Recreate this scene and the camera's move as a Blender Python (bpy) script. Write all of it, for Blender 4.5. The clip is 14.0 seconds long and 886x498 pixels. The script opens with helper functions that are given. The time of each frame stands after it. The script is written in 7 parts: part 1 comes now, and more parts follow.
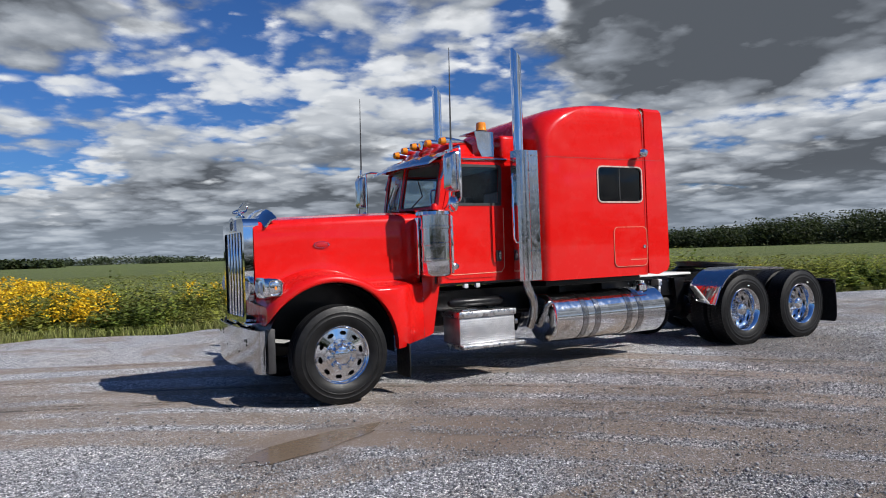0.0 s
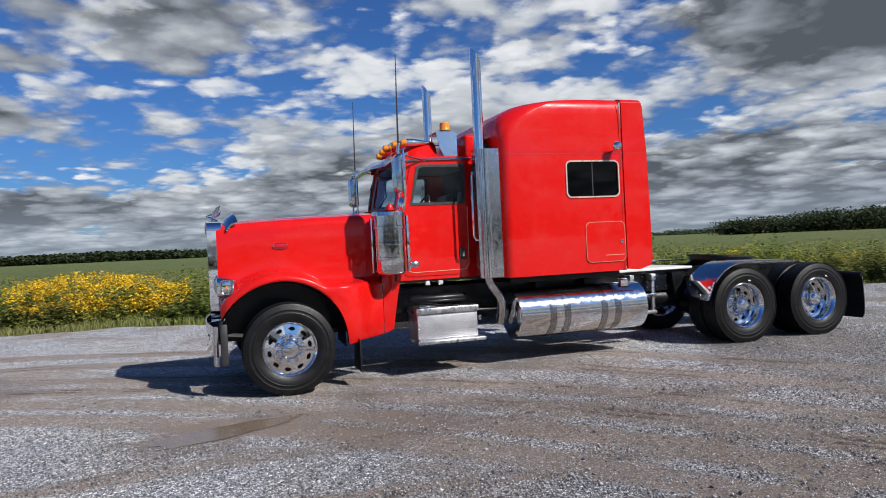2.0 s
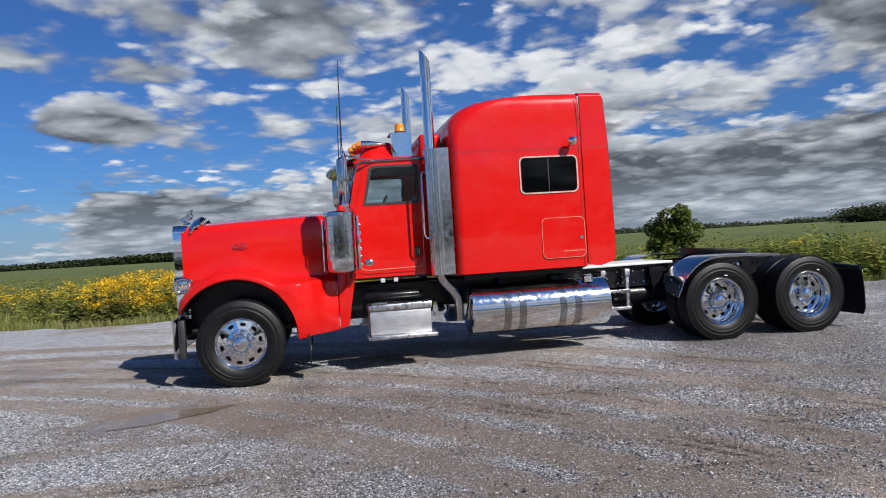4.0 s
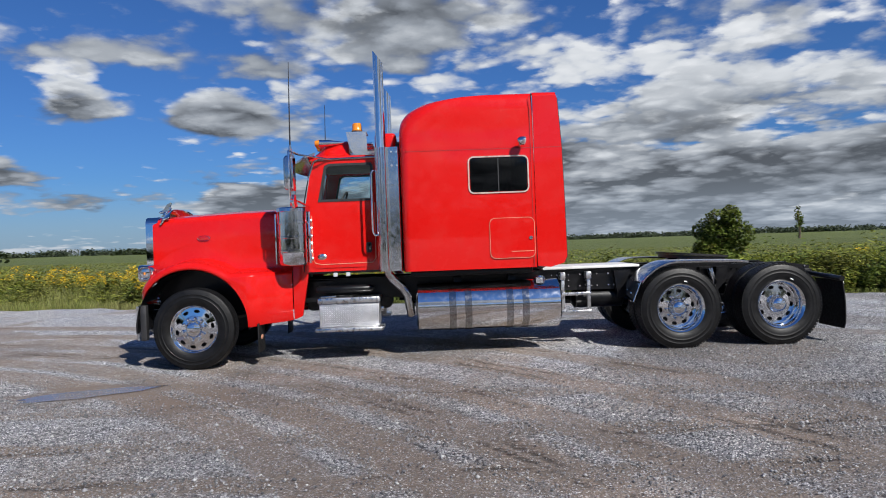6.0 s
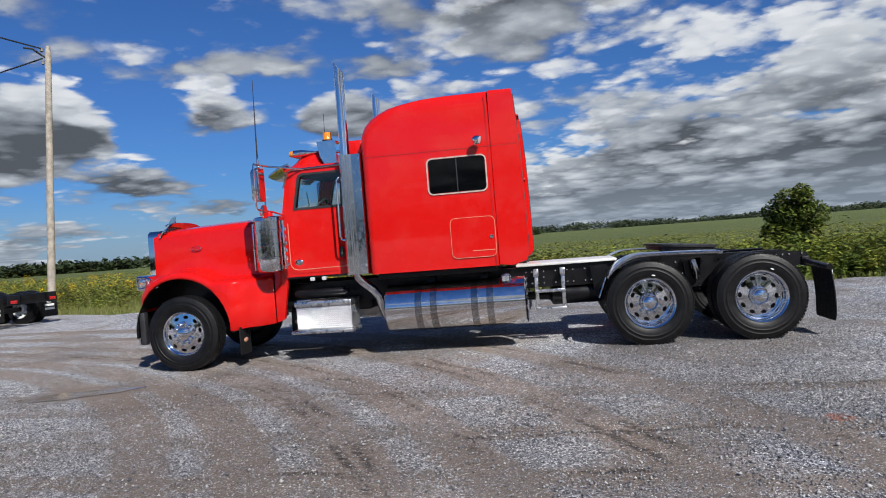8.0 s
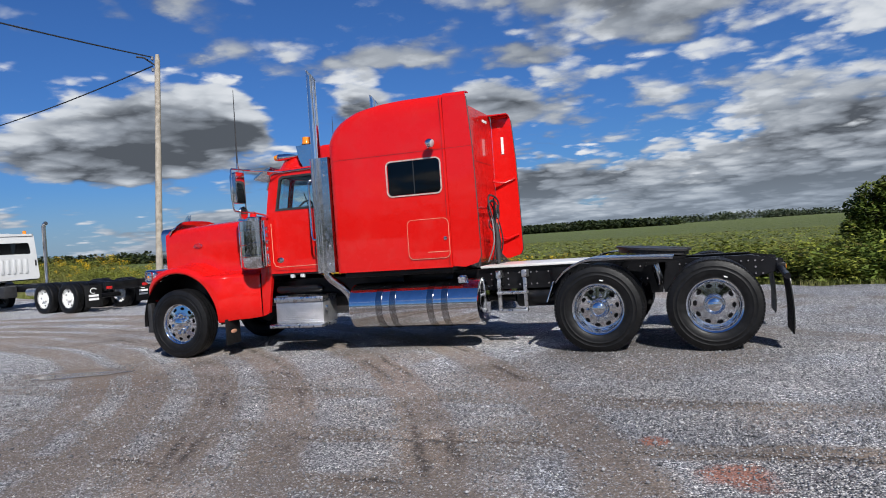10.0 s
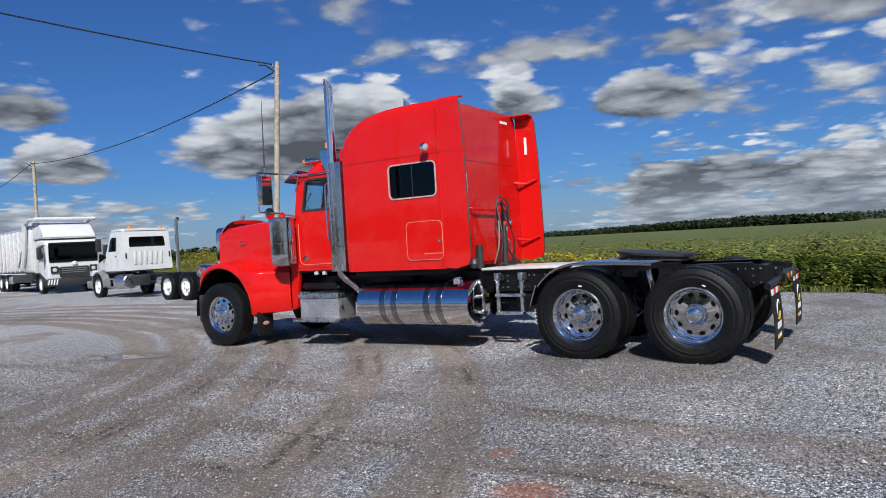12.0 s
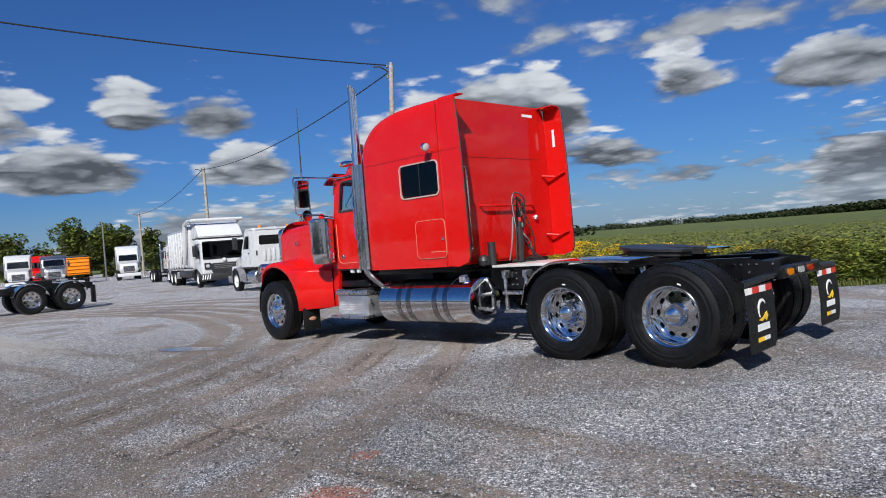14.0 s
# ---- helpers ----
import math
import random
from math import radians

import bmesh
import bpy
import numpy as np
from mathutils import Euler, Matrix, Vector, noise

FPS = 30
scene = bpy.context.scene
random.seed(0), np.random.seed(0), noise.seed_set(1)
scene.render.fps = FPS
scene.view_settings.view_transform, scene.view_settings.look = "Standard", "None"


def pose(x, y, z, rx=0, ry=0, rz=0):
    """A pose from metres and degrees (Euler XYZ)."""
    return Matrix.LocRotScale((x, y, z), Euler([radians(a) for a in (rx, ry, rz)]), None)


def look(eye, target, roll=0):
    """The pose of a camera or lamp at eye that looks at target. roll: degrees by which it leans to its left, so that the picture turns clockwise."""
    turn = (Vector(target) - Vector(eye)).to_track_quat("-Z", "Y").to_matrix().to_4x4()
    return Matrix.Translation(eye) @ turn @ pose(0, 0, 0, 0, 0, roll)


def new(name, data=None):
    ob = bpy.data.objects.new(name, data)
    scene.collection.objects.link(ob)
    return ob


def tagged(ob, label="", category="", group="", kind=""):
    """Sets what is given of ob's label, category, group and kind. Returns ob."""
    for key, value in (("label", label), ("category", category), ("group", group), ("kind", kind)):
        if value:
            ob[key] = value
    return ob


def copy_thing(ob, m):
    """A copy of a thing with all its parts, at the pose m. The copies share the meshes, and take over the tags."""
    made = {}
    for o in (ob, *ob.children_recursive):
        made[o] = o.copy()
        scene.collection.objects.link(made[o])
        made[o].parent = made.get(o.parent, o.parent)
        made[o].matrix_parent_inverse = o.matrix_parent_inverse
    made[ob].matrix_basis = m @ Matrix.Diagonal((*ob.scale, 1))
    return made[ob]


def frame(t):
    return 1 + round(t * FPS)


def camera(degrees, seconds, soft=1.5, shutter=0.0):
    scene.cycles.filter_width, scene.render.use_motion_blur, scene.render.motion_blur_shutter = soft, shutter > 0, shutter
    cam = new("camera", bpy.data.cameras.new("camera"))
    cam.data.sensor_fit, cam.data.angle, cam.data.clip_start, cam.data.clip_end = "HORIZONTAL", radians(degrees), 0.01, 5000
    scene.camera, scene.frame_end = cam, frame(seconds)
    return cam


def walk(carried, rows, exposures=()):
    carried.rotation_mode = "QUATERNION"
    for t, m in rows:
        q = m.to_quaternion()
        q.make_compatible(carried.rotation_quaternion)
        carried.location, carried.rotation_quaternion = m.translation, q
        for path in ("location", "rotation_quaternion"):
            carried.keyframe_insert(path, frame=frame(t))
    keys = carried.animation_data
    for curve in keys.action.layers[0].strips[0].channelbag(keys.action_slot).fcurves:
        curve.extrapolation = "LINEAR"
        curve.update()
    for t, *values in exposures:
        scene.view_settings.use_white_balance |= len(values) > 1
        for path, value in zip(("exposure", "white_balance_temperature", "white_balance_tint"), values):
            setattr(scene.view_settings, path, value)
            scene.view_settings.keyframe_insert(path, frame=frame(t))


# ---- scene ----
cam = camera(64.4, 14.0, soft=1.0)
PATH = [
    (0, (-2.617, -8.148, 1.505), (-1.651, -6.397, 1.515), -1.9),
    (0.5, (-2.175, -8.442, 1.521), (-1.292, -6.647, 1.523), -2.1),
    (1, (-1.739, -8.721, 1.53), (-0.946, -6.885, 1.529), -2.3),
    (1.5, (-1.276, -8.927, 1.547), (-0.551, -7.063, 1.535), -2.4),
    (2, (-0.849, -9.193, 1.569), (-0.211, -7.298, 1.555), -2.6),
    (2.5, (-0.373, -9.385, 1.546), (0.176, -7.462, 1.538), -2.8),
    (2.7, (-0.194, -9.432, 1.559), (0.325, -7.501, 1.551), -2.8),
    (4.8, (1.758, -10.017, 1.507), (2.029, -8.035, 1.49), -3.6),
    (5, (1.965, -10.027, 1.518), (2.218, -8.043, 1.502), -3.5),
    (5.5, (2.47, -10.184, 1.503), (2.633, -8.191, 1.486), -2.8),
    (6, (2.995, -10.225, 1.47), (3.045, -8.226, 1.452), -1.9),
    (6.5, (3.512, -10.259, 1.476), (3.465, -8.26, 1.455), -2.7),
    (7, (4.04, -10.286, 1.501), (3.895, -8.291, 1.478), -3.4),
    (7.5, (4.562, -10.234, 1.496), (4.345, -8.246, 1.47), -3.8),
    (8, (5.122, -10.219, 1.504), (4.817, -8.242, 1.477), -4.3),
    (8.2, (5.338, -10.205, 1.506), (4.997, -8.234, 1.475), -4.8),
    (10.3, (7.806, -9.681, 1.502), (7.053, -7.828, 1.472), -3.4),
    (10.5, (8.01, -9.604, 1.487), (7.211, -7.77, 1.458), -3.2),
    (11, (8.483, -9.401, 1.489), (7.603, -7.605, 1.46), -3.2),
    (11.5, (9.0, -9.278, 1.506), (8.027, -7.531, 1.48), -3.2),
    (12, (9.417, -9.032, 1.481), (8.348, -7.342, 1.459), -3.2),
    (12.5, (9.849, -8.787, 1.473), (8.687, -7.16, 1.454), -3.4),
    (13, (10.29, -8.482, 1.44), (9.019, -6.938, 1.421), -2.3),
    (13.5, (10.693, -8.108, 1.438), (9.341, -6.634, 1.418), -3.2),
    (14, (11.105, -7.751, 1.459), (9.677, -6.351, 1.438), -4.5),
]
walk(cam, [(t, look(eye, target, roll)) for t, eye, target, roll in PATH], [(0.0, 0.46, 6300, 10), (7.0, 0.42, 6250, 10), (14.0, 0.32, 6150, 10)])

SUN_WAY = Vector((-0.65, 0.98, -1.0)).normalized()   # the way the sunlight travels

# ------------------------------------------------------------------ world and sun
# single fair-weather clouds: compass bearing from +y, height of the base, half width (degrees), weight
CUMULI = [
    (-44.5, 8.6, 10.5, 0.60), (-61.0, 6.6, 4.8, 0.48), (-73.5, 6.4, 5.5, 0.52), (-68.6, 10.6, 2.6, 0.40),
    (-62.2, 10.6, 3.8, 0.42), (-26.3, 10.3, 4.5, 0.50), (-16.6, 9.6, 4.2, 0.42), (-31.7, 6.0, 4.0, 0.42),
    (-36.5, 9.0, 3.4, 0.36), (-50.0, 16.5, 3.0, 0.22), (-78.0, 10.0, 3.6, 0.40),
]
# holes in the cover and the heavy bank, in the same terms
GAPS = [
    (-4.5, 12.3, 3.4, -0.50), (-14.6, 7.2, 2.2, -0.30), (36.5, 18.5, 2.8, -0.45), (-1.0, 12.6, 2.2, -0.30),
    (21.0, 6.5, 2.0, -0.25), (53.0, 14.5, 12.0, 0.42),
]
DECKS = 7            # heights at which the cloud field is cut


def build_world():
    w = bpy.data.worlds.new("sky")
    scene.world = w
    w.use_nodes = True
    nt = w.node_tree
    nt.nodes.clear()
    N = nt.nodes.new
    L = nt.links.new

    def math_node(op, a, b=None, c=None):
        n = N("ShaderNodeMath")
        n.operation = op
        for i, v in enumerate((a, b, c)):
            if v is None:
                continue
            if isinstance(v, (int, float)):
                n.inputs[i].default_value = v
            else:
                L(v, n.inputs[i])
        return n.outputs[0]

    def vec_node(op, a, b=None, scale=None, out=0):
        n = N("ShaderNodeVectorMath")
        n.operation = op
        L(a, n.inputs[0])
        if isinstance(b, tuple):
            n.inputs[1].default_value = b
        elif b is not None:
            L(b, n.inputs[1])
        if isinstance(scale, (int, float)):
            n.inputs["Scale"].default_value = scale
        elif scale is not None:
            L(scale, n.inputs["Scale"])
        return n.outputs[out]

    def ramp(v, lo, hi, a=0.0, b=1.0):
        n = N("ShaderNodeMapRange")
        n.interpolation_type = "SMOOTHSTEP"
        L(v, n.inputs[0])
        for i, q in enumerate((lo, hi, a, b)):
            n.inputs[i + 1].default_value = q
        return n.outputs[0]

    def blend(f, a, b):
        n = N("ShaderNodeMix")
        n.data_type = "RGBA"
        for i, v in ((0, f), (6, a), (7, b)):
            if isinstance(v, tuple):
                n.inputs[i].default_value = (*v, 1)
            else:
                L(v, n.inputs[i])
        return n.outputs[2]

    sky = N("ShaderNodeTexSky")
    sky.sky_type = "NISHITA"
    sky.sun_disc = False
    sky.sun_elevation = math.asin(-SUN_WAY.z)
    sky.sun_rotation = math.atan2(-SUN_WAY.x, -SUN_WAY.y)
    sky.altitude, sky.air_density, sky.dust_density, sky.ozone_density = 50, 1.0, 0.6, 2.0
    tc = N("ShaderNodeTexCoord")
    way = tc.outputs["Generated"]
    sep = N("ShaderNodeSeparateXYZ")
    L(way, sep.inputs[0])
    x, y, z = sep.outputs
    up = math_node("ADD", math_node("MAXIMUM", z, 0.0), 0.16)
    far = math_node("DIVIDE", 1.0, up)
    flat = vec_node("MULTIPLY", vec_node("SCALE", way, scale=far), (1.0, 1.0, 0.0))   # where the ray meets the cloud base
    # the cover closes up on the wood side and low over the horizon, and opens over the lot's far end
    # overhead, out of view, the cover is thinned to deepen the shadows below
    cover = math_node("ADD", ramp(x, -0.42, 0.05, -0.05, 0.33), math_node("ADD", ramp(z, 0.14, 0.04, 0.0, 0.24), ramp(z, 0.36, 0.62, 0.0, -0.34)))

    def spots(p, lst):
        tot = None
        for az, el, half, weight in lst:
            d = math.cos(radians(el)) / (math.sin(radians(el)) + 0.16)
            r = d * math.tan(radians(half)) * 1.45
            a = radians(az)
            q = vec_node("DISTANCE", p, (d * math.sin(a), d * math.cos(a), 0.0), out="Value")
            f = ramp(q, r, r * 0.15, 0.0, weight)
            tot = f if tot is None else math_node("ADD", tot, f)
        return tot

    sk = N("ShaderNodeMix")
    sk.data_type, sk.blend_type = "RGBA", "MULTIPLY"
    sk.inputs[0].default_value = 1.0
    L(sky.outputs[0], sk.inputs[6])
    sk.inputs[7].default_value = (0.036, 0.066, 0.116, 1)
    seen = sk.outputs[2]
    for k in range(DECKS - 1, -1, -1):
        f = k / (DECKS - 1)
        p = vec_node("SCALE", flat, scale=1.0 + 0.20 * f)
        lift = vec_node("ADD", p, (3.1, 7.7, 0.9 * f + 4.0))
        big = N("ShaderNodeTexNoise")
        big.inputs["Scale"].default_value, big.inputs["Detail"].default_value, big.inputs["Roughness"].default_value = 0.75, 3, 0.5
        L(lift, big.inputs["Vector"])
        fine = N("ShaderNodeTexNoise")
        fine.inputs["Scale"].default_value, fine.inputs["Detail"].default_value, fine.inputs["Roughness"].default_value = 4.2, 6, 0.56
        L(lift, fine.inputs["Vector"])
        bent = vec_node("ADD", lift, vec_node("SCALE", fine.outputs["Color"], scale=0.22))
        puff = N("ShaderNodeTexVoronoi")
        puff.feature = "SMOOTH_F1"
        puff.inputs["Scale"].default_value, puff.inputs["Detail"].default_value = 3.1, 2.5
        puff.inputs["Roughness"].default_value, puff.inputs["Smoothness"].default_value = 0.55, 0.35
        L(bent, puff.inputs["Vector"])
        heap = math_node("SUBTRACT", 0.52, puff.outputs["Distance"])
        d = math_node("ADD", cover, math_node("MULTIPLY", math_node("SUBTRACT", big.outputs[0], 0.5), 1.5))
        d = math_node("ADD", d, spots(p, CUMULI + GAPS))
        d = math_node("ADD", d, math_node("MULTIPLY", heap, 0.34 + 0.22 * f))
        d = math_node("ADD", d, math_node("MULTIPLY", math_node("SUBTRACT", fine.outputs[0], 0.5), 0.42))
        d = math_node("SUBTRACT", d, 0.02 + 0.32 * f ** 1.4)
        # bases are grey and thicken to dark, flanks turn white in the sun behind the viewer
        light = math_node("ADD", 0.46 + 0.46 * f ** 0.5, math_node("MULTIPLY", heap, 0.62))
        light = math_node("SUBTRACT", light, ramp(d, 0.35, 1.05, 0.0, 0.36 * (1 - 0.6 * f)))
        light = math_node("ADD", light, math_node("MULTIPLY", math_node("SUBTRACT", fine.outputs[0], 0.5), 0.50))
        light = math_node("ADD", light, math_node("MULTIPLY", math_node("SUBTRACT", big.outputs[0], 0.5), -0.7))
        col = N("ShaderNodeValToRGB")
        L(light, col.inputs[0])
        e = col.color_ramp.elements
        e[0].position, e[0].color = 0.02, (0.135, 0.150, 0.172, 1)
        e[1].position, e[1].color = 0.95, (1.22, 1.22, 1.22, 1)
        for at, c in ((0.25, (0.43, 0.465, 0.515)), (0.55, (0.90, 0.93, 0.96))):
            col.color_ramp.elements.new(at).color = (*c, 1)
        seen = blend(ramp(d, 0.0, 0.19), seen, col.outputs[0])
    # low haze near the horizon
    seen = blend(ramp(z, 0.10, 0.0, 0.0, 0.45), seen, (0.52, 0.62, 0.74))
    bg = N("ShaderNodeBackground")
    L(seen, bg.inputs[0])
    bg.inputs[1].default_value = 0.53
    out = N("ShaderNodeOutputWorld")
    L(bg.outputs[0], out.inputs[0])


build_world()
sun = new("sun", bpy.data.lights.new("sun", "SUN"))
sun.data.energy, sun.data.angle, sun.data.color = 5.0, radians(0.53), (1.0, 0.95, 0.87)
sun.rotation_euler = SUN_WAY.to_track_quat("-Z", "Y").to_euler()


# ------------------------------------------------------------------ materials
class Nodes:
    """A node material with short ways to write its graph."""

    def __init__(self, name):
        self.mat = bpy.data.materials.new(name)
        self.mat.use_nodes = True
        self.nt = self.mat.node_tree
        self.bsdf = self.nt.nodes["Principled BSDF"]
        self.co = None

    def link(self, a, b):
        self.nt.links.new(a, b)

    def put(self, key, v):
        s = self.bsdf.inputs[key]
        if isinstance(v, (int, float)):
            s.default_value = v
        elif isinstance(v, tuple):
            s.default_value = (*v, 1) if len(v) == 3 else v
        else:
            self.link(v, s)
        return self

    def coords(self):
        if self.co is None:
            n = self.nt.nodes.new("ShaderNodeNewGeometry")
            self.co = n.outputs["Position"]
        return self.co

    def noise(self, scale, detail=4, rough=0.55, vec=None, dist=0.0):
        n = self.nt.nodes.new("ShaderNodeTexNoise")
        n.inputs["Scale"].default_value, n.inputs["Detail"].default_value = scale, detail
        n.inputs["Roughness"].default_value, n.inputs["Distortion"].default_value = rough, dist
        self.link(vec or self.coords(), n.inputs["Vector"])
        return n.outputs[0]

    def cells(self, scale, vec=None, feature="F1", out="Distance"):
        n = self.nt.nodes.new("ShaderNodeTexVoronoi")
        n.feature = feature
        n.inputs["Scale"].default_value = scale
        self.link(vec or self.coords(), n.inputs["Vector"])
        return n.outputs[out]

    def op(self, kind, a, b=None, clamp=False):
        n = self.nt.nodes.new("ShaderNodeMath")
        n.operation, n.use_clamp = kind, clamp
        for i, v in enumerate((a, b)):
            if v is None:
                continue
            if isinstance(v, (int, float)):
                n.inputs[i].default_value = v
            else:
                self.link(v, n.inputs[i])
        return n.outputs[0]

    def range(self, v, lo, hi, a=0.0, b=1.0):
        n = self.nt.nodes.new("ShaderNodeMapRange")
        n.interpolation_type = "SMOOTHSTEP"
        self.link(v, n.inputs[0])
        for i, q in enumerate((lo, hi, a, b)):
            n.inputs[i + 1].default_value = q
        return n.outputs[0]

    def mix(self, f, a, b, blend="MIX"):
        n = self.nt.nodes.new("ShaderNodeMix")
        n.data_type, n.blend_type = "RGBA", blend
        for i, v in ((0, f), (6, a), (7, b)):
            if isinstance(v, (int, float)):
                n.inputs[i].default_value = v
            elif isinstance(v, tuple):
                n.inputs[i].default_value = (*v, 1)
            else:
                self.link(v, n.inputs[i])
        return n.outputs[2]

    def island(self):
        return self.nt.nodes.new("ShaderNodeNewGeometry").outputs["Random Per Island"]

    def per_object(self):
        return self.nt.nodes.new("ShaderNodeObjectInfo").outputs["Random"]

    def ramp(self, v, *stops):
        n = self.nt.nodes.new("ShaderNodeValToRGB")
        self.link(v, n.inputs[0])
        e = n.color_ramp.elements
        while len(e) < len(stops):
            e.new(0.5)
        for q, (p, c) in zip(e, stops):
            q.position, q.color = p, (*c, 1)
        return n.outputs[0]

    def bump(self, h, strength, dist=0.01):
        n = self.nt.nodes.new("ShaderNodeBump")
        n.inputs["Strength"].default_value, n.inputs["Distance"].default_value = strength, dist
        self.link(h, n.inputs["Height"])
        self.link(n.outputs[0], self.bsdf.inputs["Normal"])
        return self


def mat_plain(name, colour, rough=0.5, metal=0.0, vary=0.12, scale=6.0, coat=0.0, bump=0.0, grain=60.0, spec=0.5):
    m = Nodes(name)
    m.put("Specular IOR Level", spec)
    n = m.noise(scale, 5)
    f = m.range(n, 0.3, 0.7)
    dark = tuple(c * (1 - vary) for c in colour)
    lite = tuple(min(1, c * (1 + vary)) for c in colour)
    m.put("Base Color", m.mix(f, dark, lite)).put("Metallic", metal).put("Coat Weight", coat)
    m.put("Roughness", m.range(m.noise(scale * 3, 4), 0.3, 0.7, rough * 0.82, min(1, rough * 1.18)))
    if bump:
        m.bump(m.noise(grain, 3), bump, 0.004)
    return m.mat


def mat_paint(name, colour, dust=0.10):
    """Glossy truck paint under clear coat with road dust low down its flanks in patches."""
    m = Nodes(name)
    d = m.op("MULTIPLY", m.range(m.noise(3.0, 6, 0.65), 0.48, 0.75), dust)
    fleck = m.range(m.noise(220, 2), 0.3, 0.7)
    c = m.mix(fleck, tuple(q * 0.96 for q in colour), colour)
    m.put("Base Color", m.mix(d, c, (0.30, 0.27, 0.24)))
    m.put("Roughness", m.range(m.noise(5, 5), 0.3, 0.7, 0.20, 0.34)).put("Coat Weight", 0.7).put("Coat Roughness", 0.03)
    m.put("Specular IOR Level", 0.08)
    m.bump(m.noise(1.6, 2), 0.05, 0.02)
    return m.mat


def mat_chrome(name, colour, rough, wave=0.06, smear=0.5, scale=4.0):
    m = Nodes(name)
    s = m.range(m.noise(scale * 2.5, 6, 0.6), 0.35, 0.75)
    m.put("Base Color", m.mix(m.op("MULTIPLY", s, smear * 0.5), colour, tuple(c * 0.6 for c in colour)))
    m.put("Metallic", 1.0).put("Roughness", m.range(m.noise(scale * 4, 5), 0.3, 0.75, rough * 0.6, rough * 1.6))
    m.bump(m.noise(scale, 2), wave, 0.02)
    return m.mat


def mat_glass(name, colour, alpha_rough=0.0):
    m = Nodes(name)
    m.put("Base Color", colour).put("Transmission Weight", 1.0).put("Roughness", alpha_rough).put("IOR", 1.1)
    m.put("Coat Weight", 0.6).put("Coat Roughness", 0.02)
    return m.mat


M = {}
M["red"] = mat_paint("red_paint", (0.53, 0.0065, 0.005), 0.03)
M["chrome"] = mat_chrome("chrome", (0.80, 0.81, 0.83), 0.05, 0.03, 0.3)
M["steel"] = mat_chrome("stainless_steel", (0.62, 0.62, 0.63), 0.14, 0.05, 0.6)
M["alu"] = mat_chrome("polished_aluminium", (0.78, 0.78, 0.79), 0.10, 0.05, 0.5)
M["alu_dull"] = mat_chrome("brushed_aluminium", (0.66, 0.66, 0.67), 0.32, 0.05, 0.7)
M["white_plate"] = mat_plain("white_deck_plate", (0.72, 0.72, 0.70), 0.35, 0.3, 0.1)
M["black"] = mat_plain("black_chassis_paint", (0.005, 0.005, 0.006), 0.36, 0.0, 0.5, 4.0, 0.12, 0.15, 40, 0.25)
M["plastic"] = mat_plain("black_plastic", (0.02, 0.02, 0.022), 0.5, 0, 0.3, 8)
M["rubber"] = mat_plain("tyre_rubber", (0.0045, 0.0045, 0.005), 0.46, 0, 0.45, 14, 0.0, 0.3, 130, 0.28)
M["flap"] = mat_plain("rubber_flap", (0.006, 0.006, 0.0065), 0.6, 0, 0.4, 10, 0, 0.15, 70, 0.3)
M["dark"] = mat_plain("dark_interior", (0.03, 0.03, 0.034), 0.7, 0, 0.3)
M["grey_trim"] = mat_plain("grey_trim", (0.16, 0.16, 0.17), 0.6, 0, 0.2)
M["dull_steel"] = mat_chrome("ribbed_steel", (0.42, 0.42, 0.43), 0.16, 0.12, 0.8, 9.0)
M["cream"] = mat_plain("pinstripe", (0.50, 0.25, 0.16), 0.4, 0, 0.1)
M["seam"] = mat_plain("panel_seam", (0.28, 0.005, 0.005), 0.5, 0, 0.2)
M["amber"] = Nodes("amber_lens").put("Base Color", (0.9, 0.28, 0.01)).put("Roughness", 0.12).put("Transmission Weight", 0.25).put("Coat Weight", 1.0).mat
M["red_lens"] = Nodes("red_lens").put("Base Color", (0.5, 0.01, 0.01)).put("Roughness", 0.12).put("Transmission Weight", 0.2).put("Coat Weight", 1.0).mat
M["clear_lens"] = Nodes("clear_lens").put("Base Color", (0.85, 0.87, 0.9)).put("Roughness", 0.08).put("Transmission Weight", 0.5).put("Coat Weight", 1.0).mat
M["glass"] = mat_glass("window_glass", (0.72, 0.82, 0.84))
M["tint"] = mat_glass("tinted_glass", (0.035, 0.037, 0.04))
M["white"] = mat_paint("white_paint", (0.58, 0.59, 0.60), 0.14)
M["mirror"] = mat_chrome("mirror_chrome", (0.55, 0.56, 0.57), 0.10, 0.0, 0.5, 2.0)
M["strap"] = mat_chrome("satin_strap", (0.36, 0.36, 0.37), 0.14, 0.05, 0.5)
M["window_trim"] = mat_plain("pale_window_trim", (0.58, 0.50, 0.43), 0.3, 0.4, 0.1)
M["canister"] = mat_chrome("dented_chrome", (0.70, 0.70, 0.72), 0.08, 0.03, 0.4, 6.0)
M["orange"] = mat_paint("orange_paint", (0.85, 0.25, 0.01), 0.12)
M["yellow"] = mat_plain("yellow_print", (0.80, 0.50, 0.02), 0.5)
M["white_print"] = mat_plain("white_print", (0.75, 0.75, 0.74), 0.5)
M["red_print"] = mat_plain("red_print", (0.55, 0.03, 0.02), 0.4)
M["hose"] = mat_plain("hose_rubber", (0.018, 0.018, 0.02), 0.45)
M["grease"] = mat_plain("greasy_steel", (0.014, 0.013, 0.014), 0.42, 0.0, 0.4, 9, 0, 0.2, 50)


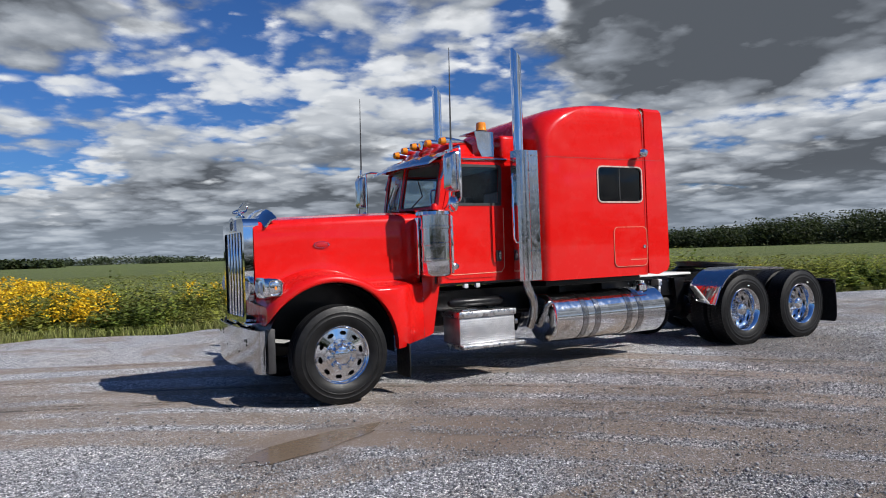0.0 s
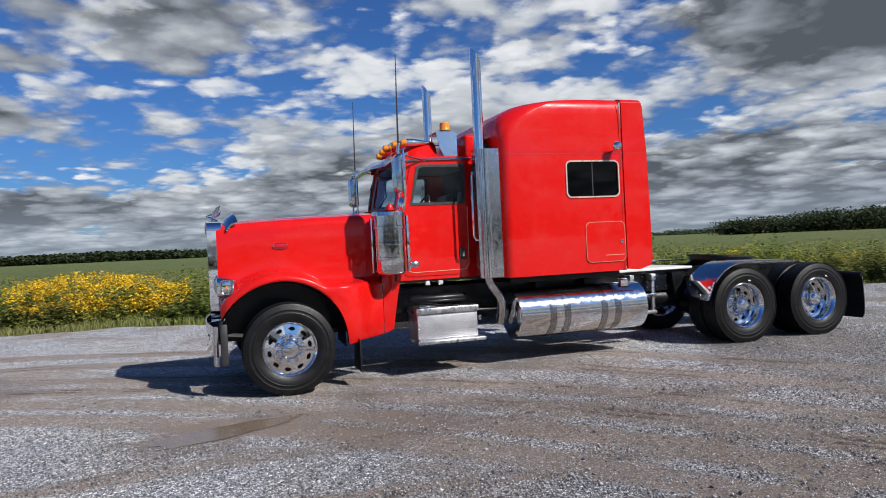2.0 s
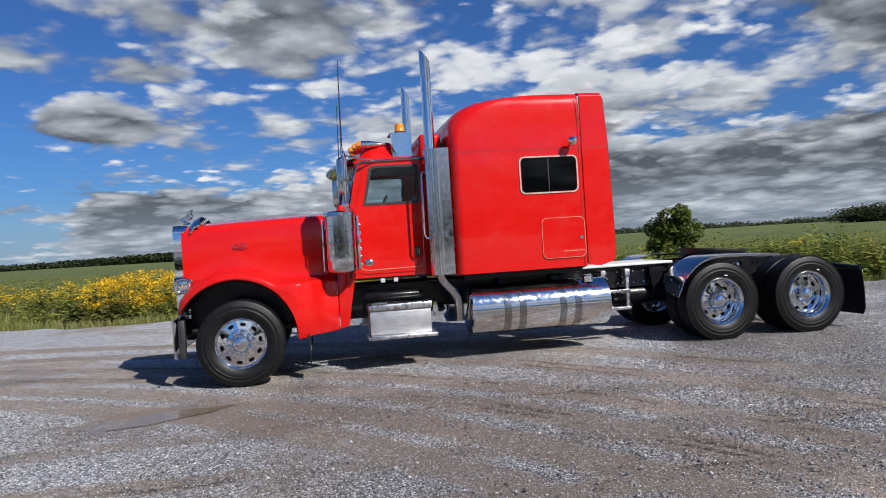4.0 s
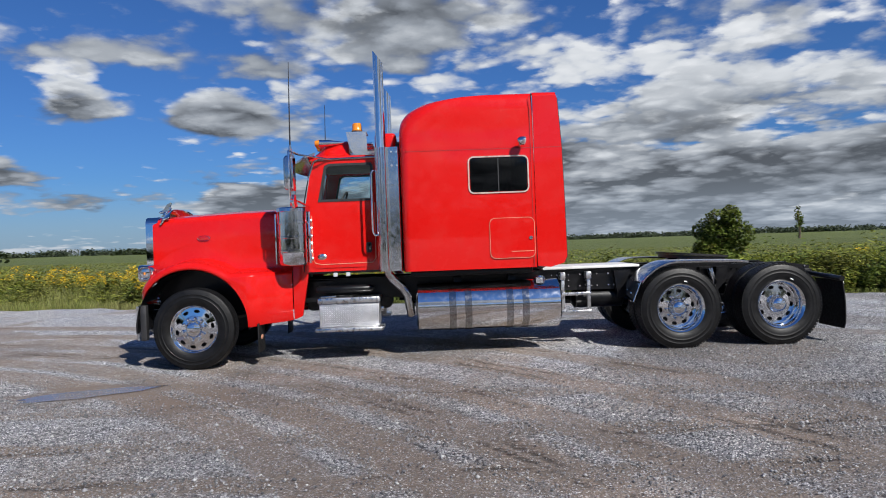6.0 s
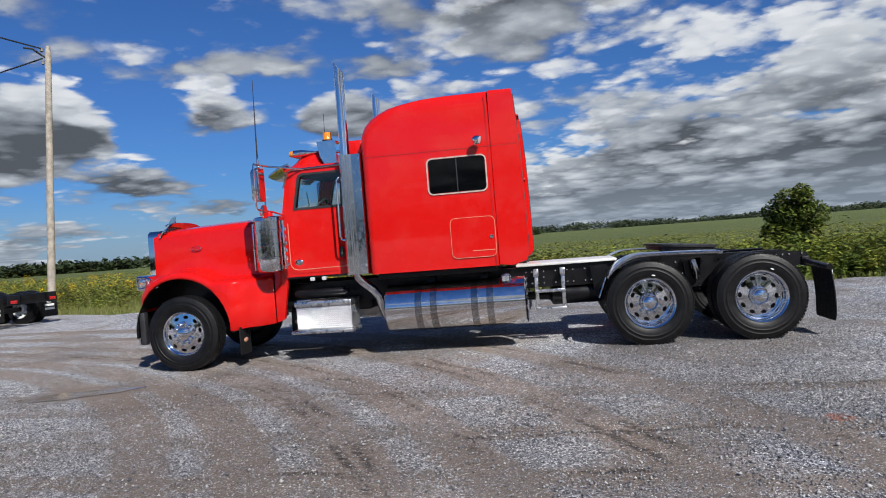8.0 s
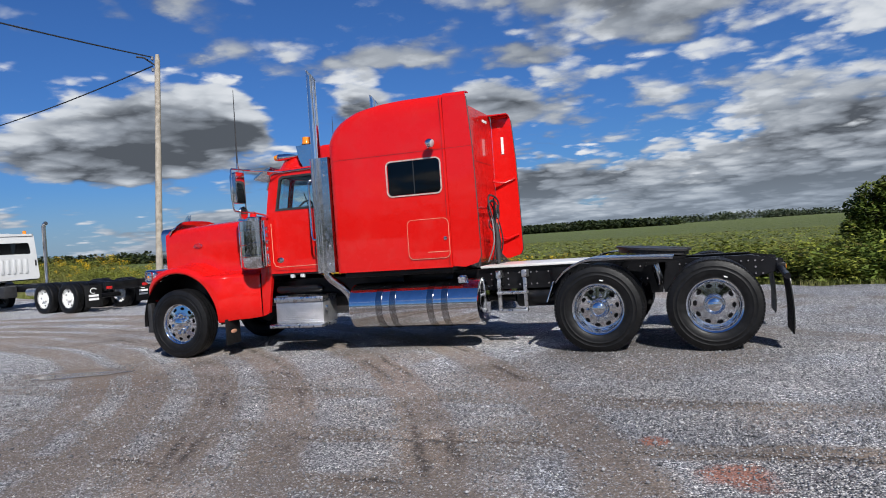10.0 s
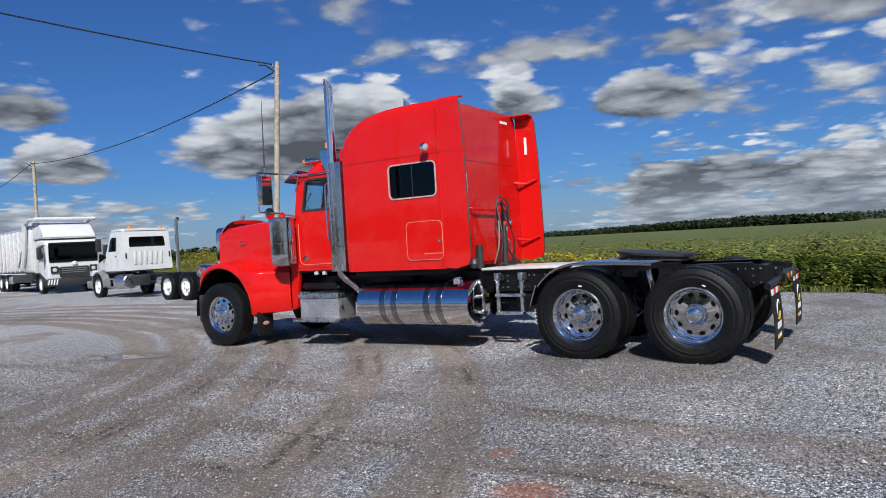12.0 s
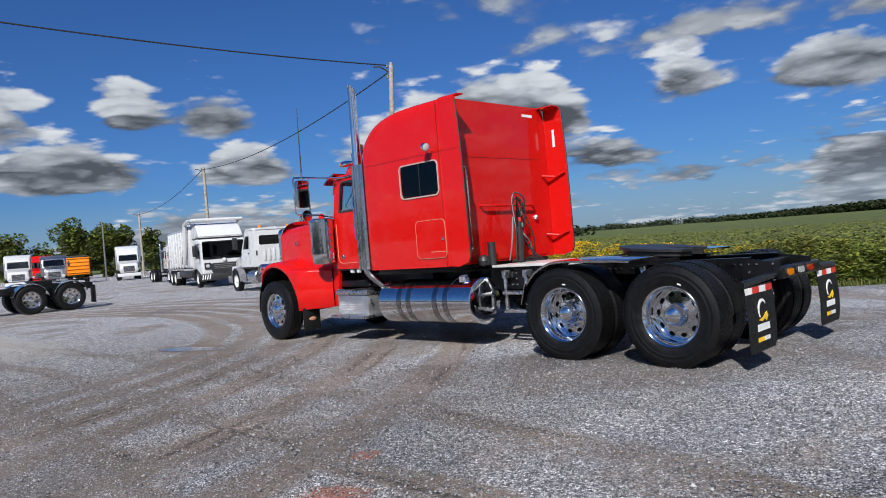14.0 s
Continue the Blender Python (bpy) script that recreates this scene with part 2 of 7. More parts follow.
def tread_plate():
    m = Nodes("tread_plate")
    mp = m.nt.nodes.new("ShaderNodeMapping")
    mp.inputs["Rotation"].default_value = (0, radians(45), 0)
    m.link(m.coords(), mp.inputs[0])
    ch = m.nt.nodes.new("ShaderNodeTexChecker")
    ch.inputs["Scale"].default_value = 78
    m.link(mp.outputs[0], ch.inputs[0])
    n = m.noise(7, 5)
    m.put("Base Color", m.mix(m.range(n, 0.3, 0.7), (0.40, 0.40, 0.41), (0.55, 0.55, 0.56))).put("Metallic", 0.85)
    m.put("Roughness", m.range(ch.outputs[1], 0.0, 1.0, 0.50, 0.36))
    m.bump(m.noise(160, 3), 0.15, 0.002)
    return m.mat


M["tread"] = tread_plate()


# ------------------------------------------------------------------ mesh helpers
def part(name, bm, material, parent=None, label="", smooth=True, angle=35, at=None):
    """Links a bmesh as one mesh object under a thing or a part."""
    bmesh.ops.recalc_face_normals(bm, faces=bm.faces[:])
    me = bpy.data.meshes.new(name)
    bm.to_mesh(me)
    bm.free()
    me.materials.append(material)
    if smooth:
        me.shade_smooth()
        me.set_sharp_from_angle(angle=radians(angle))
    ob = new(name, me)
    if parent is not None:
        ob.parent = parent
    if at is not None:
        ob.matrix_local = at
    if label:
        tagged(ob, label)
    return ob


def again(ob, parent, at):
    """Another object on the same mesh, with its own children."""
    q = ob.copy()
    scene.collection.objects.link(q)
    q.parent = parent
    q.matrix_local = at
    for c in ob.children:
        d = c.copy()
        scene.collection.objects.link(d)
        d.parent = q
        d.matrix_local = c.matrix_local
    return q


def thing(name, label, category, group="", at=None):
    e = new(name)
    e.empty_display_size = 0.3
    if at is not None:
        e.matrix_world = at
    return tagged(e, label, category, group)


def BM():
    return bmesh.new()


def box(bm, x0, x1, y0, y1, z0, z1, bev=0.0, seg=2):
    r = bmesh.ops.create_cube(bm, size=1.0)
    vs = r["verts"]
    for v in vs:
        v.co = Vector(((x0 + x1) / 2 + v.co.x * (x1 - x0), (y0 + y1) / 2 + v.co.y * (y1 - y0), (z0 + z1) / 2 + v.co.z * (z1 - z0)))
    if bev:
        es = list({e for v in vs for e in v.link_edges})
        bmesh.ops.bevel(bm, geom=es, offset=bev, segments=seg, affect="EDGES", profile=0.5)
    return bm


def ring_axes(d):
    d = d.normalized()
    a = d.orthogonal().normalized() if abs(d.z) > 0.95 else d.cross(Vector((0, 0, 1))).normalized()
    return a, d.cross(a).normalized()


def tube(bm, pts, r, seg=8, caps=True):
    """A round tube through points; r is one radius or one for each point."""
    pts = [Vector(p) for p in pts]
    rs = r if isinstance(r, (list, tuple)) else [r] * len(pts)
    rings = []
    a = None
    for i, p in enumerate(pts):
        d = (pts[min(i + 1, len(pts) - 1)] - pts[max(i - 1, 0)]).normalized()
        if a is None:
            a, b = ring_axes(d)
        else:
            a = (a - d * a.dot(d)).normalized()
            b = d.cross(a)
        rings.append([bm.verts.new(p + (a * math.cos(q) + b * math.sin(q)) * rs[i]) for q in [math.tau * k / seg for k in range(seg)]])
    for u, v in zip(rings, rings[1:]):
        for k in range(seg):
            bm.faces.new((u[k], u[(k + 1) % seg], v[(k + 1) % seg], v[k]))
    if caps:
        bm.faces.new(rings[0][::-1])
        bm.faces.new(rings[-1])
    return bm


def loft(bm, rings, closed=True, caps=True, skip=None):
    """Quads between rings of equal length. skip(i, k) leaves a quad out."""
    vs = [[bm.verts.new(Vector(p)) for p in r] for r in rings]
    n = len(vs[0])
    for i, (u, v) in enumerate(zip(vs, vs[1:])):
        for k in range(n if closed else n - 1):
            if skip and skip(i, k):
                continue
            bm.faces.new((u[k], u[(k + 1) % n], v[(k + 1) % n], v[k]))
    if caps and closed:
        bm.faces.new(vs[0][::-1])
        bm.faces.new(vs[-1])
    return vs


def revolve(bm, prof, seg=48, axis="Y", at=(0, 0, 0), close=False):
    """Turns a profile of (distance along the axis, radius) about the axis."""
    at = Vector(at)
    rings = []
    for h, r in prof:
        ring = []
        for k in range(seg):
            c, s = math.cos(math.tau * k / seg) * r, math.sin(math.tau * k / seg) * r
            ring.append(at + (Vector((c, h, s)) if axis == "Y" else Vector((h, c, s)) if axis == "X" else Vector((c, s, h))))
        rings.append(ring)
    loft(bm, rings, True, False)
    bmesh.ops.remove_doubles(bm, verts=bm.verts[:], dist=1e-5)
    return bm


def prism(bm, pts, holes, axis, lo, hi):
    """A plate cut to an outline with holes, between lo and hi on an axis. pts: the other two coordinates."""
    def place(p, h):
        return Vector((h, p[0], p[1])) if axis == "x" else Vector((p[0], h, p[1])) if axis == "y" else Vector((p[0], p[1], h))
    layer = []
    edges = []
    loops = [pts] + list(holes)
    for lp in loops:
        vs = [bm.verts.new(place(p, lo)) for p in lp]
        layer.append(vs)
        edges += [bm.edges.new((vs[i], vs[(i + 1) % len(vs)])) for i in range(len(vs))]
    got = bmesh.ops.triangle_fill(bm, use_beauty=True, use_dissolve=False, edges=edges)
    fs = [g for g in got["geom"] if isinstance(g, bmesh.types.BMFace)]
    ex = bmesh.ops.extrude_face_region(bm, geom=fs)
    off = place((0, 0), hi - lo)
    for g in ex["geom"]:
        if isinstance(g, bmesh.types.BMVert):
            g.co += off
    return bm


def rrect(x0, x1, z0, z1, r, n=5):
    """A rounded rectangle's outline."""
    out = []
    for cx, cz, a0 in ((x1 - r, z1 - r, 0), (x0 + r, z1 - r, 90), (x0 + r, z0 + r, 180), (x1 - r, z0 + r, 270)):
        for k in range(n + 1):
            a = radians(a0 + 90 * k / n)
            out.append((cx + r * math.cos(a), cz + r * math.sin(a)))
    return out


def lerp(a, b, f):
    return a + (b - a) * f


def table(x, *pairs):
    """A smooth curve through (x, value) pairs."""
    if x <= pairs[0][0]:
        return pairs[0][1]
    for (a, u), (b, v) in zip(pairs, pairs[1:]):
        if x <= b:
            return u + (v - u) * (x - a) / (b - a)
    return pairs[-1][1]


def sstep(a, b, x):
    f = min(1, max(0, (x - a) / (b - a)))
    return f * f * (3 - 2 * f)


# ------------------------------------------------------------------ ground
def edge(x):
    """The lot's border towards the field."""
    y = table(x, (-170, 70), (-60, 31), (-30, 19), (-20, 13.4), (-10, 10.4), (-4, 9.0), (0, 8.2), (7, 8.1), (11, 7.0), (18, 4.6), (30, -1.5), (60, -17), (90, -32))
    return y + 0.25 * math.sin(x * 1.7) + 0.12 * math.sin(x * 4.3 + 1)


def gravel_material():
    m = Nodes("crushed_stone")
    p = m.coords()
    sep = m.nt.nodes.new("ShaderNodeSeparateXYZ")
    m.link(p, sep.inputs[0])
    x, y = sep.outputs[0], sep.outputs[1]
    def shade(scale):
        q = m.nt.nodes.new("ShaderNodeSeparateColor")
        m.link(m.cells(scale, out="Color"), q.inputs[0])
        return q.outputs
    big, small = shade(52), shade(115)
    grain = m.op("ADD", m.op("MULTIPLY", big[0], 0.45), m.op("MULTIPLY", small[0], 0.55))
    stone = m.ramp(grain, (0.12, (0.022, 0.023, 0.026)), (0.40, (0.085, 0.087, 0.095)), (0.58, (0.17, 0.173, 0.185)), (0.72, (0.31, 0.315, 0.33)), (0.90, (0.58, 0.58, 0.58)))
    fines = m.ramp(m.noise(45, 8, 0.75), (0.3, (0.046, 0.035, 0.027)), (0.52, (0.096, 0.077, 0.062)), (0.7, (0.180, 0.150, 0.125)))
    # wheel tracks of earlier vehicles, worn down to the fines
    def radius(cx, cy, wob):
        dx, dy = m.op("SUBTRACT", x, cx), m.op("SUBTRACT", y, cy)
        r = m.op("SQRT", m.op("ADD", m.op("MULTIPLY", dx, dx), m.op("MULTIPLY", dy, dy)))
        return m.op("ADD", r, m.op("MULTIPLY", m.op("SUBTRACT", m.noise(0.5, 3), 0.5), wob))

    def bands(r, radii, width, soft=0.35):
        tot = None
        for q in radii:
            f = m.range(m.op("ABSOLUTE", m.op("SUBTRACT", r, q)), width, width * soft)
            tot = f if tot is None else m.op("MAXIMUM", tot, f)
        return tot
    r1, r2 = radius(-8.0, -11.2, 0.35), radius(2.0, -60.0, 0.9)
    trk = m.op("MAXIMUM", bands(r1, (11.55, 12.25, 13.0, 13.75, 14.9, 16.0), 0.36, 0.5), bands(r2, (54.2, 55.3, 56.6), 0.26, 0.5))
    trk = m.op("MULTIPLY", trk, m.range(m.noise(0.55, 5, 0.6), 0.22, 0.40))
    rut = m.op("MAXIMUM", bands(r1, (13.09, 12.95, 13.86, 14.82, 15.05, 16.1), 0.075, 0.1), bands(r2, (54.3, 55.22, 56.7), 0.07, 0.1))
    rut = m.op("MULTIPLY", rut, m.op("MULTIPLY", m.range(m.noise(0.7, 4, 0.6), 0.44, 0.60), m.range(m.noise(22, 3, 0.6), 0.38, 0.58, 0.2, 1.0)))
    worn = m.range(m.noise(0.42, 7, 0.62, dist=0.6), 0.50, 0.60)
    f = m.op("MAXIMUM", m.op("MULTIPLY", trk, 1.0), m.op("MULTIPLY", worn, 0.80))
    f = m.op("MULTIPLY", f, m.range(m.op("ADD", m.op("MULTIPLY", m.noise(7, 6, 0.7), 0.6), m.op("MULTIPLY", small[1], 0.4)), 0.46, 0.70, 1.0, 0.35))
    base = m.mix(f, stone, fines)
    pale = m.range(m.noise(0.30, 6, 0.6), 0.44, 0.66)
    pale = m.op("MAXIMUM", pale, m.op("MULTIPLY", m.range(m.op("ADD", x, m.op("MULTIPLY", m.noise(0.35, 4), 5.0)), 5.0, 0.5), 0.75))
    damp = m.range(m.noise(0.23, 5, 0.6, dist=0.4), 0.54, 0.72)
    tone = m.op("MULTIPLY", m.range(pale, 0, 1, 1.34, 2.1), m.range(damp, 0, 1, 1.0, 0.55))
    tone = m.op("MULTIPLY", tone, m.range(rut, 0, 1, 1.0, 0.32))
    warm = m.range(m.noise(0.7, 5, 0.6), 0.35, 0.65)
    base = m.mix(1.0, base, m.mix(warm, (0.99, 1.0, 1.03), (1.05, 1.0, 0.95)), "MULTIPLY")
    vs = m.nt.nodes.new("ShaderNodeVectorMath")
    vs.operation = "SCALE"
    m.link(base, vs.inputs[0])
    m.link(tone, vs.inputs["Scale"])
    base = vs.outputs[0]
    # brick-red soil showing through
    def spot(cx, cy, r):
        dx, dy = m.op("SUBTRACT", x, cx), m.op("SUBTRACT", y, cy)
        d = m.op("SQRT", m.op("ADD", m.op("MULTIPLY", dx, dx), m.op("MULTIPLY", dy, dy)))
        d = m.op("ADD", d, m.op("MULTIPLY", m.op("SUBTRACT", m.noise(3, 5), 0.5), r * 1.4))
        return m.range(d, r, r * 0.45)
    red = m.op("MAXIMUM", spot(7.62, -5.42, 0.30), spot(7.1, -4.75, 0.13))
    base = m.mix(m.op("MULTIPLY", red, 0.75), base, (0.33, 0.115, 0.065))
    mud = m.op("MAXIMUM", m.op("MAXIMUM", spot(-1.0, -2.55, 0.9), spot(-0.3, -2.35, 0.8)), spot(0.5, -2.9, 0.8))
    base = m.mix(m.op("MULTIPLY", mud, 0.72), base, (0.155, 0.118, 0.092))
    conc = m.op("MULTIPLY", m.range(m.op("ABSOLUTE", m.op("ADD", y, m.op("ADD", 4.1, m.op("MULTIPLY", m.noise(0.4, 4), 0.6)))), 1.0, 0.8), m.range(m.op("ABSOLUTE", m.op("ADD", x, 5.6)), 2.9, 2.5))
    base = m.mix(m.op("MULTIPLY", conc, 0.7), base, (0.40, 0.38, 0.35))
    m.put("Base Color", base).put("Roughness", m.range(damp, 0, 1, 0.92, 0.7))
    h = m.op("ADD", m.op("MULTIPLY", m.cells(70), -1.0), m.op("MULTIPLY", m.noise(14, 6, 0.7), 0.7))
    h = m.op("SUBTRACT", m.op("MULTIPLY", h, m.range(f, 0, 1, 1.0, 0.30)), m.op("MULTIPLY", rut, 0.8))
    m.bump(h, 1.0, 0.02)
    return m.mat


def grass_material(name, lo, hi, brown):
    m = Nodes(name)
    r = m.island()
    c = m.ramp(r, (0.0, lo), (0.55, hi), (0.9, tuple(q * 1.25 for q in hi)), (1.0, brown))
    patch = m.range(m.noise(0.35, 5), 0.4, 0.68)
    c = m.mix(m.op("MULTIPLY", patch, 0.45), c, brown)
    m.put("Base Color", c).put("Roughness", 0.6).put("Subsurface Weight", 0.0).put("Specular IOR Level", 0.3)
    tr = m.nt.nodes.new("ShaderNodeBsdfTranslucent")
    m.link(c, tr.inputs[0])
    mx = m.nt.nodes.new("ShaderNodeMixShader")
    mx.inputs[0].default_value = 0.3
    m.link(m.bsdf.outputs[0], mx.inputs[1])
    m.link(tr.outputs[0], mx.inputs[2])
    m.link(mx.outputs[0], m.nt.nodes["Material Output"].inputs[0])
    return m.mat


M["gravel"] = gravel_material()
M["stone"] = (lambda m: m.put("Base Color", m.ramp(m.island(), (0.0, (0.05, 0.052, 0.058)), (0.45, (0.17, 0.17, 0.18)), (0.85, (0.30, 0.30, 0.31)), (1.0, (0.48, 0.475, 0.46)))).put("Roughness", 0.85).mat)(Nodes("loose_stone"))
M["weed"] = grass_material("weed_leaf", (0.032, 0.054, 0.010), (0.235, 0.262, 0.042), (0.19, 0.15, 0.055))
M["grass"] = grass_material("grass_blade", (0.08, 0.105, 0.024), (0.20, 0.225, 0.06), (0.32, 0.27, 0.13))
M["goldenrod"] = grass_material("goldenrod_flower", (0.55, 0.34, 0.012), (0.78, 0.52, 0.02), (0.45, 0.30, 0.03))
M["leaf"] = grass_material("tree_leaf", (0.018, 0.038, 0.008), (0.125, 0.170, 0.030), (0.15, 0.115, 0.04))
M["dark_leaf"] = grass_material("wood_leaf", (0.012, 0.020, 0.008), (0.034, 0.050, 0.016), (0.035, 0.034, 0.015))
M["far_leaf"] = grass_material("far_leaf", (0.03, 0.045, 0.025), (0.055, 0.075, 0.04), (0.06, 0.06, 0.04))
M["bark"] = mat_plain("bark", (0.09, 0.07, 0.05), 0.9, 0, 0.4, 8, 0, 0.5, 30)
M["pole_wood"] = mat_plain("weathered_pole_wood", (0.30, 0.265, 0.22), 0.85, 0, 0.25, 5, 0, 0.4, 40)


def field_material():
    m = Nodes("crop_canopy")
    a = m.noise(0.05, 4)
    b = m.noise(1.6, 6, 0.7)
    c = m.ramp(b, (0.30, (0.030, 0.046, 0.010)), (0.55, (0.094, 0.118, 0.022)), (0.75, (0.152, 0.170, 0.036)))
    c = m.mix(m.op("MULTIPLY", m.range(a, 0.42, 0.62), 0.5), c, (0.105, 0.130, 0.026))
    m.put("Base Color", c).put("Roughness", 0.8)
    m.bump(m.noise(3.5, 6, 0.75), 1.0, 0.25)
    return m.mat


M["field"] = field_material()


def build_ground():
    # one sheet of earth out to the horizon
    bm = BM()
    rad = [0, 30, 80, 200, 500, 1200, 2600]
    rings = [[(rr * math.cos(math.tau * k / 48), rr * math.sin(math.tau * k / 48), -0.30) for k in range(48)] for rr in rad[1:]]
    vs = loft(bm, rings, True, False)
    bm.faces.new(vs[0])
    tagged(part("ground", bm, M["field"]), "open green farmland round a gravel truck lot", "ground", kind="structure")
    # the lot
    xs = [-170, -130, -100, -75, -55, -40, -30, -22, -17, -13, -10] + [round(-8 + 0.2 * i, 2) for i in range(126)] + [18, 20, 24, 30, 40, 60, 90]
    ts = [0, 0.3, 0.5, 0.6] + [0.62 + 0.38 * i / 90 for i in range(91)]
    bm = BM()
    rows = []
    for x in xs:
        e = edge(x)
        row = []
        for t in ts:
            y = -70 + (e + 70) * t if t <= 0.62 else lerp(-70 + (e + 70) * 0.62, e, (t - 0.62) / 0.38)
            r = math.hypot(x + 8.0, y + 11.2)
            rut = sum(math.exp(-((r - q) / 0.16) ** 2) for q in (13.0, 13.75, 14.9, 16.0))
            z = 0.012 * noise.fractal(Vector((x * 0.8, y * 0.8, 2)), 1.0, 2.0, 4) - 0.012 * rut * (1 if -9 < y < 0 else 0)
            if abs(y) < 1.6 and -1.5 < x < 9:
                z *= 0.2
            z = lerp(z, -0.010, sstep(2.4, 1.3, math.hypot((x + 0.74) * 0.8, (y + 2.42) * 1.6)))
            z -= 0.055 * sstep(3.6, 0.6, x) * sstep(-9.0, -3.5, x) * sstep(-6.5, -4.0, y) * sstep(6.5, 3.5, y)
            z -= 0.12 * sstep(0.6, 0.0, e - y)
            row.append((x, y, z))
        rows.append(row)
    loft(bm, rows, False, False)
    tagged(part("gravel_lot", bm, M["gravel"]), "grey crushed-stone truck lot with brown worn wheel tracks", "gravel lot", kind="structure")


def cloud_mesh(name, verts, faces, material, label, category, smooth=False):
    me = bpy.data.meshes.new(name)
    nv, nf, k = len(verts), len(faces), faces.shape[1]
    me.vertices.add(nv)
    me.vertices.foreach_set("co", verts.astype(np.float32).ravel())
    me.loops.add(nf * k)
    me.loops.foreach_set("vertex_index", faces.astype(np.int32).ravel())
    me.polygons.add(nf)
    me.polygons.foreach_set("loop_start", np.arange(0, nf * k, k, dtype=np.int32))
    me.update(calc_edges=True)
    me.materials.append(material)
    ob = new(name, me)
    return tagged(ob, label, category, kind="stuff")


def build_stones():
    rng = np.random.default_rng(5)
    n = 135000
    t = rng.random(n)
    cx, cy = lerp(-3.0, 11.0, t), -2.6 - 1.6 * np.sin(np.pi * t)
    x, y = cx + rng.normal(0, 2.2, n), cy + rng.normal(0, 1.7, n)
    rr = np.hypot(x + 8.0, y + 11.2)
    on = np.zeros(n)
    for q in (11.55, 12.25, 13.0, 13.75, 14.9, 16.0):
        on = np.maximum(on, np.abs(rr - q) < 0.22)
    keep = (y < np.array([edge(q) for q in x]) - 0.6) & ((on < 0.5) | (rng.random(len(x)) < 0.25)) & (np.hypot((x + 0.74) * 0.8, (y + 2.42) * 1.6) > 0.70)
    x, y = x[keep], y[keep]
    n = len(x)
    r = 0.004 + 0.0075 * rng.random(n) ** 2 + (rng.random(n) < 0.012) * 0.010
    zg = np.array([-0.055 * sstep(3.6, 0.6, p) * sstep(-9.0, -3.5, p) * sstep(-6.5, -4.0, q) * sstep(6.5, 3.5, q) for p, q in zip(x, y)])
    base = np.array([(1, 0, 0), (-1, 0, 0), (0, 1, 0), (0, -1, 0), (0, 0, 1), (0, 0, -1)], float)
    v = base[None] * (0.7 + 0.6 * rng.random((n, 6, 1)))
    a = rng.random(n) * math.tau
    ca, sa = np.cos(a)[:, None], np.sin(a)[:, None]
    vx, vy, vz = v[..., 0] * ca - v[..., 1] * sa, v[..., 0] * sa + v[..., 1] * ca, v[..., 2] * 0.7
    verts = np.stack([x[:, None] + vx * r[:, None], y[:, None] + vy * r[:, None], zg[:, None] + 0.004 + (vz + 0.3) * r[:, None]], -1).reshape(-1, 3)
    f = np.array([(0, 2, 4), (2, 1, 4), (1, 3, 4), (3, 0, 4), (2, 0, 5), (1, 2, 5), (3, 1, 5), (0, 3, 5)])
    faces = (np.arange(n)[:, None, None] * 6 + f[None]).reshape(-1, 3)
    cloud_mesh("loose_gravel", verts, faces, M["stone"], "loose grey and pale crushed stones on the lot", "gravel")


def leaf_quads(pos, size, rng, droop=0.5, narrow=0.45):
    """Small folded leaves at positions: two triangles each, turned at random."""
    n = len(pos)
    a = rng.random(n) * math.tau
    el = (rng.random(n) - 0.35) * 1.6 * droop
    d = np.stack([np.cos(a) * np.cos(el), np.sin(a) * np.cos(el), np.sin(el)], -1)
    u = np.stack([-np.sin(a), np.cos(a), (rng.random(n) - 0.5) * 1.2], -1)
    u /= np.linalg.norm(u, axis=1, keepdims=True)
    s = (size * (0.6 + 0.8 * rng.random(n)))[:, None]
    v = np.stack([pos - d * s * 0.5, pos + u * s * narrow * 0.5, pos + d * s * 0.5, pos - u * s * narrow * 0.5], 1)
    return v.reshape(-1, 3), np.arange(n * 4).reshape(-1, 4)


def blades(x, y, z0, h, w, rng):
    """Upright blades of grass, one bent quad each."""
    n = len(x)
    a = rng.random(n) * math.tau
    lean = rng.normal(0, 0.28, (n, 2)) * h[:, None]
    dx, dy = np.cos(a) * w * 0.5, np.sin(a) * w * 0.5
    b0 = np.stack([x - dx, y - dy, z0], -1)
    b1 = np.stack([x + dx, y + dy, z0], -1)
    t1 = np.stack([x + dx * 0.3 + lean[:, 0], y + dy * 0.3 + lean[:, 1], z0 + h], -1)
    t0 = np.stack([x - dx * 0.3 + lean[:, 0], y - dy * 0.3 + lean[:, 1], z0 + h], -1)
    return np.stack([b0, b1, t1, t0], 1).reshape(-1, 3), np.arange(n * 4).reshape(-1, 4)


def veg_height(x, back):
    """How tall the weeds stand, back metres behind the lot's border."""
    lump = 0.55 + 0.45 * math.sin(x * 0.9 + 1.3 * math.sin(x * 0.37)) * math.sin(back * 0.8 + x * 0.23)
    tall = table(x, (-60, 1.6), (-21, 1.55), (-16, 0.95), (-8, 0.95), (-2, 0.88), (3, 0.66), (7, 0.72), (14, 0.85), (18, 0.8), (40, 0.9))
    return tall * (0.25 + 0.75 * sstep(0.1, 2.4, back)) * (0.7 + 0.4 * lump)


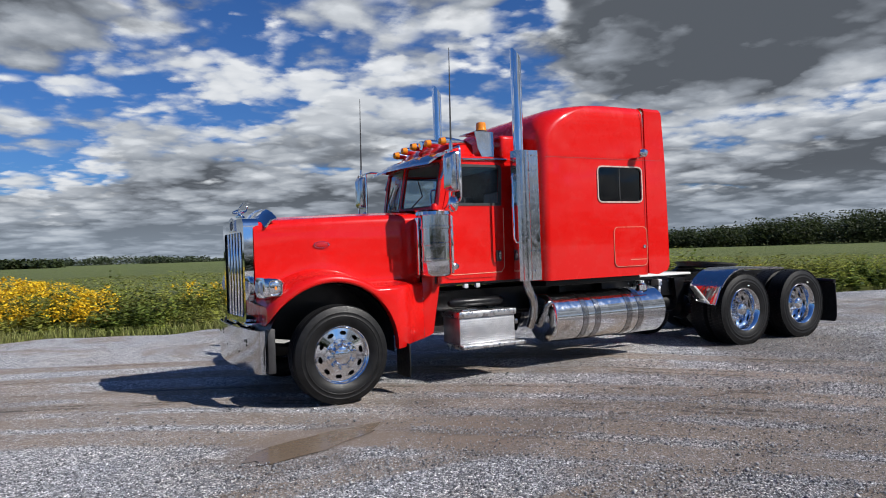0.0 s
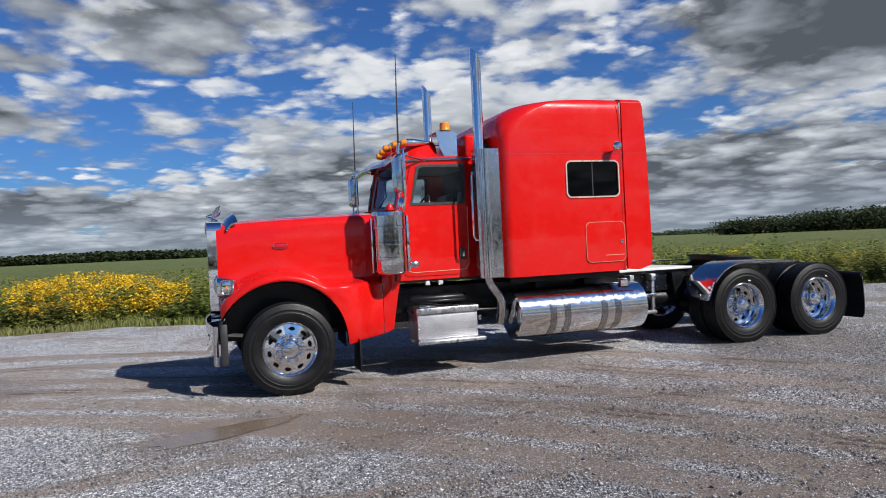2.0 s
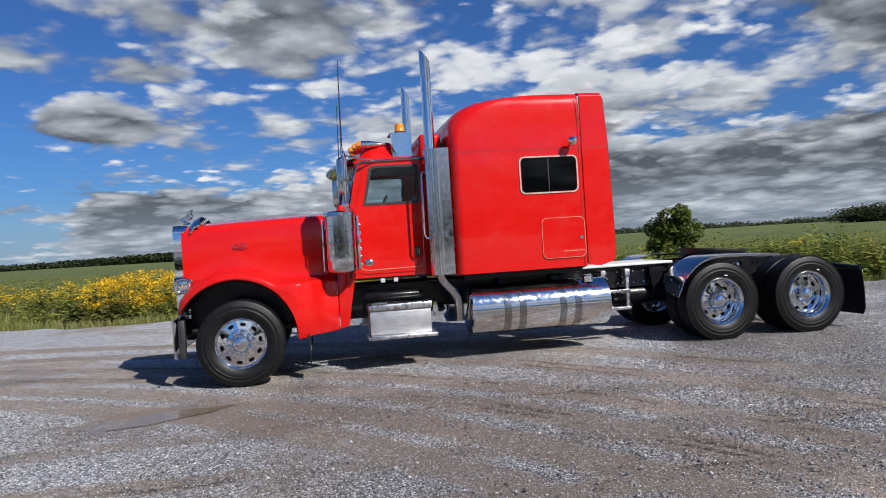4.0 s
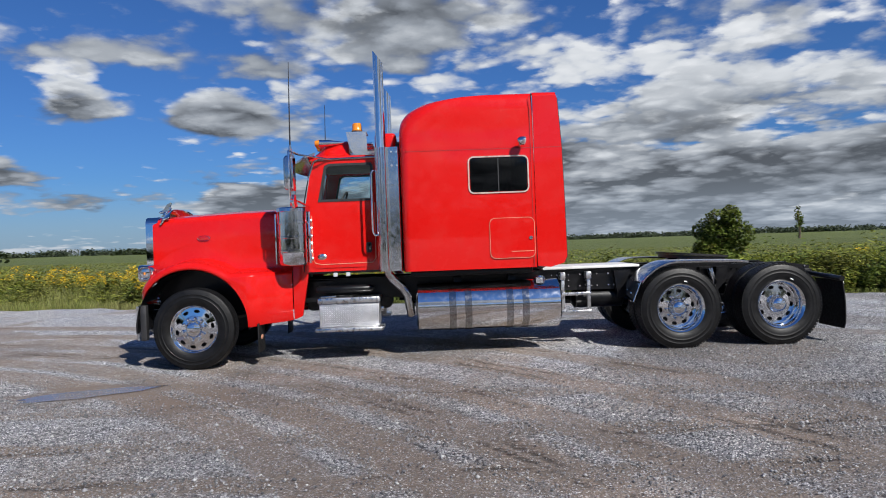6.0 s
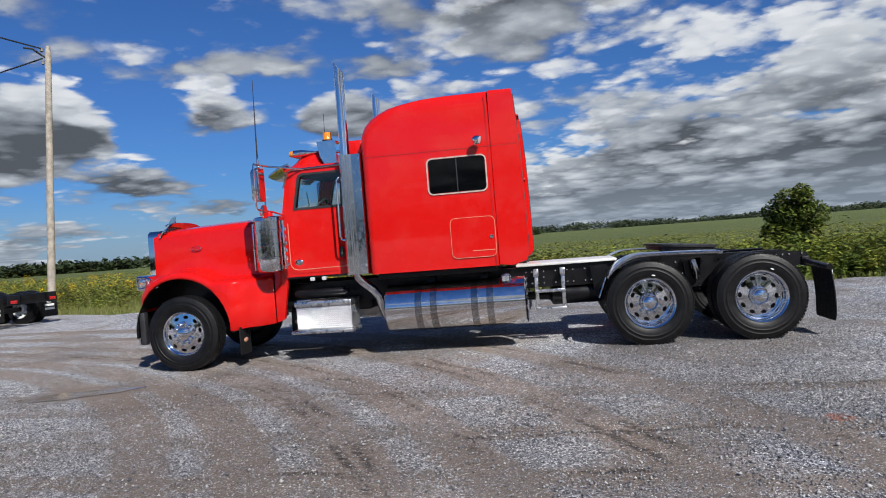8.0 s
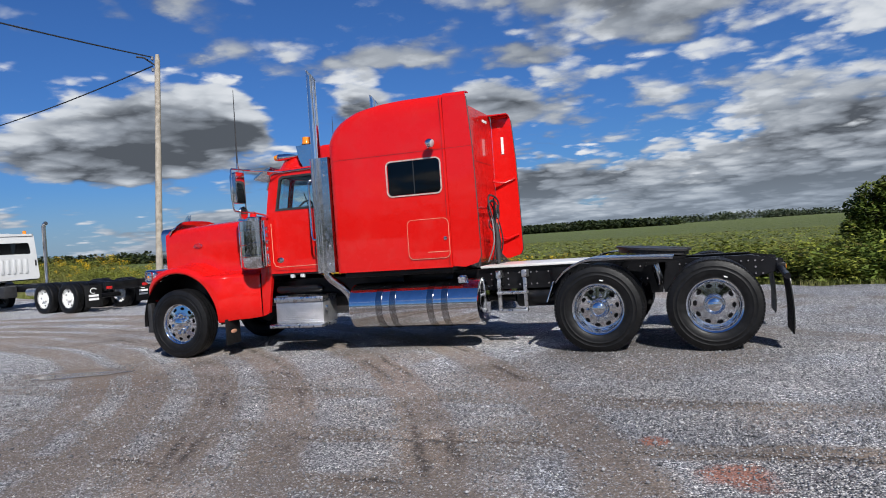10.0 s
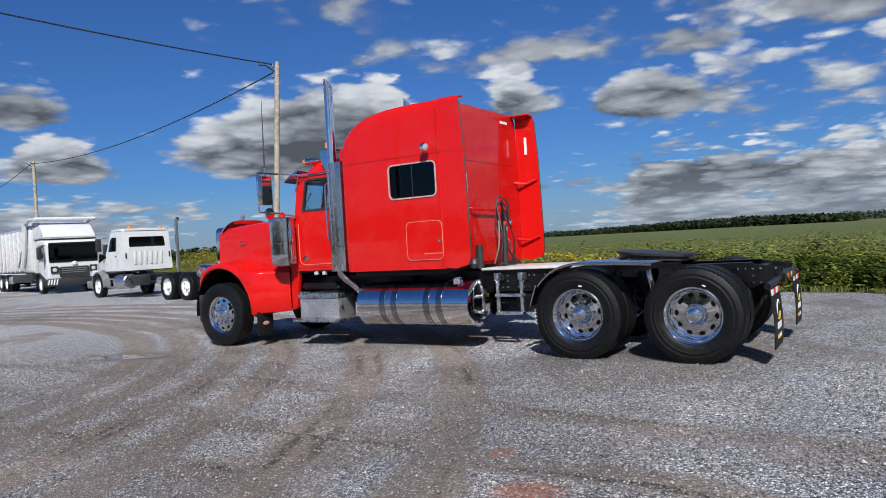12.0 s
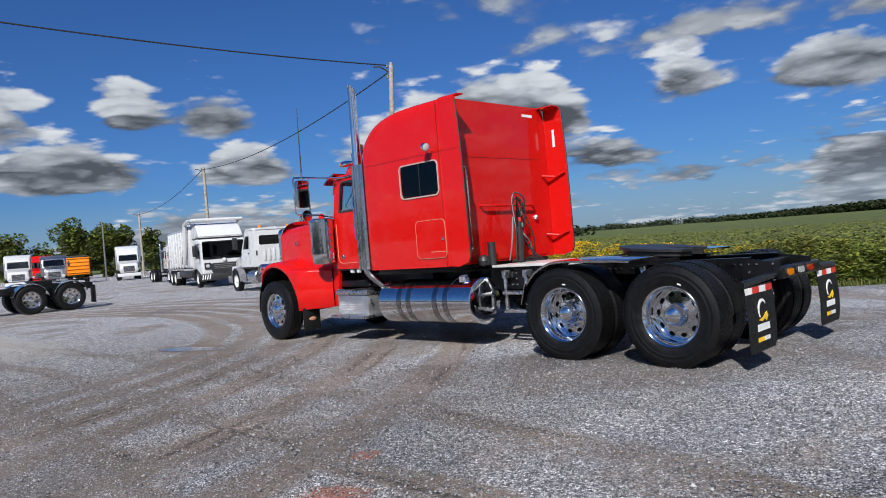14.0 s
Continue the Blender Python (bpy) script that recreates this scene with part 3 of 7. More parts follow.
def build_weeds():
    rng = np.random.default_rng(11)
    # grass fringe
    n = 52000
    x = rng.uniform(-34, 34, n)
    b = rng.random(n) ** 1.4 * 3.2 - 0.15
    e = np.array([edge(q) for q in x])
    h = np.array([veg_height(p, q) for p, q in zip(x, b)]) * rng.uniform(0.18, 0.62, n) * np.where(x > 3, 0.6, 1.0)
    v, f = blades(x, e + b, np.full(n, -0.12), h + 0.14, np.full(n, 0.022), rng)
    cloud_mesh("roadside_grass", v, f, M["grass"], "rough yellow-green grass along the edge of the gravel lot", "grass")
    # leafy weeds, in clumps
    k = 6500
    cx = np.where(rng.random(k) < 0.45, rng.uniform(3, 17, k), rng.uniform(-34, 36, k))
    cb = rng.uniform(0.5, 6.0, k)
    pos, size = [], []
    for p, q in zip(cx, cb):
        hh = veg_height(p, q) * rng.uniform(0.7, 1.25)
        m = int(45 + 45 * rng.random())
        r = rng.uniform(0.18, 0.42)
        o = rng.normal(0, r * 0.55, (m, 3))
        o[:, 2] = rng.random(m) ** 0.7 * hh
        taper = 1.15 - 0.6 * o[:, 2:3] / max(hh, 0.1)
        o[:, :2] *= taper
        pos.append(o + np.array([p, edge(p) + q, -0.1]))
        size.append(np.full(m, rng.uniform(0.06, 0.12)))
    v, f = leaf_quads(np.concatenate(pos), np.concatenate(size), rng)
    cloud_mesh("leafy_weeds", v, f, M["weed"], "tangled leafy green weeds behind the gravel lot", "weeds")
    # thickets standing out of the weeds
    spots = [(-1.3, 2.2, 0.9, 1.25), (-0.6, 1.6, 0.8, 1.0), (0.4, 2.0, 0.9, 1.3), (1.4, 2.4, 0.8, 1.15), (12.9, 2.6, 1.2, 1.4), (14.4, 2.4, 1.2, 1.5), (15.8, 2.8, 1.3, 1.35), (17.5, 3.0, 1.4, 1.25), (9.0, 3.0, 0.9, 1.15)]
    for k in range(64):
        p = 2.4 + 0.32 * k
        spots.append((p, rng.uniform(0.25, 0.6), rng.uniform(0.35, 0.55), rng.uniform(0.5, 0.85)))
        spots.append((p + 0.1, rng.uniform(0.9, 1.8), rng.uniform(0.45, 0.75), rng.uniform(0.85, 1.3)))
    for _ in range(30):
        spots.append((rng.uniform(1.5, 19), rng.uniform(0.8, 3.6), rng.uniform(0.35, 0.85), rng.uniform(0.65, 1.12)))
    for _ in range(34):
        spots.append((rng.uniform(-7, 0.5), rng.uniform(0.5, 3.4), rng.uniform(0.3, 0.6), rng.uniform(0.5, 0.95)))
    for _ in range(24):
        spots.append((rng.uniform(-28, 1), rng.uniform(1.2, 4.5), rng.uniform(0.3, 0.8), rng.uniform(0.55, 0.95)))
    for mt, nm, pick in ((M["leaf"], "weed_thicket", 0), (M["weed"], "pale_thicket", 1)):
        pos, size = [], []
        for k, (p, q, r, hh) in enumerate(spots):
            if (k % 3 == 2) != (pick == 1):
                continue
            m = int(350 + 1000 * r)
            o = rng.normal(0, 1, (m, 3))
            o /= np.linalg.norm(o, axis=1, keepdims=True)
            o *= (0.5 + 0.6 * rng.random((m, 1))) * (0.8 + 0.35 * np.sin(o[:, :1] * 5 + p) * np.cos(o[:, 1:2] * 4 + q))
            pos.append(np.stack([p + o[:, 0] * r, edge(p) + q + o[:, 1] * r, np.abs(o[:, 2]) * hh - 0.1], -1))
            size.append(np.full(m, rng.uniform(0.10, 0.16)))
        v, f = leaf_quads(np.concatenate(pos), np.concatenate(size), rng)
        cloud_mesh(nm, v, f, mt, "clumps of leafy shrubs standing among the weeds" if pick == 0 else "clumps of yellow-green shrubs among the weeds", "shrubs")
    # goldenrod in bloom
    pos, size = [], []
    for gx0, gx1, b0, b1, cnt in ((-5.6, -1.4, 0.9, 4.2, 270), (0.2, 2.6, 2.2, 4.4, 34), (-11, -6, 1.5, 5, 55), (3.0, 5.0, 2.4, 5.0, 9), (-30, -12, 1.5, 6, 60), (9, 30, 3, 6, 8)):
        for _ in range(cnt):
            p, q = rng.uniform(gx0, gx1), rng.uniform(b0, b1)
            hh = veg_height(p, q) * rng.uniform(0.85, 1.3) + 0.1
            m = 34
            o = rng.normal(0, 0.085, (m, 3))
            o[:, 2] = hh - np.abs(rng.normal(0, 0.13, m))
            pos.append(o + np.array([p, edge(p) + q, -0.1]))
            size.append(np.full(m, 0.066))
    v, f = leaf_quads(np.concatenate(pos), np.concatenate(size), rng, 0.8, 0.7)
    cloud_mesh("goldenrod", v, f, M["goldenrod"], "yellow goldenrod in bloom among the roadside weeds", "wildflowers")


def build_field():
    rng = np.random.default_rng(3)
    # crop canopy, a rough sheet behind the weeds
    xs = np.concatenate([np.linspace(-420, -60, 30), np.linspace(-55, 55, 150), np.linspace(60, 420, 30)])
    bs = np.concatenate([np.linspace(4.5, 40, 60), np.geomspace(42, 620, 40)])
    bm = BM()
    rows = []
    for x in xs:
        e = edge(max(-170, min(90, x)))
        rows.append([(x, e + b, -0.05 + 0.42 * sstep(4.5, 8, b) + 0.09 * noise.noise(Vector((x * 1.3, b * 1.3, 0))) + 0.05 * noise.noise(Vector((x * 4, b * 4, 7)))) for b in bs])
    loft(bm, rows, False, False)
    tagged(part("crop_field", bm, M["field"]), "wide green crop field reaching the far tree line", "field", kind="stuff")
    n = 90000
    x = rng.uniform(-45, 45, n)
    b = 5 + rng.random(n) ** 2.0 * 42
    e = np.array([edge(q) for q in x])
    z = 0.30 + 0.20 * rng.random(n)
    v, f = leaf_quads(np.stack([x, e + b, z], -1), np.full(n, 0.13), rng, 0.5, 0.6)
    cloud_mesh("crop_leaves", v, f, M["weed"], "low green crop leaves in the field", "crop")


def crown_mesh(name, blobs, leaf, count, material, seed):
    rng = np.random.default_rng(seed)
    pos = []
    tot = sum(r ** 2 for *_, r in blobs)
    for cx, cy, cz, r in blobs:
        m = max(20, int(count * r * r / tot))
        d = rng.normal(0, 1, (m, 3))
        d /= np.linalg.norm(d, axis=1, keepdims=True)
        rr = r * (0.55 + 0.5 * rng.random((m, 1)) ** 0.6)
        d[:, 2] *= 0.85
        pos.append(np.array([cx, cy, cz]) + d * rr)
    v, f = leaf_quads(np.concatenate(pos), np.full(sum(len(p) for p in pos), leaf), rng, 0.9, 0.6)
    me = bpy.data.meshes.new(name)
    me.from_pydata(v.tolist(), [], f.tolist())
    me.materials.append(material)
    return me


def build_tree(name, label, x, y, height, spread, leaf, count, material, seed, low=0.25, category="tree", group=""):
    """A tapered trunk with limbs under a crown of leaves in uneven clumps."""
    rng = random.Random(seed)
    t = thing(name, label, category, group, at=Matrix.Translation((x, y, -0.12)))
    bm = BM()
    top = height * 0.75
    tube(bm, [(0, 0, 0), (0.02 * height, 0, height * 0.3), (-0.01 * height, 0.01 * height, height * 0.55), (0, 0, top)], [0.035 * height, 0.026 * height, 0.017 * height, 0.006 * height], 8)
    blobs = []
    for k in range(14):
        a, h = rng.random() * math.tau, rng.uniform(low, 0.92)
        prof = math.sin(math.pi * min(1, max(0.12, (h - low * 0.6) / (1.05 - low * 0.6)))) ** 0.7
        rr = spread * prof * rng.uniform(0.35, 1.0) * 0.62
        c = (math.cos(a) * rr, math.sin(a) * rr, height * h)
        blobs.append((*c, spread * rng.uniform(0.24, 0.46) * (0.6 + 0.5 * prof)))
        tube(bm, [(0, 0, height * h * 0.62), (c[0] * 0.5, c[1] * 0.5, height * h * 0.82), c], [0.014 * height, 0.009 * height, 0.003 * height], 5)
    for h, q in ((0.40, 0.50), (0.58, 0.58), (0.74, 0.44)):
        blobs.append((0.0, 0.0, height * h, spread * q))
    part("trunk", bm, M["bark"], t)
    cr = new("crown", crown_mesh("crown", blobs, leaf, count, material, seed))
    cr.parent = t
    return t


def build_far_woods():
    rng = np.random.default_rng(21)
    # low tree line round the horizon, a band of many crowns
    pos, size = [], []
    for k in range(900):
        az = rng.uniform(-0.35, math.pi + 0.5)
        d = rng.uniform(560, 640)
        h = 3.6 + 3.0 * max(0, math.sin(az * 9) * math.sin(az * 4.3 + 1)) + rng.uniform(-1.2, 1.6)
        m = 130
        o = rng.normal(0, 1, (m, 3)) * np.array([3.6, 3.6, h * 0.24])
        o[:, 2] = np.clip(o[:, 2] + h * 0.52, 0.2, h)
        pos.append(o + np.array([math.cos(az) * d + 4, math.sin(az) * d, 0]))
        size.append(np.full(m, 1.5))
    v, f = leaf_quads(np.concatenate(pos), np.concatenate(size), rng, 1.0, 1.1)
    cloud_mesh("far_woods", v, f, M["far_leaf"], "low dark tree line along the far horizon", "woods")
    # nearer wood beside the field
    pos, size = [], []
    for k in range(230):
        s = rng.random()
        ang = lerp(0.86, 0.20, s)
        d = lerp(235, 190, s) + rng.uniform(0, 45)
        h = table(s, (0, 4.5), (0.3, 7.0), (0.6, 10.5), (1, 12)) * rng.uniform(0.75, 1.12)
        m = 560
        o = rng.normal(0, 1, (m, 3)) * np.array([2.6, 2.6, h * 0.25])
        o[:, 2] = np.clip(o[:, 2] + h * 0.52, 0.2, h)
        pos.append(o + np.array([math.cos(ang) * d - 2.5, math.sin(ang) * d - 8, 0]))
        size.append(np.full(m, 0.6))
    v, f = leaf_quads(np.concatenate(pos), np.concatenate(size), rng, 1.0, 1.1)
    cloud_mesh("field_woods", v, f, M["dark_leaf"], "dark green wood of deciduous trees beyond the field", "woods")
    # wooded rise on the other side
    pos, size = [], []
    for k in range(300):
        s = rng.random()
        ang = lerp(1.60, 1.98, s)
        d = lerp(330, 420, s) + rng.uniform(0, 40)
        h = table(s, (0, 3.6), (0.3, 5.0), (0.6, 4.6), (0.85, 3.4), (1, 2.4)) * rng.uniform(0.8, 1.08)
        m = 110
        o = rng.normal(0, 1, (m, 3)) * np.array([3.0, 3.0, h * 0.25])
        o[:, 2] = np.clip(o[:, 2] + h * 0.52, 0.2, h)
        pos.append(o + np.array([math.cos(ang) * d + 6, math.sin(ang) * d - 8, 0]))
        size.append(np.full(m, 1.3))
    v, f = leaf_quads(np.concatenate(pos), np.concatenate(size), rng, 1.0, 1.1)
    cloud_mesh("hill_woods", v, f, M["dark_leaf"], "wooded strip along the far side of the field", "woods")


def build_far_rows():
    """A row of trees behind the far end of the field, seen past the parked trucks."""
    rng = np.random.default_rng(51)
    pos, size = [], []
    for k in range(95):
        s = rng.random()
        h = rng.uniform(2.0, 3.0) * (1.2 if 0.45 < s < 0.52 else 1.0)
        m = 240
        o = rng.normal(0, 1, (m, 3)) * np.array([2.0, 2.0, h * 0.24])
        o[:, 2] = np.clip(o[:, 2] + h * 0.5, 0.1, h)
        pos.append(o + np.array([lerp(-150, -78, s), lerp(62, 118, s) + rng.uniform(-4, 4), -0.2]))
        size.append(np.full(m, 0.8))
    v, f = leaf_quads(np.concatenate(pos), np.concatenate(size), rng, 1.0, 1.0)
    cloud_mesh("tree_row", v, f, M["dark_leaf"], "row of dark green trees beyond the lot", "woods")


def build_puddle():
    bm = BM()
    pts = []
    for k in range(110):
        a = math.tau * k / 110
        r = 1 + 0.09 * math.sin(3 * a + 1) + 0.05 * math.sin(7 * a) + 0.12 * noise.fractal(Vector((2.2 * math.cos(a), 2.2 * math.sin(a), 5)), 1.0, 2.0, 4)
        pts.append((-0.74 + 0.66 * r * math.cos(a), -2.42 + 0.24 * r * math.sin(a) + 0.24 * r * math.cos(a), -0.057))
    mid = bm.verts.new((-0.74, -2.42, -0.057))
    rim = [bm.verts.new(p) for p in pts]
    for k in range(len(rim)):
        bm.faces.new((mid, rim[k], rim[(k + 1) % len(rim)]))
    m = Nodes("muddy_water")
    m.put("Base Color", (0.15, 0.113, 0.082)).put("Roughness", m.range(m.noise(4, 4), 0.35, 0.65, 0.04, 0.22)).put("Specular IOR Level", 0.5)
    m.bump(m.noise(14, 3), 0.10, 0.01)
    tagged(part("puddle", bm, m.mat), "shallow muddy puddle in the gravel", "puddle", kind="structure")


build_ground()
build_puddle()
build_stones()
build_weeds()
build_field()
build_far_woods()
build_far_rows()
build_tree("bush", "dense round green bush behind the weeds", 11.55, 10.0, 2.65, 0.92, 0.11, 9000, M["leaf"], 4, 0.16, "bush")
build_tree("small_tree", "lone small tree far out in the field", 57, 90, 5.6, 0.95, 0.30, 520, M["leaf"], 8, 0.10)


# ------------------------------------------------------------------ red tractor truck
truck = thing("tractor_truck", "glossy red long-nose tractor truck with chrome stacks parked on gravel", "truck", at=Matrix.Translation((4.5, 0.05, 0)) @ pose(0, 0, 0, 0, -0.23, 0) @ Matrix.Translation((-4.5, 0, 0)))
XR1, XR2 = 6.285, 7.605      # rear axles; the front axle stands at x = 0


def tyre_profile(R, w, rim):
    h = w / 2
    p = [(-h * 0.72, rim - 0.012), (-h * 0.80, rim + 0.004), (-h * 0.93, rim + 0.04), (-h * 1.0, rim + 0.085), (-h * 1.0, rim + 0.100), (-h * 1.02, rim + 0.104), (-h * 1.02, rim + 0.110), (-h * 1.0, rim + 0.114), (-h * 0.988, R - 0.080), (-h * 1.005, R - 0.074), (-h * 0.985, R - 0.066), (-h * 0.93, R - 0.035), (-h * 0.86, R - 0.012)]
    wall = len(p)
    for g in (-0.52, -0.17, 0.17, 0.52):
        p += [(h * (g - 0.045), R), (h * (g - 0.035), R - 0.014), (h * (g + 0.035), R - 0.014), (h * (g + 0.045), R)]
    return p + [(-a, r) for a, r in p[:wall][::-1]]


def tread_blocks(R, w):
    """Blocks of a drive tyre's tread, joined."""
    vs, fs = [], []
    for row, (y, bw, ph) in enumerate(((-0.36, 0.20, 0.0), (-0.12, 0.19, 0.5), (0.12, 0.19, 0.0), (0.36, 0.20, 0.5))):
        for k in range(76):
            a = math.tau * (k + ph) / 76
            da = math.tau / 76 * 0.36
            b = len(vs)
            for rr in (R - 0.012, R + 0.002):
                for s, u in ((-1, -1), (1, -1), (1, 1), (-1, 1)):
                    aa = a + s * da + u * 0.012
                    vs.append((rr * math.cos(aa), (y + u * bw / 2) * w, rr * math.sin(aa)))
            fs += [tuple(b + q for q in f) for f in ((4, 5, 6, 7), (0, 1, 5, 4), (1, 2, 6, 5), (2, 3, 7, 6), (3, 0, 4, 7))]
    return vs, fs


def rim_disc(bm, r0, r1, y0, y1, hole_r, hole_w, n=10):
    """A wheel disc from r0 at y0 to r1 at y1, pierced by n oval hand holes."""
    per = 12
    rr = [r0, lerp(r0, hole_r - hole_w, 0.6), hole_r - hole_w, hole_r - hole_w * 0.5, hole_r, hole_r + hole_w * 0.5, hole_r + hole_w, r1]
    vs = []
    for i, r in enumerate(rr):
        ring = []
        for k in range(n * per):
            a = math.tau * k / (n * per)
            f = (r - r0) / (r1 - r0)
            ring.append(bm.verts.new((r * math.cos(a), lerp(y0, y1, f), r * math.sin(a))))
        vs.append(ring)
    m = n * per
    for i in range(len(rr) - 1):
        for k in range(m):
            q = k % per
            if (i in (3, 4) and 3 <= q <= 8) or (i in (2, 5) and 4 <= q <= 7):
                continue
            bm.faces.new((vs[i][k], vs[i][(k + 1) % m], vs[i + 1][(k + 1) % m], vs[i + 1][k]))


def nuts(wheel, r, y, n, size, out=-0.03):
    """Lug nuts round the hub, each an object on one shared mesh."""
    me = None
    for k in range(n):
        a = math.tau * (k + 0.5) / n
        if me is None:
            q = part("lug_nut", tube(BM(), [(0, 0, 0), (0, out * 0.6, 0), (0, out, 0)], [size, size * 0.95, size * 0.45], 6), M["chrome"], wheel)
            me = q.data
        else:
            q = new("lug_nut", me)
            q.parent = wheel
        q.matrix_local = Matrix.Translation((r * math.cos(a), y, r * math.sin(a)))


def front_wheel():
    R, w, rim = 0.525, 0.29, 0.300
    bm = revolve(BM(), tyre_profile(R, w, rim), 72)
    t = part("wheel", bm, M["rubber"], truck, "black steer tyre on a polished rim")
    bm = BM()
    revolve(bm, [(0.10, rim - 0.02), (-0.06, rim - 0.025), (-0.105, rim - 0.012), (-0.118, rim + 0.004), (-0.110, rim + 0.012), (-0.09, rim + 0.010)], 72)
    rim_disc(bm, 0.165, rim - 0.02, -0.085, -0.070, 0.230, 0.021)
    part("rim", bm, M["chrome"], t)
    bm = revolve(BM(), [(-0.02, rim - 0.03), (-0.02, 0.0)], 40)
    part("brake_drum", bm, M["black"], t)
    bm = revolve(BM(), [(-0.075, 0.178), (-0.088, 0.172), (-0.094, 0.155), (-0.094, 0.122), (-0.105, 0.105), (-0.135, 0.088), (-0.150, 0.055), (-0.155, 0.0)], 48)
    part("hub_cover", bm, M["chrome"], t)
    nuts(t, 0.140, -0.090, 10, 0.025, -0.052)
    return t


def drive_wheel():
    R, w, rim = 0.530, 0.275, 0.305
    bm = revolve(BM(), tyre_profile(R, w, rim), 72)
    t = part("wheel", bm, M["rubber"], truck, "black drive tyre with blocky tread")
    vs, fs = tread_blocks(R, w)
    me = bpy.data.meshes.new("tread")
    me.from_pydata(vs, [], fs)
    me.materials.append(M["rubber"])
    tagged(new("tread", me), kind="stuff").parent = t
    bm = BM()
    revolve(bm, [(0.12, rim - 0.02), (0.07, rim - 0.045), (-0.03, rim - 0.045), (-0.085, rim - 0.028), (-0.118, rim - 0.006), (-0.126, rim + 0.006), (-0.115, rim + 0.014), (-0.09, rim + 0.010)], 72)
    rim_disc(bm, 0.12, rim - 0.045, 0.045, 0.055, 0.215, 0.022)
    part("rim", bm, M["chrome"], t)
    bm = revolve(BM(), [(0.09, rim - 0.05), (0.09, 0.0)], 40)
    part("brake_drum", bm, M["black"], t)
    bm = revolve(BM(), [(0.045, 0.120), (0.03, 0.108), (-0.03, 0.100), (-0.055, 0.098), (-0.075, 0.085), (-0.098, 0.055), (-0.106, 0.0)], 40)
    part("hub_cover", bm, M["chrome"], t)
    nuts(t, 0.148, 0.045, 10, 0.019, -0.055)
    part("tyre_mark", box(BM(), -0.02, 0.02, -0.1415, -0.136, 0.345, 0.357), M["white_print"], t, smooth=False)
    return t


def build_wheels():
    fl = front_wheel()
    fl.matrix_local = pose(0, -1.075, 0.482, 0, 8, 0)
    again(fl, truck, pose(0, 1.075, 0.482, 0, 20, 180))
    d = drive_wheel()
    d.matrix_local = pose(XR1, -1.125, 0.512, 0, 10, 0)
    for k, x in enumerate((XR1, XR2)):
        for y, a in ((-1.125, 0), (-0.80, 180), (0.80, 0), (1.125, 180)):
            if k == 0 and y == -1.125:
                continue
            again(d, truck, pose(x, y, 0.512, 0, 37 * k + 13 * y, a))
    for x, r in ((0.0, 0.06), (XR1, 0.09), (XR2, 0.09)):
        part("axle", tube(BM(), [(x, -0.9, 0.47), (x, 0.9, 0.47)], r, 12), M["black"], truck)
    for x in (XR1, XR2):
        part("differential", revolve(BM(), [(-0.2, 0.05), (-0.14, 0.16), (0, 0.21), (0.14, 0.16), (0.2, 0.05)], 20, "X", (x, 0, 0.50)), M["black"], truck)


build_wheels()

# chassis
ZF = 1.03


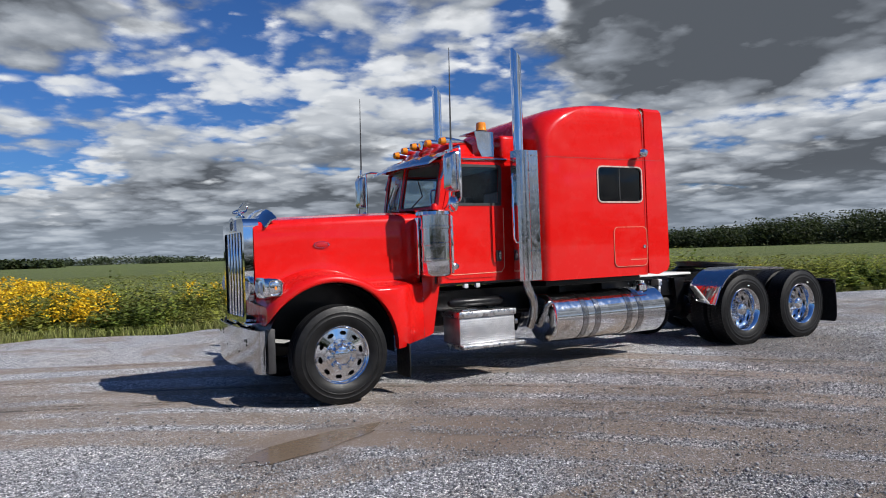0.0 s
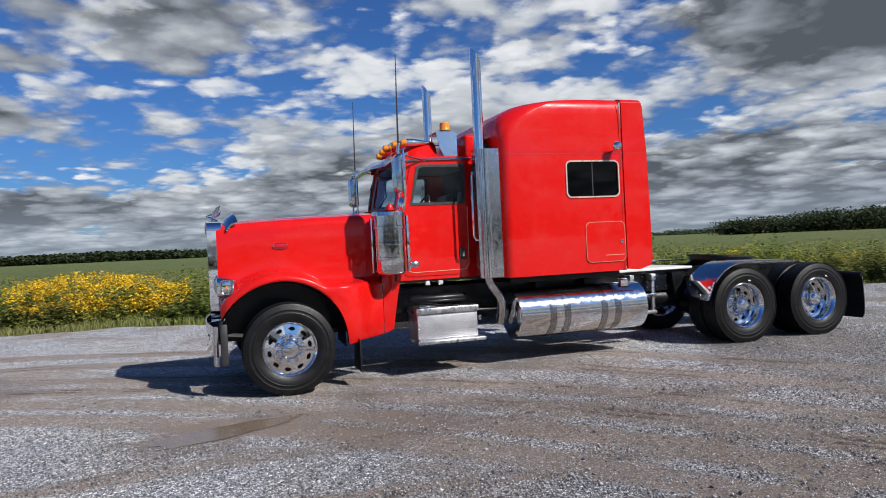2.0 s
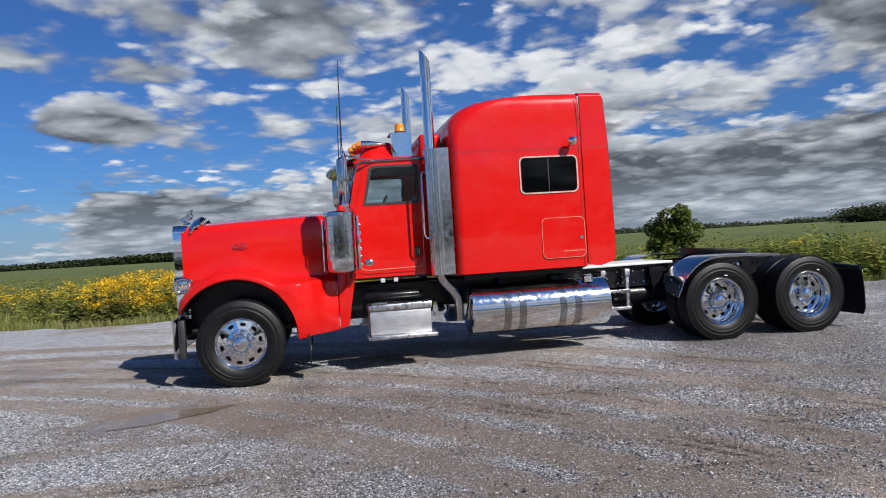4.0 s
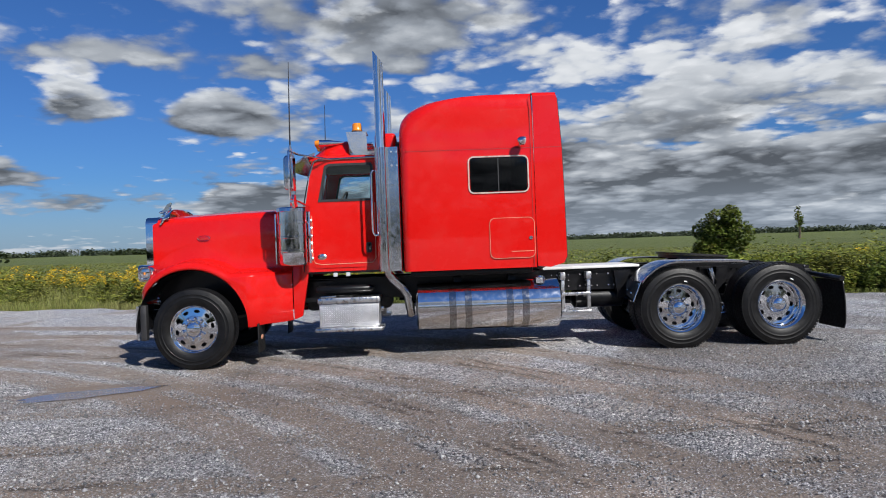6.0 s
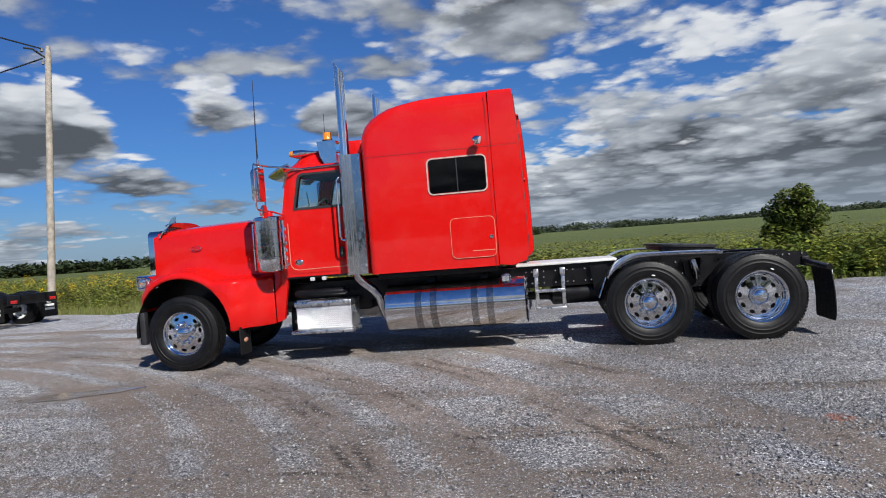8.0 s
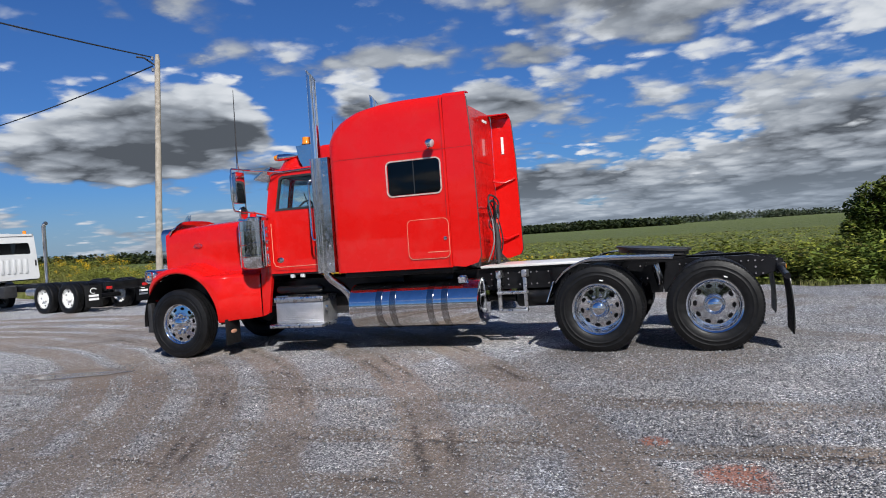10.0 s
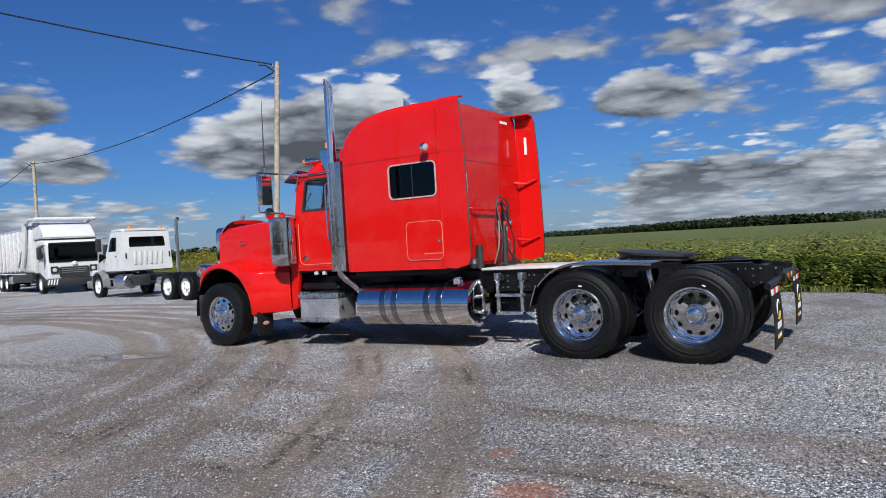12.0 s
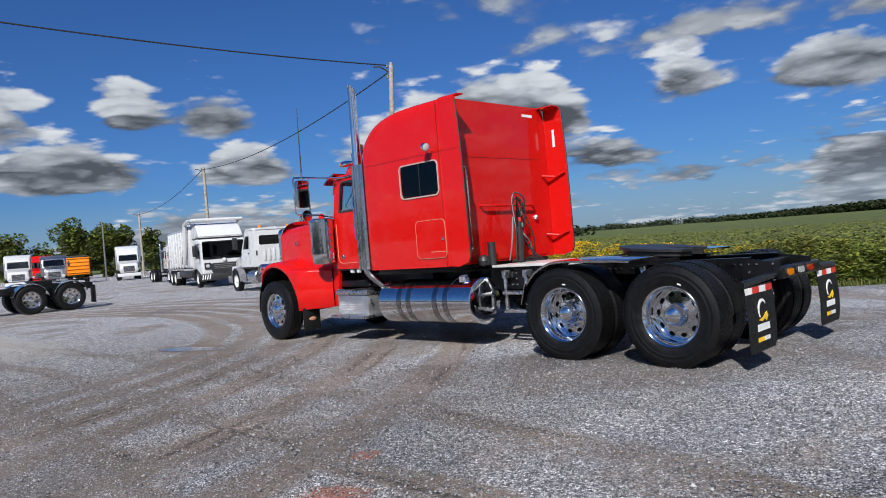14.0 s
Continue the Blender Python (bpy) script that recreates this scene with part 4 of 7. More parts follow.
def build_chassis():
    for y in (-0.43, 0.43):
        s = 1 if y > 0 else -1
        bm = BM()
        out = [(-0.6, 0.62), (2.0, 0.74), (8.05, 0.74), (8.42, 0.84), (8.42, 0.97), (8.0, ZF), (2.0, ZF), (-0.6, 0.86)]
        prism(bm, out, [], "y", y, y + 0.012 * s)
        box(bm, 1.0, 8.1, min(y, y - 0.08 * s), max(y, y - 0.08 * s), ZF - 0.012, ZF)
        box(bm, 1.0, 8.1, min(y, y - 0.08 * s), max(y, y - 0.08 * s), 0.74, 0.752)
        part("frame_rail", bm, M["black"], truck, smooth=False)
    for x in (0.9, 2.8, 4.6, 5.5, 6.95, 8.15):
        part("cross_member", box(BM(), x - 0.06, x + 0.06, -0.42, 0.42, 0.78, 0.98, 0.01), M["black"], truck)
    # tapered rear crossmember with lamps
    bm = BM()
    box(bm, 8.34, 8.44, -0.47, 0.66, 0.80, 0.92, 0.012)
    part("rear_beam", bm, M["black"], truck)
    for i, (y, mt) in enumerate(((-0.28, "amber"), (0.02, "clear_lens"), (0.30, "red_lens"))):
        lamp = part("tail_lamp", prism(BM(), rrect(y - 0.085, y + 0.085, 0.83, 0.895, 0.03), [], "x", 8.44, 8.462), M[mt], truck, ("amber lens", "clear lens", "red lens")[i])
        part("lamp_rim", prism(BM(), rrect(y - 0.10, y + 0.10, 0.815, 0.91, 0.04), [rrect(y - 0.085, y + 0.085, 0.83, 0.895, 0.03)], "x", 8.438, 8.455), M["plastic"], lamp)
    # bolts along the outer web
    bm = BM()
    for k in range(46):
        x = 4.75 + 0.08 * k
        for z in ((0.80, 0.96) if k % 3 else (0.80, 0.88, 0.96)):
            if k % 5 == 4:
                continue
            tube(bm, [(x, -0.442, z), (x, -0.458, z)], 0.012, 6)
    tagged(part("frame_bolts", bm, M["steel"], truck), kind="stuff")
    # suspension: hangers, air bags, shock absorbers
    for x in (XR1 + 0.35, XR2 - 0.02):
        for y in (-0.5, 0.5):
            part("air_bag", revolve(BM(), [(0.62, 0.10), (0.66, 0.13), (0.71, 0.115), (0.76, 0.135), (0.81, 0.10)], 20, "Z", (x, y, 0)), M["rubber"], truck)
    for x in (XR1 - 0.55, XR1 + 0.66, XR2 - 0.5):
        part("spring_hanger", prism(BM(), [(x - 0.12, 1.0), (x + 0.12, 1.0), (x + 0.07, 0.62), (x - 0.07, 0.62)], [], "y", -0.52, -0.445), M["black"], truck)
    part("shock_absorber", tube(BM(), [(XR1 + 0.66, -0.56, 0.98), (XR1 + 0.70, -0.58, 0.80), (XR1 + 0.70, -0.58, 0.72)], [0.045, 0.055, 0.03], 12), M["steel"], truck, "dull steel shock absorber")
    part("air_tank", tube(BM(), [(5.05, -0.30, 0.62), (5.09, -0.30, 0.62), (5.75, -0.30, 0.62), (5.79, -0.30, 0.62)], [0.08, 0.14, 0.14, 0.08], 18), M["black"], truck)
    part("drive_shaft", tube(BM(), [(2.6, 0, 0.72), (6.1, 0, 0.52)], 0.06, 12), M["black"], truck)
    part("engine_block", box(BM(), -0.3, 1.3, -0.40, 0.40, 0.62, 1.45, 0.06), M["dark"], truck)
    part("gearbox", box(BM(), 1.3, 2.5, -0.32, 0.32, 0.58, 1.05, 0.06), M["dark"], truck)
    for y in (-0.55, 0.55):
        part("leaf_spring", tube(BM(), [(-0.65, y, 0.62), (0, y, 0.52), (0.65, y, 0.62)], 0.045, 6), M["black"], truck)


build_chassis()


def build_deck():
    # pale deck plate behind the sleeper and the hose tray
    part("deck_plate", box(BM(), 4.62, 5.98, -0.52, 0.52, ZF + 0.012, ZF + 0.045, 0.006), M["white_plate"], truck, "pale aluminium deck plate")
    # fifth wheel
    out = []
    for k in range(31):
        a = radians(90 + 180 * k / 30)
        out.append((6.84 + 0.43 * math.cos(a), 0.45 * math.sin(a)))
    out += [(7.08, -0.45), (7.32, -0.32), (7.38, -0.14), (7.00, -0.05), (6.90, 0.0), (7.00, 0.05), (7.38, 0.14), (7.32, 0.32), (7.08, 0.45)]
    rim = [(6.86 + (p - 6.86) * 0.93, q * 0.93) for p, q in out]
    bm = prism(BM(), out, [], "z", 1.172, 1.200)
    prism(bm, rim, [], "z", 1.120, 1.170)
    for v in bm.verts:
        v.co.z -= (v.co.x - 6.7) * 0.085
    fw = part("fifth_wheel", bm, M["grease"], truck, "greasy black coupling plate", angle=30)
    for y in (-0.40, 0.40):
        part("coupling_bracket", prism(BM(), [(6.55, ZF), (7.15, ZF), (6.98, 1.13), (6.72, 1.13)], [], "y", y - 0.04, y + 0.04), M["black"], truck, smooth=False)
        part("slide_rail", box(BM(), 6.1, 7.3, y - 0.05, y + 0.05, ZF + 0.002, ZF + 0.03), M["black"], truck, smooth=False)
    part("release_handle", tube(BM(), [(6.6, -0.3, 1.13), (6.6, -0.62, 1.12), (6.66, -0.66, 1.12)], 0.012, 6), M["black"], fw)
    # ladder step between tank and drive wheels
    lad = part("deck_ladder", box(BM(), 4.86, 4.91, -0.58, -0.545, 0.44, 1.0, 0.008), M["alu_dull"], truck, "brushed aluminium frame ladder")
    part("ladder_rail", box(BM(), 5.22, 5.27, -0.58, -0.545, 0.44, 1.0, 0.008), M["alu_dull"], lad)
    for z in (0.455, 0.70):
        part("ladder_rung", box(BM(), 4.86, 5.27, -0.62, -0.50, z - 0.02, z + 0.02, 0.006), M["alu_dull"], lad)
    for x in (4.885, 5.245):
        part("ladder_foot", box(BM(), x - 0.035, x + 0.035, -0.60, -0.445, 0.90, 1.0, 0.006), M["alu_dull"], lad)


build_deck()


def quarter_fender(y0, y1):
    """Bright half fender over the front drive wheels."""
    bm = BM()
    R = 0.605
    prof = []
    for k in range(15):
        a = radians(145 - 55 * k / 14)
        prof.append((XR1 + R * math.cos(a), 0.525 + R * math.sin(a)))
    prof += [(XR1 + 0.35, 1.125), (XR1 + 0.75, 1.11), (XR1 + 0.9, 1.10)]
    rings = []
    for x, z in prof:
        d = (Vector((x, z)) - Vector((XR1, 0.52))).normalized() * 0.006
        rings.append([(x, y0, z - 0.03), (x, y0 - 0.004, z - 0.006), (x, y0 + 0.015, z), (x, y1, z + 0.004), (x, y1, z - 0.004), (x, y0 + 0.015, z - 0.008), (x, y0 + 0.006, z - 0.03)])
    loft(bm, rings, True, True)
    f = part("quarter_fender", bm, M["steel"], truck, "polished stainless half fender")
    part("fender_bracket", tube(BM(), [(XR1 - 0.35, (y0 + y1) / 2, 0.92), (XR1 - 0.45, math.copysign(0.45, y0), 0.92)], 0.025, 8), M["black"], f)
    # bright curved end skirt below the leading edge
    yy0, yy1 = min(y0, y1), max(y0, y1)
    skirt = [(yy0 + 0.0, 0.875), (yy1, 0.875), (yy1 - 0.03, 0.79), (yy1 - 0.20, 0.66), (yy0 + 0.16, 0.63), (yy0 + 0.02, 0.62)]
    bm = prism(BM(), skirt, [], "x", XR1 - 0.520, XR1 - 0.512)
    for v in bm.verts:
        v.co.x -= (0.875 - v.co.z) * 0.40
    part("fender_skirt", bm, M["chrome"], f, "mirror-bright steel skirt")
    part("skirt_lip", tube(BM(), [(XR1 - 0.516, y0, 0.875), (XR1 - 0.615, y0 + math.copysign(0.02, -y0), 0.62), (XR1 - 0.62, y0 * 0.87, 0.63)], 0.009, 6), M["alu"], f)
    return f


quarter_fender(-1.245, -0.66)
quarter_fender(1.245, 0.66)


def mud_flap(y0, y1):
    bm = BM()
    n = 8
    rings = []
    for k in range(n + 1):
        f = k / n
        z = lerp(0.80, 0.17, f)
        x = 8.38 + 0.03 * math.sin(f * 2.5)
        ins = 0.03 if k == n else 0.0
        rings.append([(x, y0 + ins, z), (x, y1 - ins, z), (x + 0.012, y1 - ins, z), (x + 0.012, y0 + ins, z)])
    loft(bm, rings, True, True)
    f = part("mud_flap", bm, M["flap"], truck, "black rubber mud flap with a printed emblem")
    xf = lambda z: 8.38 + 0.03 * math.sin((0.80 - z) / 0.63 * 2.5) + 0.0135
    # reflective red and white strip
    w = (y1 - y0) / 4
    for k in range(4):
        part("reflector", box(BM(), xf(0.755) - 0.004, xf(0.755) + 0.003, y0 + w * k + 0.003, y0 + w * (k + 1) - 0.003, 0.725, 0.785), M["red_print" if k % 2 else "white_print"], f, smooth=False)
    yc = (y0 + y1) / 2
    # plain ring and swoosh in the emblem's colours, bars below
    bm = BM()
    pr, pl = [], []
    for k in range(15):
        a = radians(30 + 230 * k / 14)
        t = 0.012 + 0.022 * math.sin(math.pi * k / 14)
        for r, lst in ((0.105, pr), (0.105 - t, pl)):
            lst.append((yc - r * 0.95 * math.cos(a) * -1, 0.56 + r * math.sin(a)))
    prism(bm, pr + pl[::-1], [], "x", xf(0.56) - 0.004, xf(0.56) + 0.002)
    part("emblem_ring", bm, M["white_print"], f, smooth=False)
    bm = BM()
    prism(bm, [(yc - 0.10, 0.47), (yc + 0.0, 0.49), (yc + 0.09, 0.535), (yc + 0.12, 0.49), (yc + 0.07, 0.445), (yc + 0.03, 0.475), (yc - 0.02, 0.45)], [], "x", xf(0.48) - 0.004, xf(0.48) + 0.003)
    part("emblem_swoosh", bm, M["yellow"], f, smooth=False)
    part("print_bar", box(BM(), xf(0.40) - 0.004, xf(0.40) + 0.002, yc - 0.14, yc + 0.14, 0.365, 0.43), M["white_print"], f, smooth=False)
    part("print_bar", box(BM(), xf(0.285) - 0.004, xf(0.285) + 0.002, yc - 0.14, yc + 0.0, 0.265, 0.305), M["yellow"], f, smooth=False)
    part("print_bar", box(BM(), xf(0.285) - 0.004, xf(0.285) + 0.002, yc + 0.003, yc + 0.14, 0.265, 0.305), M["white_print"], f, smooth=False)
    s = -1 if yc < 0 else 1
    part("flap_hanger", tube(BM(), [(8.38, 0.46 * s, 0.86), (8.37, 1.31 * s, 0.82)], 0.035, 10), M["black"], f)
    return f


mud_flap(-1.30, -0.66)
mud_flap(0.66, 1.30)


# fuel tanks
def fuel_tank(s):
    yc, zc, r = s * 0.85, 0.625, 0.315
    x0, x1 = 2.88, 4.74
    bm = BM()
    prof = [(x0 - 0.035, 0.0), (x0 - 0.03, r * 0.6), (x0 - 0.02, r * 0.9), (x0, r), (x0 + 0.02, r), (x1 - 0.02, r), (x1, r), (x1 + 0.02, r * 0.9), (x1 + 0.03, r * 0.6), (x1 + 0.035, 0.0)]
    revolve(bm, prof, 64, "X", (0, yc, zc))
    t = part("fuel_tank", bm, M["alu"], truck, "polished cylindrical aluminium fuel tank")
    for x in (3.33, 3.535, 4.08, 4.285):
        st = part("tank_strap", revolve(BM(), [(x - 0.045, r + 0.001), (x - 0.045, r + 0.006), (x + 0.045, r + 0.006), (x + 0.045, r + 0.001)], 64, "X", (0, yc, zc)), M["strap"], t, "satin steel strap")
    part("filler_cap", revolve(BM(), [(0.27, 0.07), (0.345, 0.07), (0.35, 0.055), (0.365, 0.05), (0.37, 0.0)], 24, "Z", (4.50, yc - s * -0.12, zc)), M["chrome"], t)
    for x in (3.43, 4.18):
        part("tank_bracket", prism(BM(), [(s * 0.45, 1.0), (s * 0.57, 1.0), (s * 0.60, 0.66), (s * 0.72, 0.36), (s * 0.62, 0.30), (s * 0.45, 0.62)], [], "x", x - 0.05, x + 0.05), M["black"], t)
    return t


fuel_tank(-1)
fuel_tank(1)


def step_box(s):
    """Battery box with tread-plate front and a step below."""
    lo, hi = (s * 0.96, s * 0.55) if s < 0 else (s * 0.55, s * 0.96)
    b = part("battery_box", box(BM(), 1.57, 2.36, lo, hi, 0.41, 0.725, 0.012), M["tread"], truck, "tread-plate aluminium battery box")
    # raised lozenges of the tread plate, alternating in slope
    vs, fs = [], []
    for i in range(26):
        for j in range(11):
            cx, cz, tilt = 1.592 + 0.0297 * i, 0.432 + 0.0275 * j, radians(45 if (i + j) % 2 else -45)
            ux, uz = math.cos(tilt), math.sin(tilt)
            n = len(vs)
            for u, v, d in ((-0.0135, 0, 0), (0, 0.0048, 0), (0.0135, 0, 0), (0, -0.0048, 0), (-0.006, 0, 0.0035), (0.006, 0, 0.0035)):
                vs.append((cx + u * ux - v * uz, s * (0.9605 + d), cz + u * uz + v * ux))
            fs += [(n, n + 1, n + 4), (n + 1, n + 5, n + 4), (n + 1, n + 2, n + 5), (n + 2, n + 3, n + 5), (n + 3, n + 4, n + 5), (n + 3, n, n + 4)]
    me = bpy.data.meshes.new("tread_lugs")
    me.from_pydata(vs, [], fs)
    me.materials.append(M["alu"])
    lugs = tagged(new("tread_lugs", me), kind="stuff")
    lugs.parent = b
    a, c = (s * 0.985, s * 0.54) if s < 0 else (s * 0.54, s * 0.985)
    part("box_lid", box(BM(), 1.555, 2.375, a, c, 0.725, 0.80, 0.012), M["alu_dull"], b, "brushed lid")
    a, c = (s * 1.10, s * 0.70) if s < 0 else (s * 0.70, s * 1.10)
    part("step", box(BM(), 1.53, 2.42, a, c, 0.365, 0.41, 0.008), M["alu_dull"], b)
    part("lid_hinge", box(BM(), 1.60, 1.80, min(s * 0.93, s * 0.985), max(s * 0.93, s * 0.985), 0.80, 0.825, 0.004), M["steel"], b)
    part("box_latch", box(BM(), 2.385, 2.42, min(s * 0.92, s * 0.94), max(s * 0.92, s * 0.94), 0.60, 0.66, 0.004), M["steel"], b)
    part("air_canister", tube(BM(), [(1.52, s * 0.80, 0.90), (1.56, s * 0.80, 0.90), (2.25, s * 0.80, 0.90), (2.29, s * 0.80, 0.90)], [0.03, 0.055, 0.055, 0.03], 14), M["black"], truck)
    return b


step_box(-1)
step_box(1)
for xx in (1.78, 1.95):
    part("cab_marker", box(BM(), xx - 0.03, xx + 0.03, -0.80, -0.74, 1.07, 1.125, 0.01), M["clear_lens"], truck)


# hood with fenders
def build_hood():
    xc, zc, ra, rb = -0.06, 0.50, 0.74, 0.745
    cols = [(-0.722, 0.858)]
    for k in range(37):
        a = radians(151 - 153 * k / 36)
        cols.append((xc + ra * math.cos(a), zc + rb * math.sin(a)))
    cols += [(0.72, 0.475), (0.78, 0.48), (0.84, 0.495), (0.91, 0.50), (0.98, 0.495), (1.06, 0.495), (1.195, 0.51)]
    bm = BM()
    rings = []
    for x, zl in cols:
        yo = table(x, (-0.72, 0.98), (-0.66, 1.06), (-0.50, 1.13), (-0.3, 1.16), (0.6, 1.165), (0.72, 1.15), (0.80, 1.11), (0.88, 1.04), (0.97, 0.93), (1.06, 0.84), (1.2, 0.765))
        yh = table(x, (-0.72, 0.535), (0.0, 0.63), (0.7, 0.68), (1.2, 0.715))
        zt = table(x, (-0.72, 1.93), (-0.5, 1.955), (0.4, 1.99), (1.2, 2.005))
        # the fender's crown follows the wheel arch, then runs level to the cowl
        zk = 0.50 + 0.835 * math.sqrt(max(0.0, 1 - ((x - xc) / 0.845) ** 2))
        zk = max(zk, zl + 0.075, 1.175 if x > 0.3 else 0.0)
        half = [(yo - 0.10, zl + 0.01), (yo - 0.012, zl), (yo, zl + 0.012), (yo + 0.004, lerp(zl + 0.012, zk - 0.055, 0.4)), (yo + 0.003, zk - 0.055), (yo - 0.004, zk - 0.034), (yo - 0.018, zk - 0.016), (yo - 0.040, zk - 0.004), (yo - 0.075, zk + 0.003)]
        yi = min(yh + 0.05, yo - 0.08)
        half += [(lerp(yo - 0.075, yi, 0.5), zk + 0.018), (yi, zk + 0.034), (lerp(yi, yh, 0.6), zk + 0.050), (yh + 0.015, zk + 0.09)]
        for f in (0.3, 0.65):
            half.append((yh + 0.015 - 0.012 * f, lerp(zk + 0.09, zt - 0.11, f)))
        for k in range(6):
            a = radians(90 * k / 5)
            half.append((yh - 0.11 + 0.11 * math.cos(a), zt - 0.11 + 0.10 * math.sin(a)))
        half += [(yh * 0.55, zt + 0.018), (yh * 0.25, zt + 0.034)]
        rings.append([(x, -y, z) for y, z in half] + [(x, 0, zt + 0.04)] + [(x, y, z) for y, z in half[::-1]])
    loft(bm, rings, False, False)
    h = part("hood", bm, M["red"], truck, "red hood with swept front fenders", angle=45)
    # inner wheel houses
    for s in (-1, 1):
        bm = BM()
        rr = []
        for k in range(17):
            a = radians(185 - 190 * k / 16)
            x, z = xc + 0.725 * math.cos(a), zc + 0.735 * math.sin(a)
            rr.append([(x, s * 1.07, z), (x, s * 0.52, z + 0.02)])
        loft(bm, rr, False, False)
        part("wheel_house", bm, M["black"], h)
        bm = BM()
        box(bm, -0.66, 1.0, s * 0.52 - 0.01, s * 0.52 + 0.01, 0.55, 1.27)
        part("splash_panel", bm, M["black"], h)
    # fixed cowl skirt behind the hood
    for s in (-1, 1):
        bm = BM()
        rings = []
        for x, zl in ((1.205, 0.515), (1.26, 0.53), (1.32, 0.56), (1.36, 0.80), (1.42, 1.13)):
            yo = table(x, (1.2, 0.752), (1.42, 0.775))
            rings.append([(x, s * (yo - 0.06), zl), (x, s * yo, zl), (x, s * (yo + 0.004), zl + 0.03), (x, s * yo, max(zl + 0.04, 1.10)), (x, s * table(x, (1.2, 0.735), (1.42, 0.785)), max(zl + 0.05, 1.16)), (x, s * table(x, (1.2, 0.725), (1.42, 0.795)), 1.45), (x, s * table(x, (1.2, 0.715), (1.42, 0.80)), 1.98)])
        loft(bm, rings, False, False)
        part("cowl_skirt", bm, M["red"], truck)
        # oval badge plate with dark field
        by, bz, bx = s * 0.640, 1.655, 0.005
        bd = part("side_badge", revolve(BM(), [(0, 0.0), (0.008 * s, 0.0), (0.012 * s, 0.8), (0.006 * s, 0.95), (0.0, 1.0)], 32, "Y", (0, 0, 0)), M["red_lens"], h, "oval red badge with a bright rim")
        bd.matrix_local = Matrix.Translation((bx, by, bz)) @ pose(0, 0, 0, 0, 0, -s * -8.5) @ Matrix.Diagonal((0.085, 1.0, 0.036, 1))
        rim = part("badge_rim", revolve(BM(), [(0.004 * s, 0.92), (0.016 * s, 0.94), (0.016 * s, 1.05), (0.0, 1.08)], 32, "Y", (0, 0, 0)), M["chrome"], bd)
    # crease trim on skirt
    part("hood_latch", box(BM(), 1.17, 1.195, -0.775, -0.757, 0.96, 1.0, 0.006), M["chrome"], h)
    return h


hood = build_hood()


